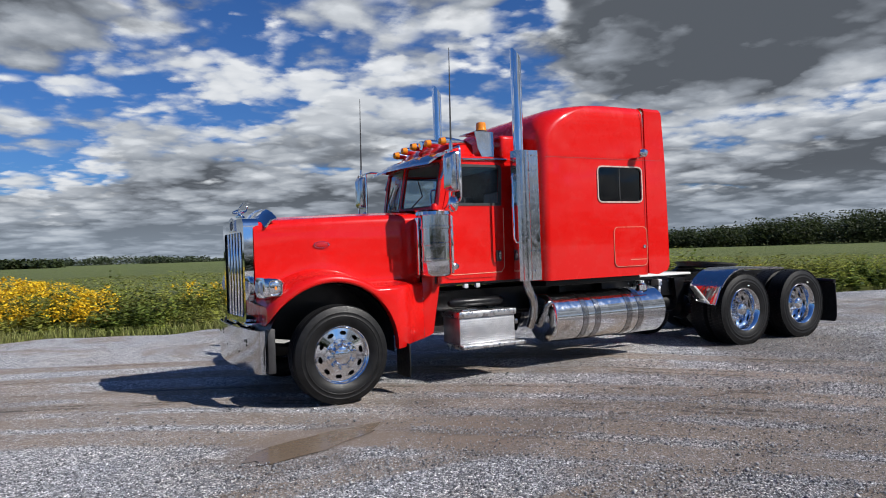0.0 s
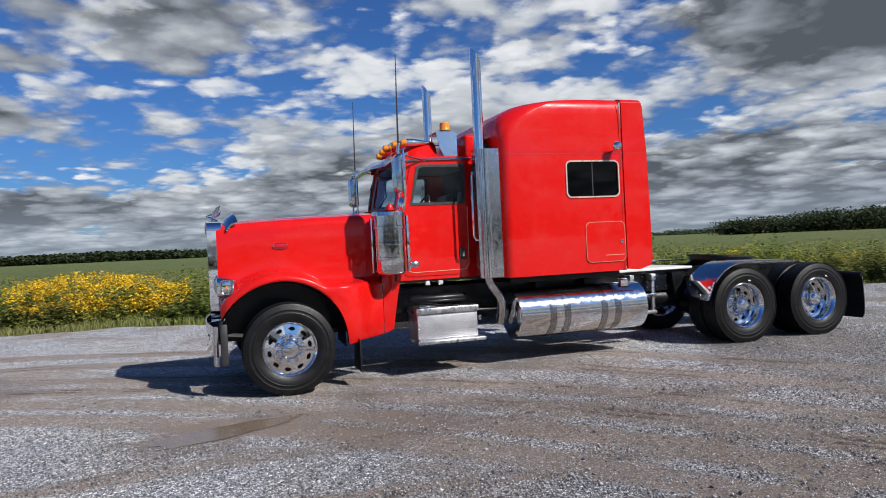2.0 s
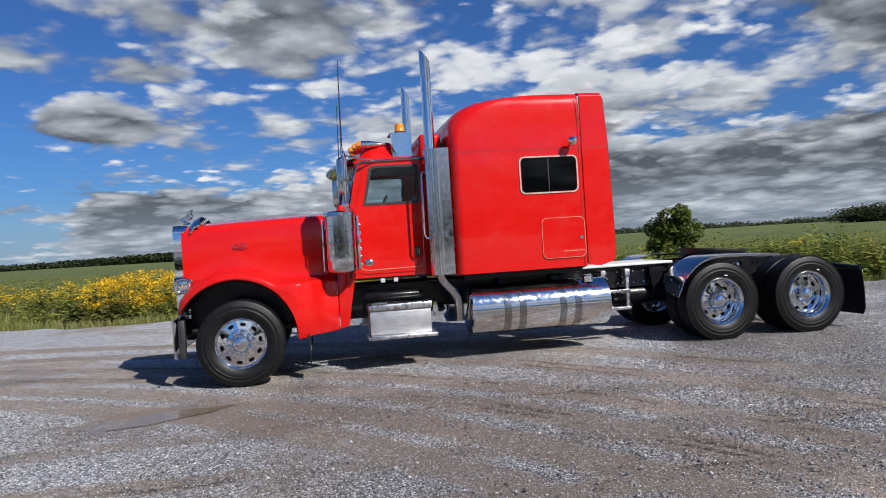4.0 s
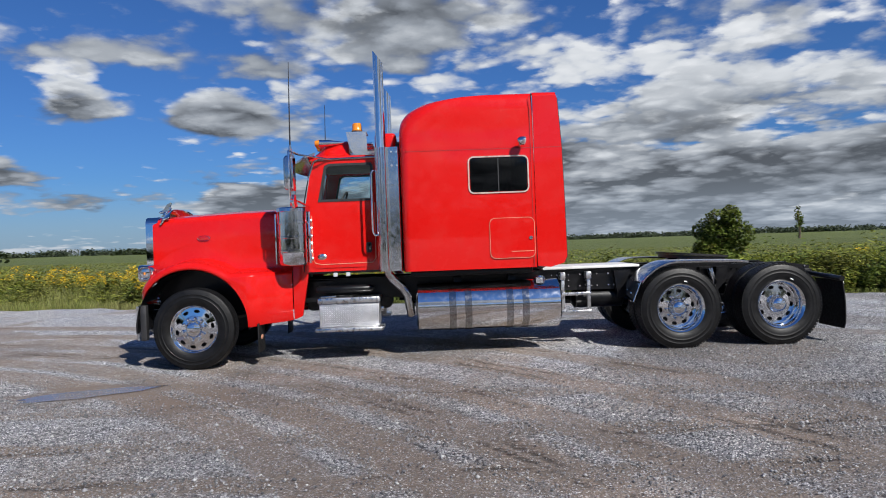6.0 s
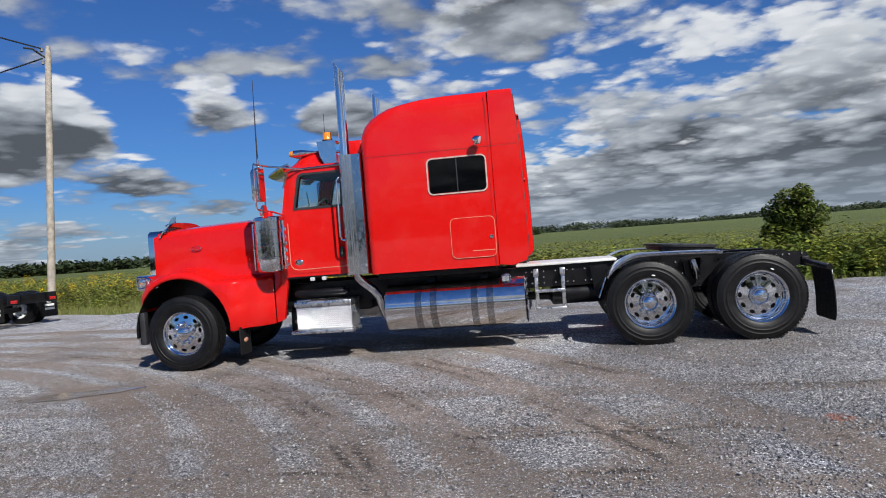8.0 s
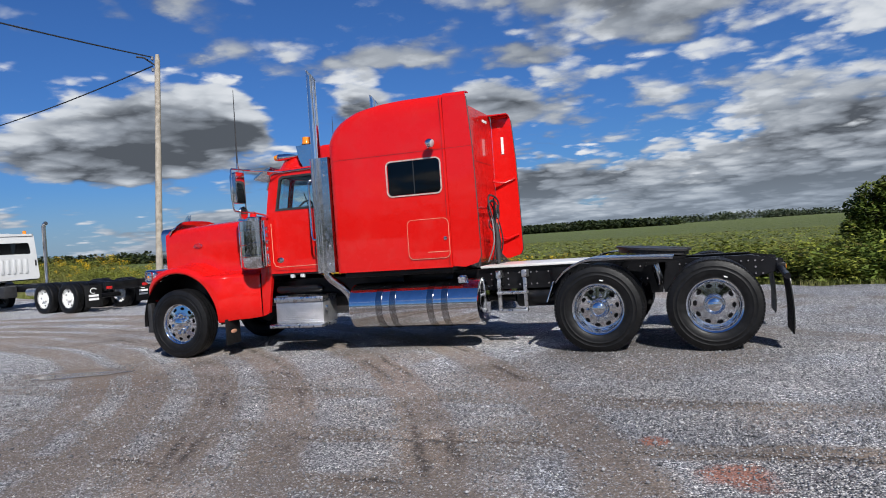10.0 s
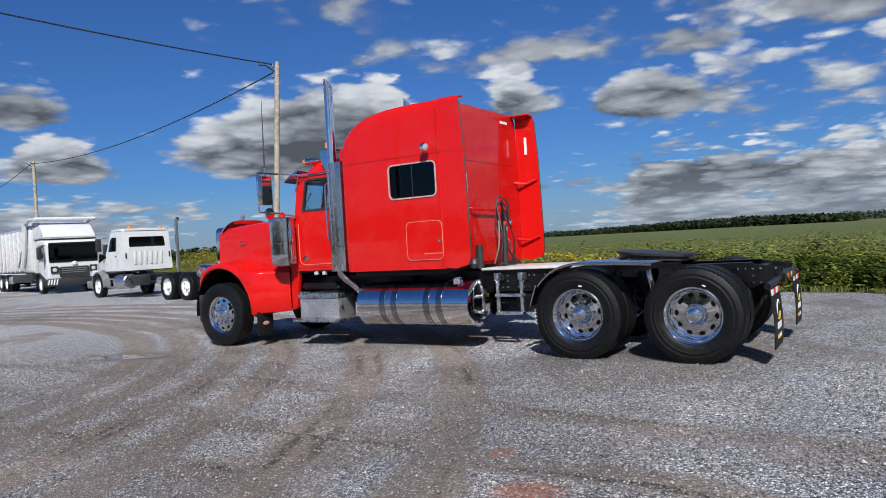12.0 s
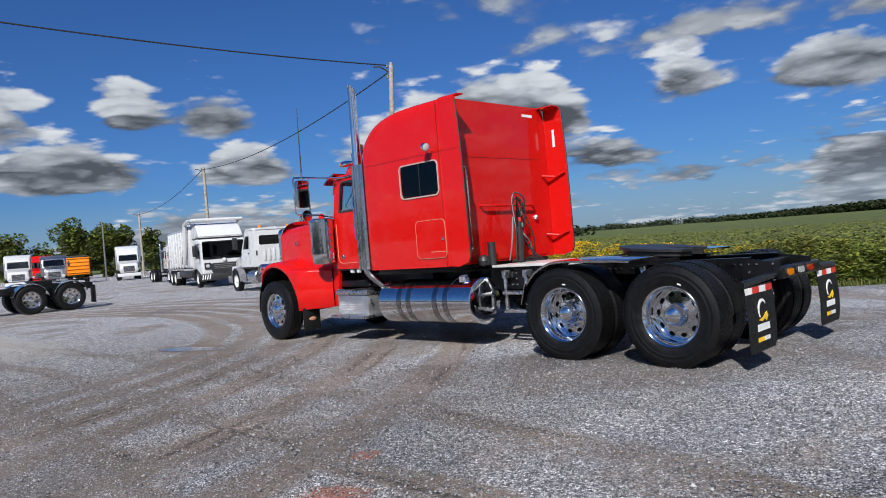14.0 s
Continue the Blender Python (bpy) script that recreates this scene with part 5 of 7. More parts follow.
def build_nose():
    # grille surround
    zc0, zc1 = 0.83, 1.99
    outer = rrect(-0.52, 0.52, zc0, zc1 - 0.02, 0.10, 6)
    inner = rrect(-0.44, 0.44, zc0 + 0.06, 1.82, 0.04, 4)
    bm = BM()
    prism(bm, outer, [inner], "x", -0.825, -0.66)
    g = part("grille_surround", bm, M["chrome"], truck, "tall chrome radiator shell")
    part("grille_mesh", box(BM(), -0.70, -0.69, -0.445, 0.445, zc0 + 0.04, 1.84), M["black"], g)
    part("crest_badge", revolve(BM(), [(-0.839, 0.055), (-0.845, 0.050), (-0.845, 0.0)], 20, "X", (0, 0.0, 1.905)), M["grey_trim"], g)
    for k in range(5):
        y = -0.29 + 0.145 * k
        part("grille_bar", box(BM(), -0.822, -0.775, y - 0.020, y + 0.020, zc0 + 0.05, 1.825, 0.008), M["chrome"], g)
    # crest plate and hood ornament
    part("crest_plate", prism(BM(), [(-0.15, 1.84), (0.15, 1.84), (0.13, 1.97), (0.0, 2.0), (-0.13, 1.97)], [], "x", -0.838, -0.826), M["steel"], g)
    bm = BM()
    revolve(bm, [(2.00, 0.055), (2.02, 0.055), (2.03, 0.03), (2.05, 0.025)], 16, "Z", (-0.74, 0, 0))
    tube(bm, [(-0.82, 0, 2.06), (-0.74, 0, 2.07), (-0.68, 0, 2.09), (-0.65, 0, 2.13)], [0.012, 0.035, 0.03, 0.012], 10)
    for s in (-1, 1):
        prism(bm, [(-0.77, 2.07), (-0.68, 2.08), (-0.645, 2.20), (-0.70, 2.17)], [], "y", s * 0.02, s * 0.03)
    part("hood_ornament", bm, M["chrome"], truck, "chrome winged hood ornament")
    # bug deflector
    bm = BM()
    rings = []
    for k in range(21):
        y = -0.58 + 1.16 * k / 20
        e = abs(y) / 0.58
        zb = 1.965 - 0.10 * e ** 4
        xb = -0.66 + 0.05 * e * e
        rings.append([(xb, y, zb), (xb + 0.06, y * 1.01, zb + 0.075), (xb + 0.13, y * 1.02, zb + 0.125 - 0.03 * e ** 3), (xb + 0.14, y * 1.02, zb + 0.12 - 0.03 * e ** 3), (xb + 0.075, y, zb + 0.065), (xb + 0.02, y, zb - 0.01)])
    loft(bm, rings, True, True)
    part("bug_deflector", bm, M["chrome"], hood, "curved chrome bug deflector")
    # rivet trim along the hood's leading edge
    for s in (-1, 1):
        bm = BM()
        for k in range(30):
            z = 1.02 + 0.028 * k
            tube(bm, [(-0.685, s * 0.515, z), (-0.685, s * 0.529, z)], 0.011, 6)
        tagged(part("trim_rivets", bm, M["chrome"], hood), kind="stuff")
    # bumper: a flat deep plate with rolled ends
    def plan(off):
        half = [(-0.760, 1.015 - off), (-0.780 + off * 0.2, 1.012 - off), (-0.800 + off * 0.5, 0.996 - off), (-0.812 + off * 0.8, 0.972 - off * 0.6), (-0.818 + off, 0.95)]
        mid = [(-0.888 + 0.07 * (y / 0.95) ** 2 + off, y) for y in (0.8, 0.6, 0.4, 0.2)]
        side = half + mid
        return side + [(-0.888 + off, 0.0)] + [(x, -y) for x, y in side[::-1]]
    bm = prism(BM(), plan(0.0) + plan(0.010)[::-1], [], "z", 0.338, 0.782)
    b = part("bumper", bm, M["mirror"], truck, "deep chrome front bumper", angle=32)
    for y, z, r in ((-0.62, 0.655, 0.020), (-0.57, 0.655, 0.013), (-0.62, 0.61, 0.013), (0.45, 0.70, 0.018), (0.48, 0.66, 0.012), (-0.35, 0.52, 0.013), (0.20, 0.55, 0.013)):
        xb = -0.888 + 0.07 * (y / 0.95) ** 2
        part("bumper_hole", tube(BM(), [(xb - 0.003, y, z), (xb + 0.008, y, z)], r, 12), M["black"], b)
    for y in (-0.45, 0.45):
        part("bumper_mount", box(BM(), -0.86, -0.60, y - 0.04, y + 0.04, 0.55, 0.70, 0.01), M["black"], b)
    # black end plates behind the bumper
    for s in (-1, 1):
        part("bumper_end", box(BM(), -0.74, -0.66, min(s * 0.95, s * 1.04), max(s * 0.95, s * 1.04), 0.34, 0.80, 0.01), M["plastic"], b)
    # headlights on side pods
    for s in (-1, 1):
        bm = BM()
        rings = []
        for x, y0, y1, z0, z1 in ((-0.755, 0.66, 1.01, 1.14, 1.30), (-0.745, 0.64, 1.03, 1.115, 1.325), (-0.70, 0.62, 1.055, 1.11, 1.325), (-0.62, 0.60, 1.07, 1.13, 1.315), (-0.56, 0.60, 1.045, 1.15, 1.295), (-0.53, 0.62, 1.0, 1.17, 1.27)):
            rings.append([(x, s * a, c) for a, c in rrect(y0, y1, z0, z1, min(0.06, (z1 - z0) * 0.35), 4)])
        loft(bm, rings)
        hl = part("headlight", bm, M["chrome"], truck, "chrome headlight pod with amber side marker")
        for yy in (0.74, 0.925):
            part("headlight_lens", revolve(BM(), [(-0.757, 0.065), (-0.767, 0.055), (-0.776, 0.03), (-0.780, 0.0)], 24, "X", (0, s * yy, 1.215)), M["clear_lens"], hl)
        part("side_marker", prism(BM(), rrect(-0.655, -0.635, 1.20, 1.235, 0.008), [], "y", s * 1.055, s * 1.074), M["amber"], hl)
        part("marker_frame", prism(BM(), rrect(-0.715, -0.575, 1.135, 1.300, 0.04), [rrect(-0.708, -0.582, 1.142, 1.293, 0.036)], "y", s * 1.045, s * 1.073), M["steel"], hl)
        part("headlight_stalk", tube(BM(), [(-0.66, s * 0.45, 1.14), (-0.66, s * 0.66, 1.19)], 0.04, 10), M["chrome"], hl)
        part("fender_apron", prism(BM(), [(s * 0.50, 0.80), (s * 0.84, 0.80), (s * 0.965, 0.87), (s * 0.965, 1.0), (s * 0.86, 1.02), (s * 0.50, 1.03)], [], "x", -0.715, -0.705), M["red"], truck)
        part("shell_valance", box(BM(), -0.82, -0.66, min(s * 0.05, s * 0.52), max(s * 0.05, s * 0.52), 0.775, 0.828, 0.006), M["chrome"], truck)
    # front mud flaps behind the steer tyres
    for s in (-1, 1):
        f = part("front_flap", box(BM(), 0.80, 0.815, min(s * 1.16, s * 0.82), max(s * 1.16, s * 0.82), 0.14, 0.52, 0.004), M["flap"], truck)
        part("flap_emblem", revolve(BM(), [(0.816, 1.0), (0.819, 0.9), (0.819, 0.0)], 24, "X"), M["cream"], f).matrix_local = Matrix.Translation((0, s * 0.98, 0.33)) @ Matrix.Diagonal((1, 0.070, 0.032, 1))


build_nose()


# cab
CB, CT = 1.145, 2.62


def build_cab():
    ys = 0.805
    win = [(1.60, 2.09), (2.305, 2.09), (2.325, 2.53), (2.30, 2.575), (1.76, 2.575), (1.70, 2.545)]
    side = [(1.38, CB), (2.60, CB), (2.60, 2.69), (1.62, 2.69), (1.52, 2.62), (1.42, 2.05)]
    for s in (-1, 1):
        p = part("cab_side", prism(BM(), side, [win], "y", s * ys, s * (ys - 0.05)), M["red"], truck, angle=25)
        door_out = [(1.48, 1.225), (1.55, 1.195), (2.35, 1.195), (2.37, 1.25), (2.375, 2.61), (1.68, 2.61), (1.615, 2.575), (1.475, 2.02)]
        d = part("cab_door", prism(BM(), door_out, [win], "y", s * (ys + 0.012), s * (ys + 0.0005)), M["red"], truck, "red cab door with a black latch", angle=25)
        part("door_window", prism(BM(), win, [], "y", s * (ys - 0.018), s * (ys - 0.024)), M["glass"], d).visible_shadow = False
        wi = [(1.625, 2.11), (2.285, 2.11), (2.303, 2.52), (2.285, 2.555), (1.77, 2.555), (1.72, 2.53)]
        part("window_trim", prism(BM(), [(a + (0.012 if a > 2 else -0.012), b + (0.012 if b > 2.3 else -0.012)) for a, b in win], [wi], "y", s * (ys + 0.020), s * (ys - 0.01)), M["plastic"], d)
        part("door_pinstripe", tube(BM(), [(1.495, s * (ys + 0.014), 1.9), (1.495, s * (ys + 0.014), 1.32), (1.53, s * (ys + 0.014), 1.26), (1.61, s * (ys + 0.014), 1.24), (2.29, s * (ys + 0.014), 1.25), (2.335, s * (ys + 0.014), 1.31), (2.345, s * (ys + 0.014), 2.05)], 0.005, 5), M["cream"], d)
        part("door_emblem", revolve(BM(), [(0, 0.0), (0.004 * s, 0.0), (0.004 * s, 0.92), (0, 1.0)], 24, "Y"), M["steel"], d, "small bright oval badge").matrix_local = Matrix.Translation((1.615, s * (ys + 0.013), 1.345)) @ Matrix.Diagonal((0.062, 1, 0.042, 1))
        lt = part("door_latch", prism(BM(), rrect(2.215, 2.285, 1.38, 1.52, 0.02), [], "y", s * (ys + 0.012), s * (ys + 0.03)), M["plastic"], d)
        part("latch_pull", prism(BM(), rrect(2.245, 2.275, 1.41, 1.50, 0.012), [], "y", s * (ys + 0.03), s * (ys + 0.042)), M["chrome"], lt)
        part("drip_rail", tube(BM(), [(1.47, s * (ys + 0.005), 2.40), (1.55, s * (ys + 0.012), 2.62), (1.62, s * (ys + 0.014), 2.645), (2.42, s * (ys + 0.014), 2.66)], 0.014, 6), M["steel"], p)
        # grab handle beside the door
        part("grab_handle", tube(BM(), [(2.40, s * (ys + 0.20), 2.44), (2.345, s * (ys + 0.25), 2.45), (2.325, s * (ys + 0.26), 2.41), (2.325, s * (ys + 0.26), 1.66), (2.35, s * (ys + 0.27), 1.61), (2.43, s * (ys + 0.27), 1.60)], 0.014, 8), M["chrome"], truck)
    part("cab_floor", box(BM(), 1.42, 2.75, -0.78, 0.78, CB - 0.03, CB + 0.05, 0.01), M["dark"], truck)
    # windscreen wall: two raked panes
    for s in (-1, 1):
        bm = BM()
        lo_c, lo_e, hi_c, hi_e = (1.28, 0, 2.03), (1.42, s * 0.805, 2.03), (1.40, 0, 2.65), (1.54, s * 0.805, 2.65)
        def on(u, v):
            a = Vector(lo_c).lerp(Vector(lo_e), u)
            b = Vector(hi_c).lerp(Vector(hi_e), u)
            return a.lerp(b, v)
        def plate(bm, outl, hole, t0, t1):
            n = (Vector(lo_e) - Vector(lo_c)).cross(Vector(hi_c) - Vector(lo_c)).normalized()
            if n.x > 0:
                n = -n
            prism(bm, outl, hole, "z", t0, t1)
            for v in bm.verts:
                v.co = on(v.co.x, v.co.y) + n * v.co.z
            return bm
        hole = rrect(0.06, 0.885, 0.10, 0.93, 0.06, 4)
        w = part("windscreen_frame", plate(BM(), [(0, 0), (1, 0), (1, 1), (0, 1)], [hole], -0.03, 0.0), M["red"], truck, angle=25)
        part("windscreen", plate(BM(), hole, [], -0.014, -0.008), M["glass"], w).visible_shadow = False
        part("windscreen_seal", plate(BM(), rrect(0.045, 0.90, 0.08, 0.95, 0.07, 4), [hole], -0.002, 0.006), M["plastic"], w)
        part("wiper", tube(BM(), [on(0.35, 0.06) + Vector((-0.03, 0, 0)), on(0.62, 0.30) + Vector((-0.03, 0, 0)), on(0.45, 0.62) + Vector((-0.025, 0, 0))], 0.008, 6), M["plastic"], w)
    # cowl
    bm = BM()
    rings = [[(x, y, z) for y, z in ((-yw, 1.90), (-yw, 1.98), (-yw * 0.85, 2.035), (0, 2.06), (yw * 0.85, 2.035), (yw, 1.98), (yw, 1.90))] for x, yw in ((1.20, 0.715), (1.32, 0.765), (1.44, 0.805))]
    loft(bm, rings, False, False)
    part("cowl", bm, M["red"], truck)
    part("firewall", box(BM(), 1.36, 1.39, -0.78, 0.78, CB, 2.0), M["dark"], truck)
    # roof
    bm = BM()
    rings = []
    for x, z, yw in ((1.40, 2.66, 0.50), (1.46, 2.72, 0.58), (1.56, 2.80, 0.64), (1.70, 2.89, 0.68), (1.85, 2.925, 0.70), (1.98, 2.93, 0.705), (2.01, 2.92, 0.705), (2.03, 2.72, 0.71), (2.30, 2.70, 0.72), (2.62, 2.69, 0.72)):
        hh = z - 2.66
        half = [(0.808, 2.63), (0.812, 2.665), (0.79, 2.685), (min(0.77, yw + 0.05), 2.69), (yw, 2.69 + hh * 0.18), (yw - 0.04, 2.66 + hh * 0.72), (yw - 0.13, 2.66 + hh * 0.94), (yw * 0.5, z)]
        rings.append([(x + 0.09 * min(1, a / 0.8) ** 2 * (1 if x < 1.6 else 0), -a, b) for a, b in half] + [(x, 0, z + 0.012)] + [(x + 0.09 * min(1, a / 0.8) ** 2 * (1 if x < 1.6 else 0), a, b) for a, b in half[::-1]])
    loft(bm, rings, False, False)
    part("cab_roof", bm, M["red"], truck, "red cab roof with a raised cap", angle=50)
    part("roof_shoulder", box(BM(), 2.37, 2.66, -0.78, 0.78, 2.66, 2.98, 0.05, 3), M["red"], truck)
    part("headliner", box(BM(), 1.52, 2.62, -0.76, 0.76, 2.60, 2.615), M["grey_trim"], truck)
    # sun visor
    bm = BM()
    rings = []
    for k in range(17):
        f = -1 + k / 8
        y = 0.86 * f
        dx = 0.13 * f * f
        rings.append([(1.45 + dx, y, 2.74), (1.30 + dx, y, 2.69), (1.16 + dx, y, 2.60), (1.155 + dx, y, 2.57), (1.17 + dx, y, 2.58), (1.31 + dx, y, 2.665), (1.45 + dx, y, 2.71)])
    loft(bm, rings)
    part("sun_visor", bm, M["steel"], truck, "stainless steel drop visor", angle=40)
    # clearance lamps
    for y in (-0.66, -0.34, 0.0, 0.34, 0.66):
        xx = 1.64 + 0.10 * abs(y)
        zz = 2.905 - 0.05 * abs(y) ** 2
        bm = BM()
        rings = []
        for dx, r in ((-0.16, 0.02), (-0.15, 0.045), (-0.09, 0.058), (0.02, 0.055), (0.16, 0.03), (0.24, 0.012)):
            rings.append([(xx + dx, y + r * math.cos(q), zz + r * 0.9 * math.sin(q)) for q in [math.tau * k / 14 for k in range(14)]])
        loft(bm, rings[2:])
        lp = part("clearance_lamp", bm, M["chrome"], truck, "amber cab lamp in a chrome bullet housing")
        bm = BM()
        loft(bm, rings[:3])
        part("lamp_lens", bm, M["amber"], lp)
    # horns
    part("air_horn", tube(BM(), [(1.55, -0.16, 2.90), (1.75, -0.16, 2.92), (2.3, -0.16, 2.93)], [0.06, 0.025, 0.018], 14), M["chrome"], truck)
    # beacon on a bright bracket
    for s in (-1, 1):
        br = part("beacon_bracket", prism(BM(), [(1.99, 3.01), (2.265, 3.01), (2.265, 2.67), (2.10, 2.67), (2.03, 2.80)], [], "y", s * 0.775, s * 0.763), M["alu"], truck, "sheet steel wing plate")
        part("bracket_shelf", box(BM(), 1.99, 2.265, min(s * 0.763, s * 0.40), max(s * 0.763, s * 0.40), 3.0, 3.011, 0.003), M["steel"], br)
    bc = part("beacon", revolve(BM(), [(3.012, 0.066), (3.035, 0.072), (3.045, 0.066), (3.105, 0.064), (3.13, 0.058), (3.138, 0.0)], 24, "Z", (2.135, -0.70, 0)), M["amber"], truck, "amber warning beacon")
    part("beacon_base", revolve(BM(), [(3.01, 0.078), (3.026, 0.078)], 24, "Z", (2.135, -0.70, 0)), M["plastic"], bc)
    # inside: seats, wheel, dashboard
    for s in (-1, 1):
        st = part("cab_seat", box(BM(), 2.05, 2.50, s * 0.44 - 0.24, s * 0.44 + 0.24, 1.55, 1.72, 0.05), M["grey_trim"], truck)
        part("seat_back", box(BM(), 2.42, 2.56, s * 0.44 - 0.23, s * 0.44 + 0.23, 1.68, 2.28, 0.05), M["grey_trim"], st)
    part("dashboard", prism(BM(), [(1.42, 1.6), (1.78, 1.65), (1.74, 1.95), (1.60, 2.06), (1.42, 2.06)], [], "y", -0.76, 0.76), M["grey_trim"], truck)
    sw = [Vector((1.84, -0.44, 2.02)) + Vector((0.10 * math.sin(q), 0.23 * math.cos(q), 0.20 * math.sin(q))) for q in [math.tau * k / 24 for k in range(25)]]
    part("steering_wheel", tube(BM(), sw, 0.014, 8, False), M["plastic"], truck)


build_cab()


# sleeper
def build_sleeper():
    yw0 = 1.172
    zs = [1.115, 1.13, 1.5, 2.11, 2.30, 2.555, 2.70, 2.85, 2.95, 3.03, 3.10, 3.18, 3.24, 3.30, 3.335, 3.365, 3.385, 3.40]
    fx = lambda z: table(z, (1.1, 2.72), (2.95, 2.71), (3.05, 2.725), (3.10, 2.745), (3.18, 2.80), (3.24, 2.87), (3.30, 2.99), (3.335, 3.11), (3.365, 3.28), (3.385, 3.50), (3.40, 3.86))
    rings = []
    for z in zs:
        yw = yw0 - table(z, (1.1, 0.012), (1.5, 0.0), (2.6, 0.0), (2.95, 0.004), (3.18, 0.012), (3.30, 0.03), (3.365, 0.065), (3.385, 0.10), (3.40, 0.17))
        x0, x1 = fx(z), 4.45
        cr = table(z, (1.1, 0.10), (2.9, 0.12), (3.1, 0.26), (3.25, 0.36), (3.40, 0.38))
        cr = min(cr, (x1 - x0) * 0.6)
        half = []
        for k in range(7):
            a = radians(90 * k / 6)
            half.append((x0 + cr - cr * math.cos(a), yw - cr + cr * math.sin(a)))
        for x in (3.2, 3.612, 3.982, 4.352):
            half.append((max(x, x0 + cr + 0.02 * (x - 2.9)), yw))
        half += [(4.435, yw), (4.45, yw - 0.015)]
        rings.append([(x, -y, z) for x, y in half] + [(x, y, z) for x, y in half[::-1]])
    n = len(rings[0])
    # window openings in both flanks
    def skip(i, k):
        if 2.11 <= zs[i] < 2.555:
            m = k if k < n // 2 else n - 2 - k
            return m in (8, 9)
        return False
    bm = BM()
    loft(bm, rings, True, True, skip)
    s = part("sleeper", bm, M["red"], truck, "tall red sleeper box with an arched roof", angle=40)
    for sg in (-1, 1):
        y = sg * yw0
        fr = part("sleeper_window", prism(BM(), rrect(3.587, 4.377, 2.09, 2.575, 0.075), [rrect(3.604, 4.360, 2.107, 2.558, 0.062)], "y", y + sg * 0.012, y - sg * 0.012), M["window_trim"], truck, "dark tinted window in a bright frame")
        for a, b in ((3.612, 3.979), (3.985, 4.352)):
            part("window_pane", prism(BM(), [(a, 2.11), (b, 2.11), (b, 2.555), (a, 2.555)], [], "y", y - sg * 0.010, y - sg * 0.016), M["tint"], fr)
        part("window_divider", box(BM(), 3.976, 3.988, min(y - sg * 0.006, y - sg * 0.02), max(y - sg * 0.006, y - sg * 0.02), 2.11, 2.555), M["plastic"], fr)
        # luggage door
        dr = part("luggage_door", prism(BM(), rrect(3.845, 4.425, 1.245, 1.765, 0.07), [], "y", y + sg * 0.006, y - sg * 0.004), M["red"], truck, "red side locker door with a pale outline")
        part("locker_trim", prism(BM(), rrect(3.8415, 4.4285, 1.2415, 1.7685, 0.073), [rrect(3.847, 4.423, 1.247, 1.763, 0.07)], "y", y + sg * 0.009, y - sg * 0.002), M["cream"], dr)
        lk = part("locker_lock", revolve(BM(), [(y + sg * 0.006, 0.026), (y + sg * 0.016, 0.024), (y + sg * 0.018, 0.0)], 16, "Y", (4.375, 0, 1.50)), M["steel"], dr)
        part("locker_line", box(BM(), 4.12, 4.41, min(y, y + sg * 0.008), max(y, y + sg * 0.008), 1.325, 1.333), M["cream"], dr)
        # side fairing behind the box
        bm = BM()
        prof = [(4.455, 1.13), (4.62, 1.11), (4.80, 1.16), (4.84, 1.24), (4.83, 2.0), (4.815, 2.67), (4.775, 3.28), (4.765, 3.335), (4.455, 3.335)]
        prism(bm, prof, [], "y", y + sg * 0.002, y - sg * 0.028)
        fr2 = part("side_fairing", bm, M["red"], truck, "red trailing side fairing", angle=25)
        # top lip bent inwards
        bm = BM()
        rings2 = []
        for k in range(6):
            a = radians(90 * k / 5)
            yy = y - sg * (0.10 - 0.10 * math.cos(a)) - sg * 0.0
            zz = 3.325 + 0.07 * math.sin(a)
            rings2.append([(4.455, yy, zz), (4.76, yy, zz - 0.004), (4.76, yy - sg * 0.006, zz - 0.02), (4.455, yy - sg * 0.006, zz - 0.02)])
        rings2.append([(4.455, y - sg * 0.20, 3.398), (4.755, y - sg * 0.20, 3.394), (4.755, y - sg * 0.20, 3.378), (4.455, y - sg * 0.20, 3.378)])
        loft(bm, rings2)
        part("fairing_lip", bm, M["red"], fr2)
        part("fairing_edge", tube(BM(), [(4.80, y - sg * 0.012, 1.16), (4.84, y - sg * 0.012, 1.24), (4.83, y - sg * 0.012, 2.0), (4.815, y - sg * 0.012, 2.67), (4.775, y - sg * 0.012, 3.30)], 0.010, 6), M["plastic"], fr2)
        for z in (2.32, 1.42):
            part("fairing_brace", tube(BM(), [(4.46, y - sg * 0.18, z + 0.03), (4.62, y - sg * 0.07, z), (4.79, y - sg * 0.05, z + 0.06)], 0.02, 8), M["red"], fr2)
        # panel seams
        part("seam", box(BM(), 2.76, 4.82, min(y + sg * 0.003, y), max(y + sg * 0.003, y), 2.662, 2.670), M["seam"], s)
        part("seam", box(BM(), 4.408, 4.415, min(y + sg * 0.0045, y), max(y + sg * 0.0045, y), 1.13, 3.33), M["seam"], s)
        bm = BM()
        for k in range(22):
            tube(bm, [(4.49, y, 1.2 + 0.06 * k), (4.49, y + sg * 0.006, 1.2 + 0.06 * k)], 0.005, 6)
        for k in range(34):
            tube(bm, [(2.80 + 0.06 * k, y, 2.69), (2.80 + 0.06 * k, y + sg * 0.006, 2.69)], 0.005, 6)
        tagged(part("rivets", bm, M["red"], s), kind="stuff")
        # work lamp above the window
        wl = part("work_lamp", revolve(BM(), [(-0.06, 0.0), (-0.055, 0.03), (-0.02, 0.055), (0.03, 0.06), (0.045, 0.052)], 20, "X"), M["chrome"], truck, "chrome swivel work lamp")
        wl.matrix_local = Matrix.Translation((4.285, y + sg * 0.13, 2.745)) @ pose(0, 0, 0, 0, 15, sg * 15)
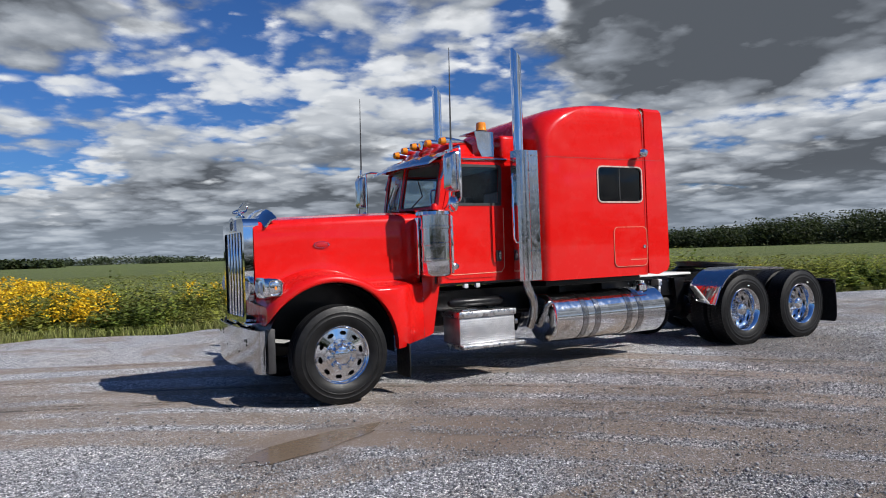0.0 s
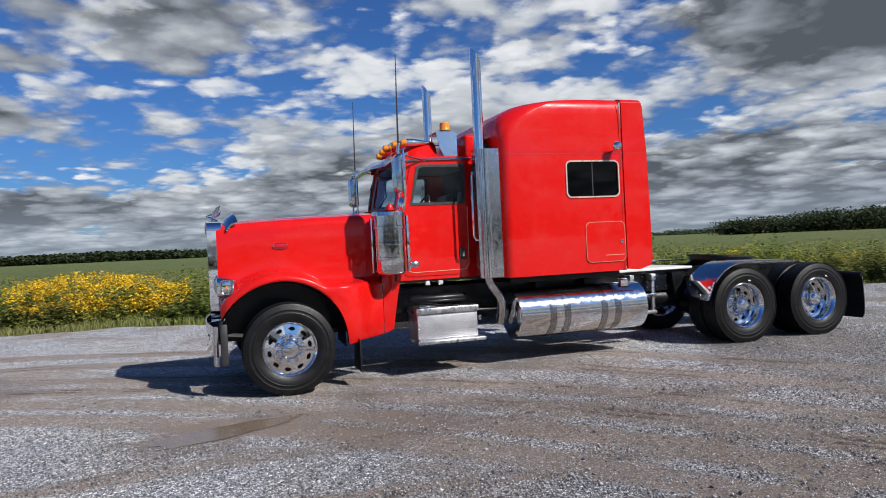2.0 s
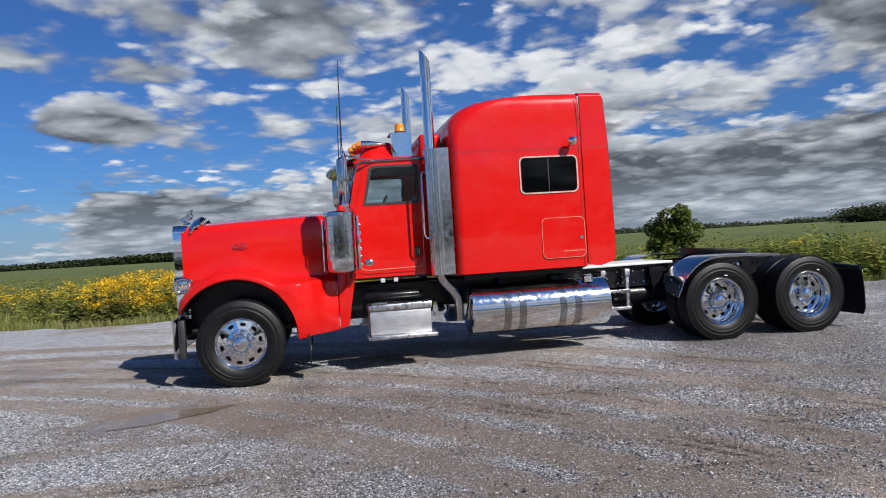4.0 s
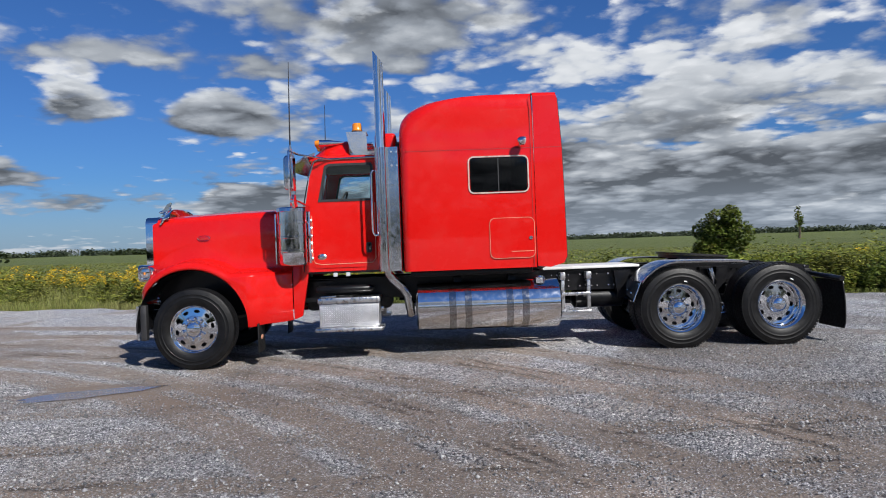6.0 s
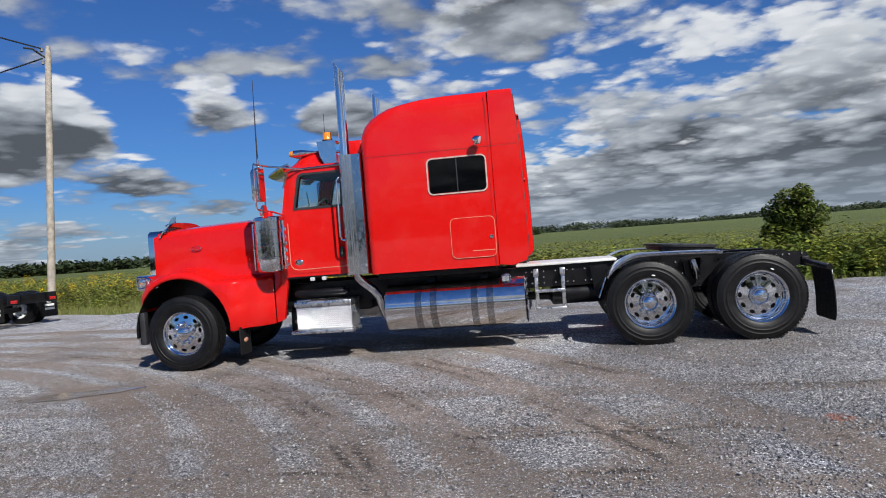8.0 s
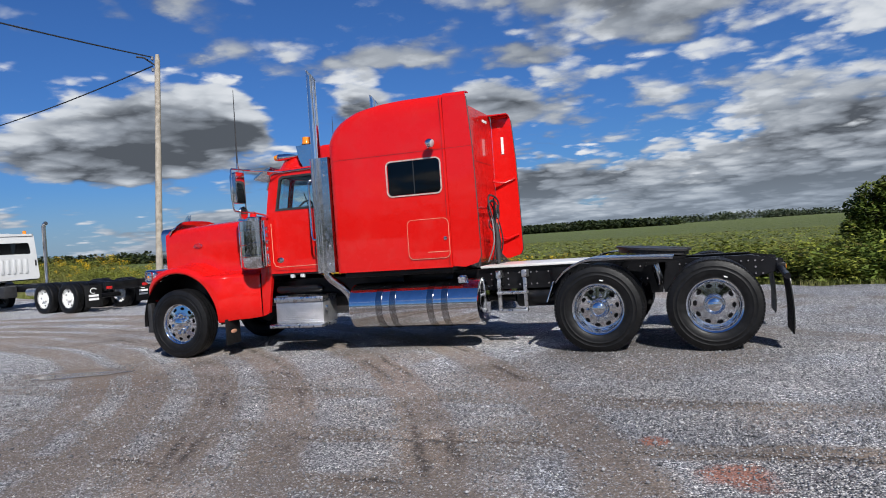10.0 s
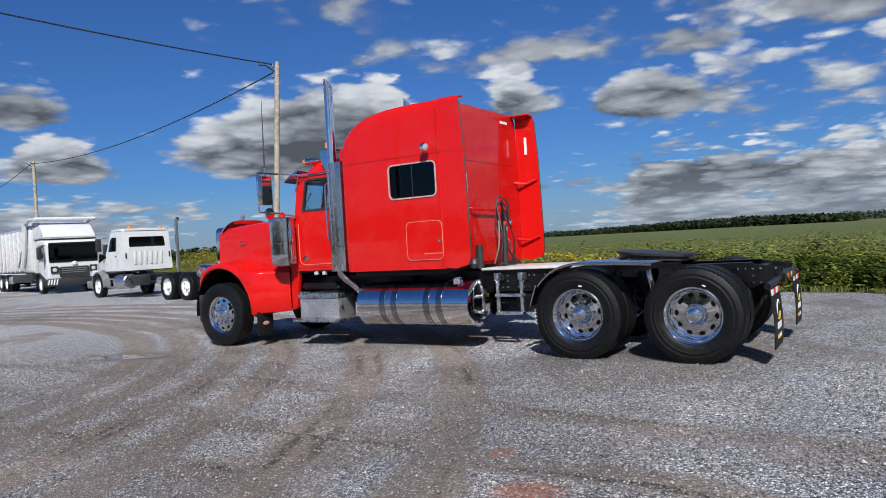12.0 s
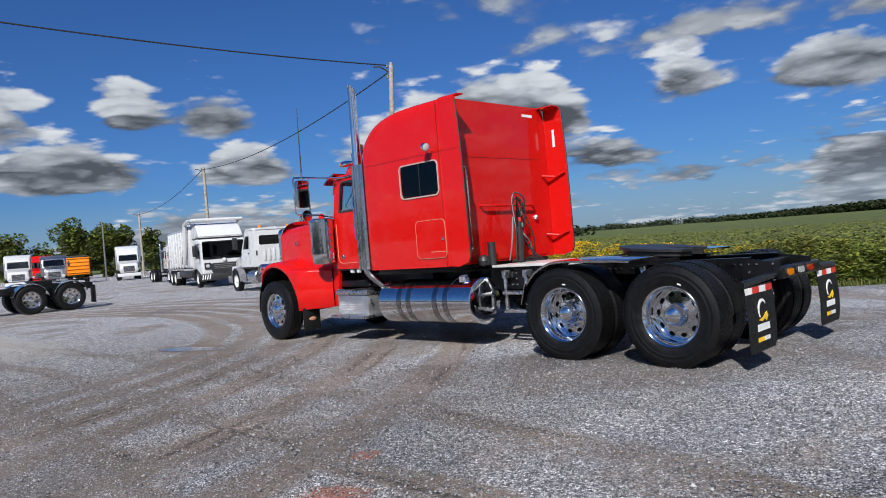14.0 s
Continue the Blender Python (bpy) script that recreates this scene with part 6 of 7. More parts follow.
        part("lamp_glass", revolve(BM(), [(0.045, 0.05), (0.052, 0.03), (0.054, 0.0)], 20, "X"), M["clear_lens"], wl)
        part("lamp_stem", tube(BM(), [(-0.01, 0, -0.05), (-0.03, -sg * 0.05, -0.07), (-0.03, -sg * 0.14, -0.07)], 0.016, 8), M["chrome"], wl)
    # rear wall fittings
    bx = 4.45
    part("rear_panel", prism(BM(), rrect(-1.02, 0.98, 1.15, 3.32, 0.05), [], "x", bx + 0.002, bx + 0.014), M["red"], s, "plain red rear panel")
    part("rear_seam", box(BM(), bx + 0.012, bx + 0.018, -0.98, 0.93, 2.60, 2.607), M["seam"], s)
    part("grab_bar", tube(BM(), [(bx, -0.50, 1.92), (bx + 0.07, -0.50, 1.92), (bx + 0.08, -0.46, 1.915), (bx + 0.08, 0.62, 1.90), (bx + 0.07, 0.66, 1.90), (bx, 0.66, 1.90)], 0.016, 8), M["red"], truck, "red-painted horizontal grab bar")
    part("grab_bar", tube(BM(), [(bx + 0.26, -1.14, 2.42), (bx + 0.30, -1.05, 2.42), (bx + 0.31, -1.04, 2.36), (bx + 0.31, -1.03, 1.35), (bx + 0.30, -1.04, 1.30), (bx + 0.24, -1.14, 1.30)], 0.014, 8), M["chrome"], truck, "chrome upright grab bar")
    for y0, y1, z0, z1 in ((-0.98, -0.90, 3.25, 3.29), (0.60, 0.84, 3.24, 3.28)):
        part("reflector", box(BM(), bx + 0.012, bx + 0.018, y0, y1, z0, z1), M["white_print"], s)
    part("reflector", box(BM(), 4.60, 4.64, 1.132, 1.139, 2.78, 3.05), M["white_print"], s)
    # service lines on a post with a loop
    pst = part("hose_post", tube(BM(), [(bx + 0.28, 0.0, ZF + 0.03), (bx + 0.28, 0.0, 1.78), (bx + 0.29, -0.02, 2.03)], [0.03, 0.025, 0.008], 10), M["black"], truck, "black post carrying coiled service hoses")
    def hose(pts, mat, r=0.013):
        """A hose through points across and up, bowing out from the wall."""
        p = [Vector((bx + 0.25 + 0.07 * math.sin(2.1 * k + pts[0][0] * 9), q, h)) for k, (q, h) in enumerate(pts)]
        p = [p[0]] + p + [p[-1]]
        line = []
        for i in range(1, len(p) - 2):
            for k in range(8):
                t = k / 8
                line.append(0.5 * (2 * p[i] + (p[i + 1] - p[i - 1]) * t + (2 * p[i - 1] - 5 * p[i] + 4 * p[i + 1] - p[i + 2]) * t * t + (3 * p[i] - p[i - 1] - 3 * p[i + 1] + p[i + 2]) * t ** 3))
        line.append(p[-1])
        part("service_hose", tube(BM(), line, r, 7), mat, pst)
    hose([(-0.05, 1.08), (-0.12, 1.5), (-0.03, 1.95), (0.05, 2.08), (0.12, 1.95), (0.13, 1.6), (0.25, 1.3), (0.42, 1.10)], M["hose"])
    hose([(0.0, 1.08), (-0.05, 1.4), (-0.01, 1.88), (0.06, 2.0), (0.13, 1.8), (0.20, 1.45), (0.37, 1.15), (0.30, 1.09), (0.1, 1.09)], M["hose"])
    hose([(-0.14, 1.12), (-0.20, 1.4), (-0.10, 1.72), (0.02, 1.62), (0.10, 1.45), (0.25, 1.34), (0.40, 1.12)], M["grey_trim"], 0.011)
    hose([(-0.10, 1.09), (-0.17, 1.13), (0.05, 1.09), (0.30, 1.13), (0.46, 1.09)], M["hose"])
    hose([(0.03, 1.70), (0.08, 1.92), (0.15, 1.98), (0.18, 1.75), (0.30, 1.40), (0.44, 1.12)], M["hose"], 0.011)
    for q, h, mt in ((-0.01, 1.66, "red_print"), (0.03, 1.58, "grey_trim"), (0.0, 1.45, "steel"), (0.03, 1.74, "steel")):
        part("hose_coupling", tube(BM(), [(bx + 0.31, q, h), (bx + 0.31, q, h + 0.06)], 0.022, 8), M[mt], pst)
    part("hose_conduit", tube(BM(), [(bx + 0.30, -0.03, ZF + 0.06), (bx + 0.31, -0.02, 1.4), (bx + 0.30, -0.01, 1.72)], [0.04, 0.045, 0.02], 8), M["hose"], pst)
    part("glad_hand", revolve(BM(), [(0, 0.04), (0.02, 0.05), (0.05, 0.03), (0.06, 0.0)], 14, "X", (bx + 0.012, 0.72, 1.72)), M["chrome"], truck)
    part("vent_pipe", tube(BM(), [(bx + 0.10, -0.42, 1.06), (bx + 0.10, -0.42, 1.40)], 0.055, 12), M["plastic"], truck)
    part("vent_ball", revolve(BM(), [(1.06, 0.0), (1.09, 0.07), (1.15, 0.085), (1.21, 0.06), (1.24, 0.0)], 14, "Z", (bx + 0.12, -0.62, 0)), M["plastic"], truck)
    # bay bulkhead between cab and sleeper
    part("bellows", box(BM(), 2.58, 2.76, -0.76, 0.76, 1.15, 2.86, 0.03), M["dark"], truck)
    part("sleeper_floor", box(BM(), 2.80, 4.40, -1.05, 1.05, 1.04, 1.112, 0.01), M["black"], truck)


build_sleeper()


def exhaust(s):
    y, x = s * 1.03, 2.465
    r = 0.066
    bm = BM()
    rings = []
    zs = [1.15, 2.0, 2.75, 3.3, 3.84]
    for z in zs:
        rings.append([(x + r * math.cos(q), y + r * math.sin(q), z) for q in [math.tau * k / 28 for k in range(28)]])
    rings.append([(x + r * math.cos(q), y + r * math.sin(q), 3.93 - 0.085 * math.cos(q)) for q in [math.tau * k / 28 for k in range(28)]])
    ri = r - 0.004
    rings.append([(x + ri * math.cos(q), y + ri * math.sin(q), 3.93 - 0.085 * math.cos(q)) for q in [math.tau * k / 28 for k in range(28)]])
    rings.append([(x + ri * math.cos(q), y + ri * math.sin(q), 3.2) for q in [math.tau * k / 28 for k in range(28)]])
    loft(bm, rings)
    p = part("exhaust_pipe", bm, M["chrome"], truck, "tall chrome exhaust stack cut at a slant")
    # heat shield: wide folded steel cover behind the pipe and a ribbed half-round in front
    bm = BM()
    sec = [(2.385, s * 0.96), (2.385, s * 1.08), (2.41, s * 1.11), (2.53, s * 1.115), (2.56, s * 1.10), (2.685, s * 1.12), (2.695, s * 1.10), (2.695, s * 0.96)]
    rings = [[(a, b, z) for a, b in sec] for z in (1.13, 1.6, 2.2, 2.745)]
    loft(bm, rings)
    h = part("heat_shield", bm, M["steel"], p, "stainless heat shield")
    part("shield_rib", tube(BM(), [(2.44, s * 1.11, 1.14), (2.44, s * 1.11, 2.74)], 0.022, 10), M["steel"], p)
    part("shield_rib", tube(BM(), [(2.505, s * 1.112, 1.14), (2.505, s * 1.112, 2.74)], 0.022, 10), M["steel"], p)
    bm = BM()
    for z in (1.25, 1.5, 1.75, 2.0, 2.25, 2.5, 2.68):
        for xx in (2.60, 2.67):
            tube(bm, [(xx, s * 1.09, z), (xx, s * 1.128, z)], 0.012, 6)
    tagged(part("shield_bolts", bm, M["chrome"], p), kind="stuff")
    # elbow down to the muffler
    part("exhaust_elbow", tube(BM(), [(2.50, s * 1.03, 1.16), (2.51, s * 1.03, 1.09), (2.56, s * 1.0, 1.02), (2.68, s * 0.92, 0.90), (2.74, s * 0.86, 0.80), (2.76, s * 0.80, 0.66), (2.78, s * 0.70, 0.52)], 0.058, 14), M["steel"], p, "bent steel exhaust pipe")
    return p


exhaust(-1)
exhaust(1)


def air_cleaner(s):
    x, y = 1.27, s * 0.955
    r = 0.196
    bm = BM()
    prof = [(1.245, 0.0), (1.245, r * 0.82), (1.26, r * 0.93), (1.285, r), (1.42, r), (1.425, r + 0.006), (1.45, r + 0.006), (1.455, r), (1.60, r), (1.605, r + 0.006), (1.63, r + 0.006), (1.635, r), (1.79, r), (1.795, r + 0.014), (1.825, r + 0.014), (1.83, r + 0.006), (1.95, r + 0.006), (1.955, r + 0.014), (1.995, r + 0.010), (2.01, r * 0.92), (2.02, r * 0.5), (2.02, 0.0)]
    revolve(bm, prof, 48, "Z", (x, y, 0))
    c = part("air_cleaner", bm, M["canister"], truck, "chrome canister air cleaner")
    part("intake_pipe", tube(BM(), [(x, y, 1.90), (x - 0.02, y - s * 0.10, 1.90), (x - 0.05, s * 0.66, 1.88)], 0.08, 14), M["red"], c)
    # light bar with small lamps at its rear side
    b = part("lamp_bar", box(BM(), x + 0.205, x + 0.235, min(y - 0.05, y + 0.05), max(y - 0.05, y + 0.05), 1.27, 1.95, 0.008), M["chrome"], c)
    for k in range(6):
        z = 1.33 + 0.10 * k
        part("bar_lamp", revolve(BM(), [(x + 0.232, 0.032), (x + 0.252, 0.026), (x + 0.260, 0.0)], 14, "X", (0, y, z)), M["steel"], b)
    part("lamp_bar", box(BM(), x - 0.235, x - 0.215, min(y - 0.04, y + 0.04), max(y - 0.04, y + 0.04), 1.27, 1.93, 0.006), M["chrome"], c)
    part("rain_cap", revolve(BM(), [(2.015, 0.05), (2.05, 0.05), (2.09, 0.03), (2.10, 0.0)], 16, "Z", (x + 0.02, y, 0)), M["red"], c, "small red cap")
    for z in (1.35, 1.80):
        part("cleaner_mount", box(BM(), x - 0.04, x + 0.04, min(s * 0.70, s * 0.85), max(s * 0.70, s * 0.85), z - 0.02, z + 0.02), M["steel"], c)
    return c


air_cleaner(-1)
air_cleaner(1)


def mirror(s):
    x, y = 1.365, s * 1.335
    bm = BM()
    outl = rrect(y - 0.105, y + 0.105, 2.20, 2.645, 0.03, 4)
    rings = [[(x + dx, y + (a - y) * k, 2.41 + (b - 2.41) * k) for a, b in outl] for dx, k in ((-0.105, 0.70), (-0.098, 0.86), (-0.075, 0.96), (-0.04, 1.0), (0.012, 1.0))]
    loft(bm, rings)
    h = part("mirror", bm, M["steel"], truck, "tall chrome west-coast mirror")
    part("mirror_glass", prism(BM(), rrect(y - 0.092, y + 0.092, 2.213, 2.632, 0.025, 4), [], "x", x + 0.012, x + 0.016), M["chrome"], h, "mirror glass")
    part("mirror_bow", tube(BM(), [(x + 0.42, s * 0.81, 2.64), (x + 0.02, s * 1.10, 2.69), (x - 0.02, y + s * 0.14, 2.69), (x - 0.02, y + s * 0.155, 2.66), (x - 0.02, y + s * 0.155, 2.13), (x - 0.02, y + s * 0.13, 2.09), (x, y, 2.08), (x + 0.03, s * 1.10, 2.07), (x + 0.10, s * 0.84, 2.02)], 0.013, 8), M["chrome"], h)
    part("mirror_arm", tube(BM(), [(x - 0.01, y - s * 0.12, 2.69), (x - 0.01, y - s * 0.12, 2.08)], 0.012, 8), M["chrome"], h)
    part("convex_mirror", revolve(BM(), [(-0.06, 0.0), (-0.05, 0.06), (-0.02, 0.092), (0.0, 0.095), (0.008, 0.09), (0.012, 0.0)], 28, "X", (x, y - s * 0.05, 2.065)), M["chrome"], h, "round chrome spot mirror")
    ax, ay = (x - 0.03, y - s * 0.02) if s < 0 else (x + 0.03, y + 0.15)
    an = part("antenna", tube(BM(), [(ax, ay, 2.69), (ax + 0.01, ay, 3.30), (ax + 0.02, ay, 3.83)], [0.012, 0.008, 0.004], 6), M["plastic"], truck, "long black whip antenna")
    part("antenna_base", revolve(BM(), [(2.66, 0.02), (2.72, 0.022), (2.78, 0.012)], 12, "Z", (ax, ay, 0)), M["chrome"], an)
    return h


mirror(-1)
mirror(1)


# ------------------------------------------------------------------ other vehicles on the lot
def simple_wheel(parent, R, w, rim_mat, dish=0.05):
    bm = revolve(BM(), tyre_profile(R, w, R * 0.58), 40)
    t = part("wheel", bm, M["rubber"], parent)
    rr = R * 0.58
    bm = BM()
    revolve(bm, [(0.05, rr - 0.01), (-w * 0.34, rr - 0.015), (-w * 0.42, rr + 0.01), (-w * 0.36, rr + 0.012)], 40)
    rim_disc(bm, 0.10, rr - 0.012, -w * 0.36 + dish + 0.01, -w * 0.36 + dish, rr * 0.74, rr * 0.09, 8)
    part("rim", bm, rim_mat, t)
    part("hub_cover", revolve(BM(), [(-w * 0.36 + dish, 0.11), (-w * 0.36 + dish - 0.06, 0.085), (-w * 0.36 + dish - 0.09, 0.0)], 20), rim_mat, t)
    part("brake_drum", revolve(BM(), [(-w * 0.36 + dish + 0.06, rr - 0.02), (-w * 0.36 + dish + 0.06, 0.0)], 20), M["dark"], t)
    return t


def running_gear(parent, axles, R, rim_mat):
    """Wheels of a lorry: single at the front, twin behind."""
    f = None
    for i, x in enumerate(axles):
        for y in ((-1.02, 1.02) if i == 0 else (-1.08, -0.77, 0.77, 1.08)):
            a = 0 if y in (-1.02, -1.08, 0.77) else 180
            if f is None:
                f = simple_wheel(parent, R, 0.26, rim_mat)
                f.matrix_local = pose(x, y, R - 0.005, 0, 0, a)
            else:
                again(f, parent, pose(x, y, R - 0.005, 0, 25 * i + 40 * y, a))
    for x in axles:
        part("axle", tube(BM(), [(x, -0.8, R - 0.03), (x, 0.8, R - 0.03)], 0.08, 8), M["black"], parent)


def rails(parent, x0, x1, z=0.98):
    for y in (-0.42, 0.42):
        part("frame_rail", box(BM(), x0, x1, y - 0.04, y + 0.04, z - 0.26, z, 0.008), M["black"], parent)
    for x in (x0 + 0.4, (x0 + x1) / 2, x1 - 0.06):
        part("cross_member", box(BM(), x - 0.05, x + 0.05, -0.40, 0.40, z - 0.22, z - 0.03), M["black"], parent)


def cab_chassis(name, label, at, group):
    """White conventional day cab on a bare chassis."""
    t = thing(name, label, "truck", group, at=at)
    running_gear(t, (0, 6.3, 7.65), 0.52, M["white_print"])
    rails(t, -0.6, 9.0)
    # hood
    bm = BM()
    rings = []
    for x, w, z0, z1 in ((-1.02, 0.62, 0.75, 1.25), (-0.95, 0.75, 0.70, 1.38), (-0.6, 0.88, 0.95, 1.52), (0.1, 0.96, 1.10, 1.66), (0.72, 1.0, 1.05, 1.78)):
        rings.append([(x, y, z) for y, z in rrect(-w, w, z0, z1, 0.16, 4)])
    loft(bm, rings)
    part("hood", bm, M["white"], t)
    for s in (-1, 1):
        bm = BM()
        rr = []
        for k in range(13):
            a = radians(190 - 195 * k / 12)
            x, z = 0.62 * math.cos(a), 0.55 + 0.58 * math.sin(a)
            rr.append([(x, s * 0.85, z + 0.02), (x, s * 1.15, z), (x * 0.93, s * 1.15, z - 0.04), (x * 0.93, s * 0.85, z - 0.02)])
        loft(bm, rr)
        part("fender", bm, M["grey_trim"], t)
        part("headlight", box(BM(), -1.0, -0.8, min(s * 0.70, s * 0.98), max(s * 0.70, s * 0.98), 0.95, 1.2, 0.05), M["clear_lens"], t)
    part("bumper", box(BM(), -1.12, -0.95, -1.15, 1.15, 0.42, 0.75, 0.05), M["grey_trim"], t)
    # cab shell: rear wall with a window, side walls with door windows
    def bend(bm):
        for v in bm.verts:
            k = sstep(1.9, 2.9, v.co.z)
            v.co.x = lerp(v.co.x, 1.75 + (v.co.x - 1.75) * 0.86, k)
            v.co.y *= 1 - 0.07 * k
        return bm
    rw = part("cab_rear", bend(prism(BM(), rrect(-1.04, 1.04, 1.14, 2.82, 0.10), [rrect(-0.78, 0.78, 2.10, 2.52, 0.07)], "x", 2.42, 2.36)), M["white"], t)
    part("rear_window", bend(prism(BM(), rrect(-0.78, 0.78, 2.10, 2.52, 0.07), [], "x", 2.40, 2.385)), M["tint"], rw)
    for k in range(6):
        y = -0.66 + 0.22 * k + (0.22 * 0.5) - 0.0
        part("pressed_rib", box(BM(), 2.42, 2.445, y - 0.055, y + 0.055, 1.38, 1.92, 0.02), M["white"], rw)
    for s in (-1, 1):
        part("rear_grille", box(BM(), 2.42, 2.432, s * 0.92 - 0.03, s * 0.92 + 0.03, 1.64, 1.86, 0.008), M["plastic"], rw)
        win = [(0.98, 1.95), (1.75, 1.95), (1.75, 2.52), (1.28, 2.55), (1.10, 2.42)]
        sd = part("cab_side", bend(prism(BM(), [(0.72, 1.14), (2.40, 1.14), (2.40, 2.80), (1.15, 2.80), (0.78, 1.85)], [win], "y", s * 1.04, s * 0.99)), M["white"], t)
        part("door_window", bend(prism(BM(), win, [], "y", s * 1.02, s * 1.01)), M["tint"], sd)
        part("door_handle", box(BM(), 1.68, 1.80, min(s * 1.04, s * 1.06), max(s * 1.04, s * 1.06), 1.72, 1.78, 0.01), M["plastic"], sd)
        part("door_seam", box(BM(), 1.86, 1.875, min(s * 1.04, s * 1.044), max(s * 1.04, s * 1.044), 1.2, 2.6), M["grey_trim"], sd)
        mr = part("mirror", box(BM(), 0.72, 0.84, min(s * 1.22, s * 1.44), max(s * 1.22, s * 1.44), 1.98, 2.52, 0.03), M["plastic"], t)
        part("mirror_arm", tube(BM(), [(0.8, s * 1.3, 2.5), (0.95, s * 1.02, 2.55)], 0.015, 6), M["plastic"], mr)
    part("cab_roof", bend(prism(BM(), rrect(1.10, 2.46, -1.06, 1.06, 0.15), [], "z", 2.78, 2.86)), M["white"], t)
    part("windscreen", bend(prism(BM(), [(-0.95, 1.85), (0.95, 1.85), (0.88, 2.76), (-0.88, 2.76)], [], "x", 0.80, 0.82)), M["tint"], t)
    part("cab_floor", box(BM(), 0.75, 2.38, -1.0, 1.0, 1.10, 1.16, 0.01), M["dark"], t)
    for y in (-0.62, 0.70):
        part("beacon", revolve(BM(), [(2.86, 0.07), (2.90, 0.07), (2.98, 0.06), (3.0, 0.0)], 14, "Z", (2.2, y, 0)), M["amber"], t)
    part("roof_lamp", box(BM(), 2.0, 2.1, -0.2, 0.2, 2.86, 2.90, 0.01), M["clear_lens"], t)
    part("exhaust_stack", tube(BM(), [(2.72, 1.10, 0.9), (2.72, 1.14, 1.1), (2.72, 1.14, 3.1), (2.80, 1.14, 3.2), (2.9, 1.14, 3.22)], 0.075, 14), M["steel"], t, "bare steel exhaust stack")
    part("fuel_tank", revolve(BM(), [(1.55, 0.0), (1.55, 0.27), (1.58, 0.30), (2.55, 0.30), (2.58, 0.27), (2.58, 0.0)], 28, "X", (0, -0.85, 0.70)), M["alu_dull"], t)
    part("cab_step", box(BM(), 0.85, 1.5, -1.12, -0.80, 0.45, 0.52, 0.01), M["alu_dull"], t)
    part("cab_step", box(BM(), 0.85, 1.5, -1.10, -0.80, 0.78, 0.84, 0.01), M["alu_dull"], t)
    part("battery_box", box(BM(), 2.9, 3.6, -0.95, -0.5, 0.55, 0.95, 0.03), M["plastic"], t)
    part("air_tank", tube(BM(), [(4.4, -0.55, 0.72), (5.3, -0.55, 0.72)], 0.13, 14), M["alu_dull"], t)
    for s in (-1, 1):
        f = part("mud_flap", box(BM(), 8.55, 8.57, min(s * 1.20, s * 0.62), max(s * 1.20, s * 0.62), 0.22, 0.90, 0.004), M["flap"], t)
        part("print_bar", box(BM(), 8.571, 8.576, min(s * 1.08, s * 0.74), max(s * 1.08, s * 0.74), 0.42, 0.49), M["white_print"], f)
        part("print_bar", box(BM(), 8.571, 8.576, min(s * 1.08, s * 0.74), max(s * 1.08, s * 0.74), 0.53, 0.60), M["white_print"], f)
        part("print_ring", tube(BM(), [(8.573, s * 0.91 + 0.11 * math.cos(q), 0.72 + 0.08 * math.sin(q)) for q in [0.5 + 4.6 * k / 14 for k in range(15)]], 0.014, 5), M["white_print"], f)
        part("tail_lamp", box(BM(), 8.98, 9.03, min(s * 0.55, s * 0.75), max(s * 0.55, s * 0.75), 0.74, 0.84, 0.02), M["red_lens"], t)
    part("rear_beam", box(BM(), 8.93, 9.0, -0.80, 0.80, 0.70, 0.98, 0.01), M["black"], t)
    return t


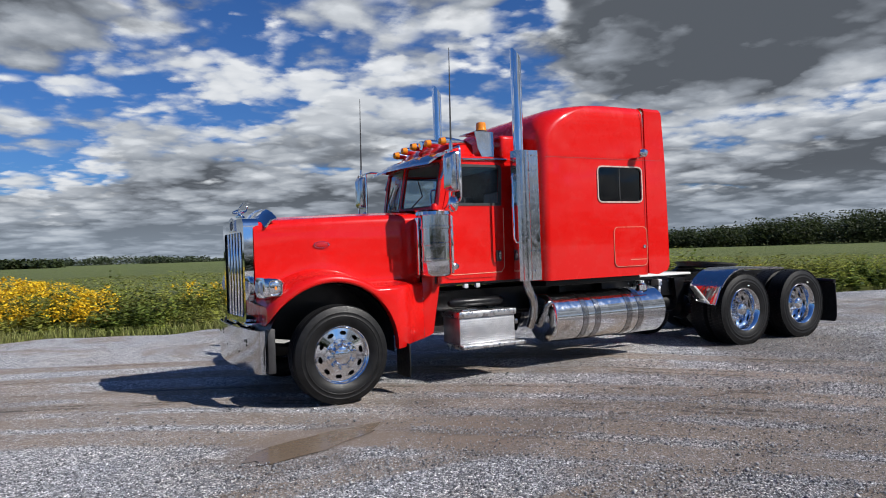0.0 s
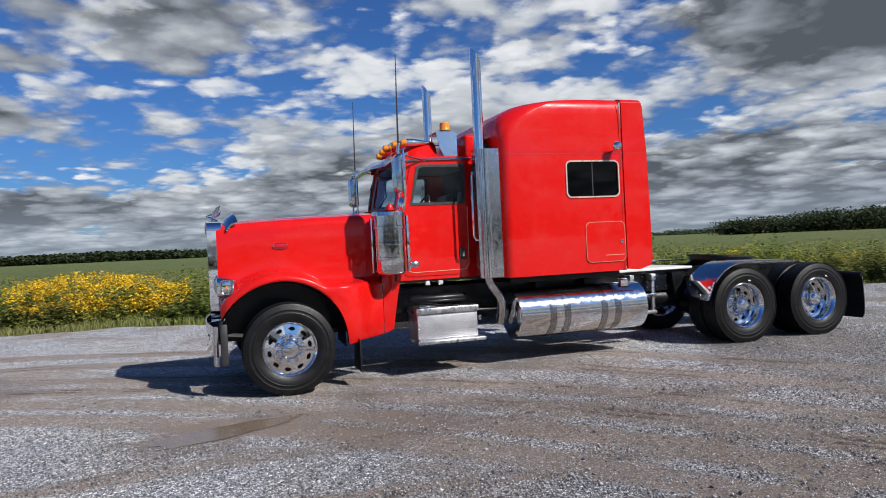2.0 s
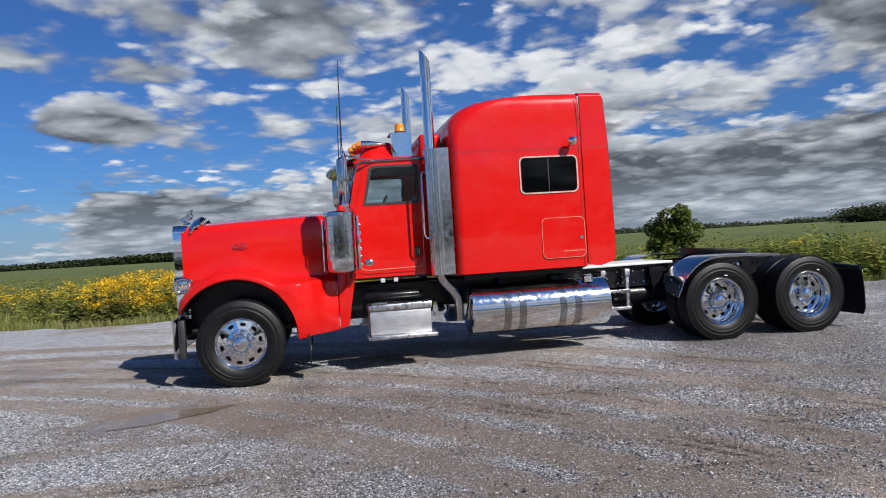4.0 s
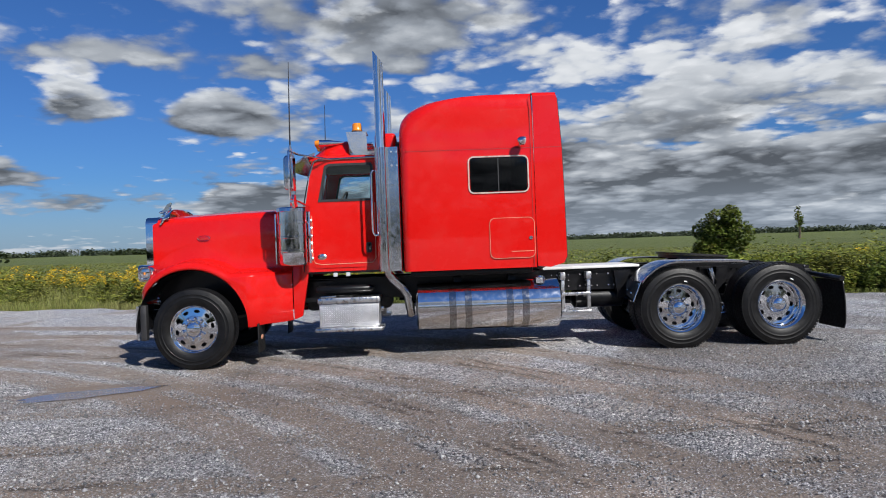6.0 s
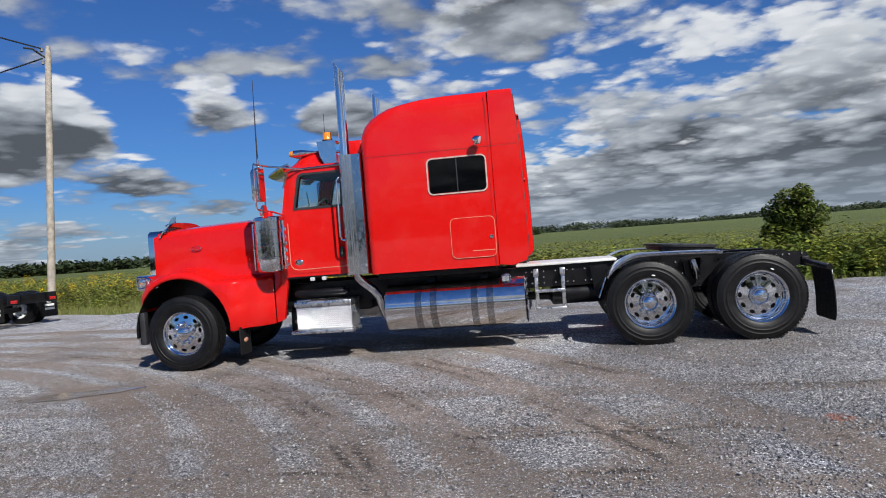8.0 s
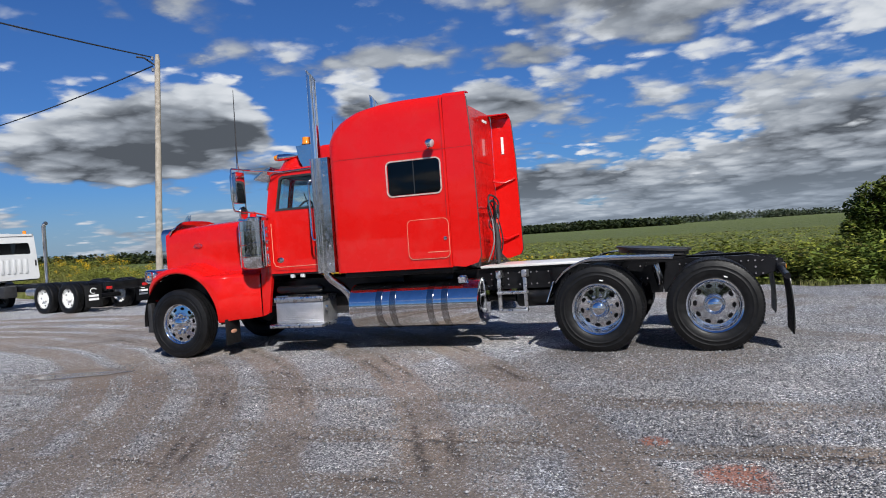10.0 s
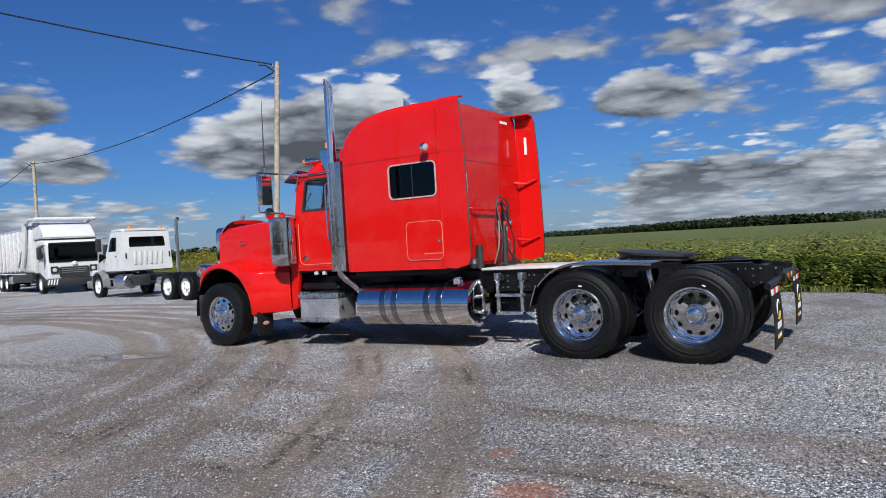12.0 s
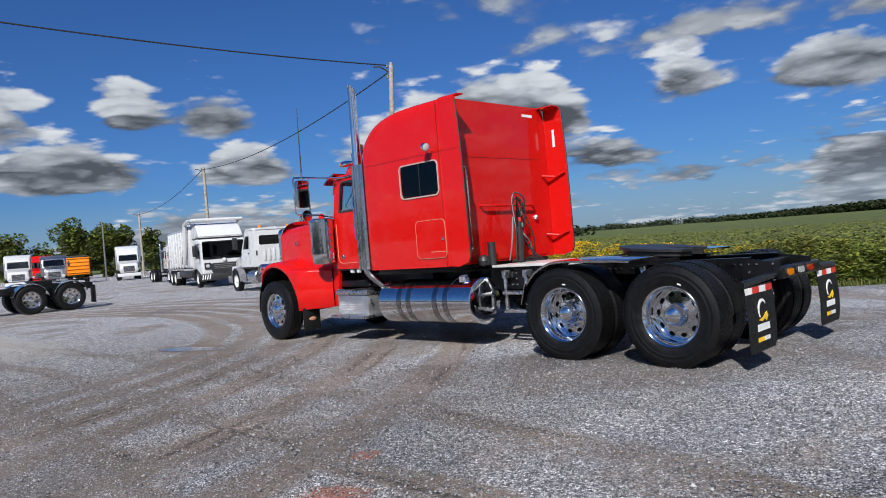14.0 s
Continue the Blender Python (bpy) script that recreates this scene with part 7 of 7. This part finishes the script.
def garbage_truck(at):
    """White front-loading refuse lorry with a cab over the engine."""
    t = thing("garbage_truck", "white front-loader garbage truck with a flat cab-over front", "truck", at=at)
    running_gear(t, (0, 6.9, 8.25), 0.53, M["white_print"])
    rails(t, -0.8, 9.2)
    # cab
    bm = BM()
    rings = []
    for x, w, z0, z1 in ((-1.45, 1.10, 0.85, 1.40), (-1.42, 1.14, 0.78, 2.62), (-1.20, 1.18, 0.70, 2.86), (-0.3, 1.2, 1.05, 2.90), (0.42, 1.2, 1.05, 2.88)):
        rings.append([(x, y, z) for y, z in rrect(-w, w, z0, z1, 0.12, 4)])
    loft(bm, rings)
    c = part("cab", bm, M["white"], t)
    part("windscreen", prism(BM(), rrect(-1.08, 1.08, 1.66, 2.72, 0.08), [], "x", -1.47, -1.44), M["tint"], c, "dark windscreen")
    g = part("grille", prism(BM(), rrect(-0.66, 0.66, 0.86, 1.42, 0.08), [], "x", -1.50, -1.44), M["plastic"], c)
    for k in range(4):
        part("grille_bar", box(BM(), -1.515, -1.49, -0.55, 0.55, 1.10 + 0.1 * k, 1.13 + 0.1 * k), M["grey_trim"], g)
    for s in (-1, 1):
        h = part("headlight", prism(BM(), rrect(s * 0.86 - 0.17, s * 0.86 + 0.17, 1.08, 1.46, 0.05), [], "x", -1.50, -1.44), M["plastic"], c)
        part("headlight_lens", revolve(BM(), [(-1.50, 0.10), (-1.515, 0.07), (-1.52, 0.0)], 16, "X", (0, s * 0.86, 1.27)), M["clear_lens"], h)
        part("side_window", prism(BM(), [(-1.15, 1.75), (-0.15, 1.75), (-0.15, 2.62), (-1.10, 2.62)], [], "y", s * 1.205, s * 1.19), M["tint"], c)
        part("door_seam", box(BM(), -0.08, -0.06, min(s * 1.20, s * 1.206), max(s * 1.20, s * 1.206), 1.1, 2.7), M["grey_trim"], c)
        m = part("mirror", box(BM(), -1.5, -1.38, min(s * 1.36, s * 1.58), max(s * 1.36, s * 1.58), 1.85, 2.5, 0.04), M["plastic"], t)
        part("mirror_arm", tube(BM(), [(-1.42, s * 1.4, 2.5), (-1.3, s * 1.18, 2.6)], 0.02, 6), M["plastic"], m)
        bm = BM()
        rr = []
        for k in range(13):
            a = radians(195 - 200 * k / 12)
            x, z = 0.66 * math.cos(a), 0.55 + 0.62 * math.sin(a)
            rr.append([(x, s * 0.9, z), (x, s * 1.22, z), (x * 0.93, s * 1.22, z - 0.05), (x * 0.93, s * 0.9, z - 0.05)])
        loft(bm, rr)
        part("fender", bm, M["plastic"], t)
    part("bumper", box(BM(), -1.62, -1.30, -1.18, 1.18, 0.40, 0.82, 0.06), M["plastic"], t, "black front bumper")
    for k in range(4):
        part("hazard_stripe", prism(BM(), [(1.18 - 0.12 * k, 0.50), (1.23 - 0.12 * k, 0.50), (1.17 - 0.12 * k, 0.78), (1.12 - 0.12 * k, 0.78)], [], "x", -1.63, -1.615), M["white_print"], t)
    part("front_emblem", revolve(BM(), [(-1.52, 0.12), (-1.56, 0.08), (-1.57, 0.0)], 16, "X", (0, 0, 1.58)), M["white"], c)
    # body: packer and hopper
    bm = BM()
    rings = []
    for x, z1, w in ((0.95, 3.55, 1.20), (1.05, 3.75, 1.23), (1.6, 3.90, 1.25), (2.9, 3.95, 1.25), (3.0, 3.72, 1.23), (8.4, 3.72, 1.23), (9.3, 3.3, 1.2), (9.6, 2.4, 1.18)):
        rings.append([(x, y, z) for y, z in rrect(-w, w, 1.12, z1, 0.22, 5)])
    loft(bm, rings)
    b = part("packer_body", bm, M["white"], t, "ribbed white packer body", angle=30)
    for x in (3.6, 4.5, 5.4, 6.3, 7.2, 8.1):
        for s in (-1, 1):
            part("body_rib", box(BM(), x - 0.05, x + 0.05, min(s * 1.22, s * 1.27), max(s * 1.22, s * 1.27), 1.2, 3.55, 0.015), M["white"], b)
    # wind deflector hood over the cab
    bm = BM()
    rings = []
    for x, z1 in ((-1.1, 3.05), (-1.0, 3.22), (-0.6, 3.62), (-0.1, 3.85), (0.9, 3.95)):
        rings.append([(x, y, z) for y, z in rrect(-1.16, 1.16, 2.95, z1, 0.06 + 0.05 * (z1 - 3.0), 4)])
    loft(bm, rings)
    part("canopy", bm, M["white"], t, "white canopy over the cab", angle=30)
    part("canopy_gap", box(BM(), -1.25, 0.6, -1.12, 1.12, 2.89, 2.95, 0.01), M["plastic"], t)
    # lifting arms
    for s in (-1, 1):
        part("lift_arm", tube(BM(), [(2.2, s * 1.36, 1.5), (1.7, s * 1.38, 2.3), (1.5, s * 1.38, 3.2), (1.2, s * 1.38, 3.9), (0.4, s * 1.36, 4.05), (-0.5, s * 1.30, 4.02)], [0.10, 0.12, 0.13, 0.13, 0.11, 0.10], 8), M["white"], t)
        part("arm_ram", tube(BM(), [(3.2, s * 1.33, 1.5), (1.9, s * 1.36, 2.7)], 0.05, 8), M["steel"], t)
    part("fork_beam", tube(BM(), [(-0.45, -1.35, 4.03), (-0.45, 1.35, 4.03)], 0.10, 10), M["white"], t)
    part("side_guard", box(BM(), 1.6, 5.6, 1.05, 1.15, 0.60, 1.05, 0.02), M["plastic"], t)
    part("tread_step", box(BM(), 5.7, 6.2, 1.02, 1.2, 0.5, 0.95, 0.02), M["tread"], t)
    return t


def far_tractor(name, label, at, cab_mat, sleeper=True, tall=0.0):
    """A conventional tractor seen from far across the lot."""
    t = thing(name, label, "truck", "trucks parked at the far end", at=at)
    running_gear(t, (0, 5.2, 6.5), 0.52, M["alu_dull"])
    rails(t, -0.7, 7.2)
    bm = BM()
    rings = []
    for x, w, z0, z1 in ((-1.0, 0.78, 0.85, 1.62), (-0.92, 0.88, 0.8, 1.75), (0.2, 1.0, 1.1, 1.95), (0.8, 1.06, 1.1, 2.05)):
        rings.append([(x, y, z) for y, z in rrect(-w, w, z0, z1, 0.16, 3)])
    loft(bm, rings)
    part("hood", bm, cab_mat, t)
    bm = BM()
    rings = []
    for x, w, z1 in ((0.75, 1.05, 2.1), (1.0, 1.06, 2.75), (1.25, 1.08, 2.95 + tall * 0.4), (2.0, 1.1, 3.1 + tall), (2.3, 1.2, 3.3 + tall), (4.0 if sleeper else 2.5, 1.2, 3.45 + tall)):
        rings.append([(x, y, z) for y, z in rrect(-w, w, 1.1, z1, 0.14, 3)])
    loft(bm, rings)
    c = part("cab", bm, cab_mat, t)
    bm = BM()
    loft(bm, [[(0.755, -0.92, 2.08), (0.755, 0.92, 2.08)], [(0.965, -0.88, 2.72), (0.965, 0.88, 2.72)]], False, False)
    for v in bm.verts:
        v.co.x -= 0.03
    part("windscreen", bm, M["tint"], c)
    for s in (-1, 1):
        part("side_window", prism(BM(), [(1.05, 2.05), (1.75, 2.05), (1.75, 2.6), (1.2, 2.6)], [], "y", s * 1.10, s * 1.06), M["tint"], c)
        part("headlight", box(BM(), -1.02, -0.85, min(s * 0.6, s * 0.92), max(s * 0.6, s * 0.92), 0.95, 1.2, 0.03), M["clear_lens"], t)
        part("mirror", box(BM(), 0.95, 1.05, min(s * 1.25, s * 1.42), max(s * 1.25, s * 1.42), 1.95, 2.5, 0.02), M["plastic"], t)
    g = part("grille", prism(BM(), rrect(-0.55, 0.55, 0.9, 1.5, 0.08), [], "x", -1.03, -0.99), M["steel"], t)
    for k in range(4):
        part("grille_slat", box(BM(), -1.045, -1.03, -0.5, 0.5, 0.98 + 0.13 * k, 1.04 + 0.13 * k), M["plastic"], g)
    part("bumper", box(BM(), -1.15, -1.0, -1.15, 1.15, 0.4, 0.75, 0.04), cab_mat, t)
    return t


def dump_body_truck(at):
    t = thing("dump_truck", "orange dump truck body seen across the lot", "truck", "trucks parked at the far end", at=at)
    running_gear(t, (0, 3.6, 4.9), 0.52, M["white_print"])
    rails(t, -0.8, 5.6)
    b = part("dump_body", box(BM(), 1.6, 5.8, -1.3, 1.3, 1.15, 3.2, 0.05), M["orange"], t, "orange steel tipper body")
    for k in range(6):
        x = 1.9 + 0.72 * k
        for s in (-1, 1):
            part("body_rib", box(BM(), x - 0.07, x + 0.07, min(s * 1.3, s * 1.38), max(s * 1.3, s * 1.38), 1.2, 3.2, 0.02), M["orange"], b)
    part("body_rim", box(BM(), 1.5, 5.9, -1.38, 1.38, 3.2, 3.36, 0.03), M["orange"], b)
    for k in range(4):
        z = 1.45 + 0.45 * k
        part("gate_rib", box(BM(), 5.8, 5.9, -1.2, 1.2, z - 0.06, z + 0.06, 0.02), M["orange"], b)
    part("body_tarp", box(BM(), 1.6, 5.8, -1.25, 1.25, 3.36, 3.6, 0.08), M["dark"], b)
    part("cab", box(BM(), -0.9, 1.45, -1.15, 1.15, 1.0, 2.8, 0.12), M["orange"], t)
    return t


def tail_chassis(at):
    """Rear end of a dark tractor with bright half fenders over both drive axles."""
    t = thing("chassis_tractor", "black tractor chassis with bright arched fenders over twin axles", "truck", at=at)
    f = None
    for i, x in enumerate((5.6, 6.92)):
        for y in (-1.08, -0.77, 0.77, 1.08):
            a = 0 if y in (-1.08, 0.77) else 180
            if f is None:
                f = simple_wheel(t, 0.52, 0.27, M["alu"], 0.13)
                f.matrix_local = pose(x, y, 0.515, 0, 0, a)
            else:
                again(f, t, pose(x, y, 0.515, 0, 30 * i + 50 * y, a))
        part("axle", tube(BM(), [(x, -0.8, 0.49), (x, 0.8, 0.49)], 0.08, 8), M["black"], t)
        for s in (-1, 1):
            bm = BM()
            rr = []
            for k in range(17):
                an = radians(165 - 150 * k / 16)
                px, pz = x + 0.60 * math.cos(an), 0.515 + 0.60 * math.sin(an)
                rr.append([(px, s * 0.64, pz), (px, s * 1.22, pz), (px, s * 1.225, pz - 0.03), (px, s * 1.20, pz - 0.008), (px, s * 0.64, pz - 0.008)])
            loft(bm, rr)
            part("half_fender", bm, M["alu"], t)
    rails(t, 0.5, 7.9)
    part("fifth_wheel", prism(BM(), rrect(5.7, 6.7, -0.45, 0.45, 0.3), [], "z", 1.14, 1.19), M["grease"], t)
    part("coupling_base", box(BM(), 5.8, 6.5, -0.42, 0.42, 0.98, 1.14, 0.02), M["black"], t)
    part("deck_plate", box(BM(), 3.4, 5.0, -0.44, 0.44, 0.985, 1.0), M["alu_dull"], t)
    for s in (-1, 1):
        fl = part("mud_flap", box(BM(), 7.75, 7.765, min(s * 1.22, s * 0.62), max(s * 1.22, s * 0.62), 0.20, 0.85, 0.004), M["flap"], t)
        part("flap_hanger", tube(BM(), [(7.74, s * 0.45, 0.86), (7.74, s * 1.24, 0.86)], 0.025, 8), M["chrome"], fl)
        part("tail_lamp", box(BM(), 7.90, 7.93, min(s * 0.2, s * 0.35), max(s * 0.2, s * 0.35), 0.80, 0.88, 0.01), M["red_lens"], t)
    part("rear_beam", box(BM(), 7.84, 7.90, -0.46, 0.46, 0.74, 0.98, 0.01), M["black"], t)
    return t


LOT = "white trucks in a row"
wt = cab_chassis("cab_chassis_truck", "white day-cab truck on a bare black chassis", pose(-17.05, 8.3, -0.03, 0, 0, -9.7), LOT)
wt.scale = (0.93, 0.93, 0.93)
copy_thing(wt, pose(-39.5, 14.9, 0, 0, 0, 167))
garbage_truck(pose(-25.2, 10.5, 0, 0, 0, 165.5) @ Matrix.Diagonal((1, 1, 0.9, 1)))
tail_chassis(pose(-18.90, -6.2, 0, 0, 0, 88))
far_tractor("sleeper_tractor", "white tractor with a tall sleeper across the lot", pose(-66.5, 21.0, 0, 0, 0, 161), M["white"], True, 0.3)
far_tractor("day_cab_tractor", "white tractor parked beside other trucks", pose(-66, 10.43, 0, 0, 0, 166), M["white"], True, 0.0)
far_tractor("red_tractor", "red tractor parked beside other trucks", pose(-78, 15.5, 0, 0, 0, 166), M["red"], False, 0.0)
far_tractor("grey_tractor", "pale grey tractor parked beside other trucks", pose(-66, 13.6, 0, 0, 0, 165), M["alu_dull"], False, -0.3)
dump_body_truck(pose(-76.5, 19.0, 0, 0, 0, -17) @ Matrix.Diagonal((0.85, 0.88, 0.85, 1)))


# ------------------------------------------------------------------ poles and wires
def utility_pole(x, y, h, r, lean=0.0, arm=True):
    t = thing("utility_pole", "weathered wooden utility pole carrying cables", "utility pole", "poles along the lot", at=Matrix.Translation((x, y, -0.15)))
    bm = BM()
    tube(bm, [(lean * f * h, lean * f * h, f * (h + 0.15)) for f in (0, 0.25, 0.5, 0.75, 0.97, 1.0)], [r, r * 0.93, r * 0.86, r * 0.8, r * 0.74, r * 0.5], 14)
    part("post", bm, M["pole_wood"], t)
    if arm:
        part("arm_brace", tube(BM(), [(lean * h, lean * h, h - 0.35), (lean * h - 0.35, lean * h - 0.35, h + 0.0), (lean * h - 0.55, lean * h - 0.55, h + 0.02)], 0.035, 6), M["plastic"], t)
        for dz in (0.0, -0.45):
            part("insulator", revolve(BM(), [(h + dz - 0.08, 0.02), (h + dz - 0.05, 0.06), (h + dz, 0.05), (h + dz + 0.05, 0.06), (h + dz + 0.08, 0.02)], 10, "Z", (lean * h - 0.16, lean * h - 0.12, 0)), M["grey_trim"], t)
    return t


def wire(a, b, sag, r=0.028):
    a, b = Vector(a), Vector(b)
    pts = [a.lerp(b, k / 28) - Vector((0, 0, sag * 4 * (k / 28) * (1 - k / 28))) for k in range(29)]
    w = part("overhead_cable", tube(BM(), pts, r, 5), M["plastic"])
    return tagged(w, "thin black overhead cable strung between wooden poles", "cable", "overhead cables")


utility_pole(-12.62, 12.42, 9.5, 0.14, 0.042)
utility_pole(-48.0, 21.3, 9.7, 0.16)
utility_pole(-82.0, 28.6, 8.3, 0.17)
utility_pole(-14.1, -26.0, 10.9, 0.16)
wire((-12.38, 12.70, 9.4), (-14.2, -26.0, 10.75), 0.85)
wire((-12.38, 12.70, 9.05), (-48.1, 21.2, 9.5), 0.8)
wire((-48.1, 21.2, 9.5), (-82.1, 28.5, 8.1), 0.8)
lp = thing("lamp_pole", "slim grey lamp pole at the far end of the lot", "lamp pole", at=Matrix.Translation((-79, 22.9, 0)) @ Matrix.Diagonal((0.85, 0.85, 0.85, 1)))
part("post", tube(BM(), [(0, 0, -0.1), (0, 0, 7.9), (0.1, -0.1, 8.2), (0.9, -0.5, 8.3)], [0.12, 0.08, 0.06, 0.05], 10), M["alu_dull"], lp)
part("lamp_head", box(BM(), 0.6, 1.2, -0.65, -0.35, 8.2, 8.35, 0.04), M["grey_trim"], lp)
for i, (x, y, h, sp, cnt) in enumerate(((-108.5, 28.7, 9.6, 3.6, 2600), (-107.2, 32.3, 8.8, 3.4, 2400), (-106.5, 35.0, 8.4, 3.2, 2200), (-103, 38.5, 7.8, 2.0, 1200), (-110.7, 20.2, 7.5, 3.6, 1800), (-112, 24.0, 5.6, 3.4, 1200))):
    build_tree("tree", "full green tree behind the parked trucks", x, y, h, sp * 1.15, 0.55, cnt * 2, M["leaf"], 31 + i, 0.06, "tree", "trees behind the lot")


# tree belt added unseen on the lot's near side, behind the walk, for reflections
def build_unseen_belt():
    rng = np.random.default_rng(77)
    pos = []
    for k in range(260):
        x = rng.uniform(-120, 110)
        h = rng.uniform(3.5, 6.5)
        o = rng.normal(0, 1, (90, 3)) * np.array([2.2, 2.0, h * 0.26])
        o[:, 2] = np.clip(o[:, 2] + h * 0.5, 0.1, h)
        pos.append(o + np.array([x, -74 - rng.uniform(0, 10), 0]))
    p = np.concatenate(pos)
    v, f = leaf_quads(p, np.full(len(p), 1.1), rng, 1.0, 0.8)
    cloud_mesh("tree_belt", v, f, M["dark_leaf"], "unseen belt of dark trees added for the chrome to reflect", "woods")


build_unseen_belt()
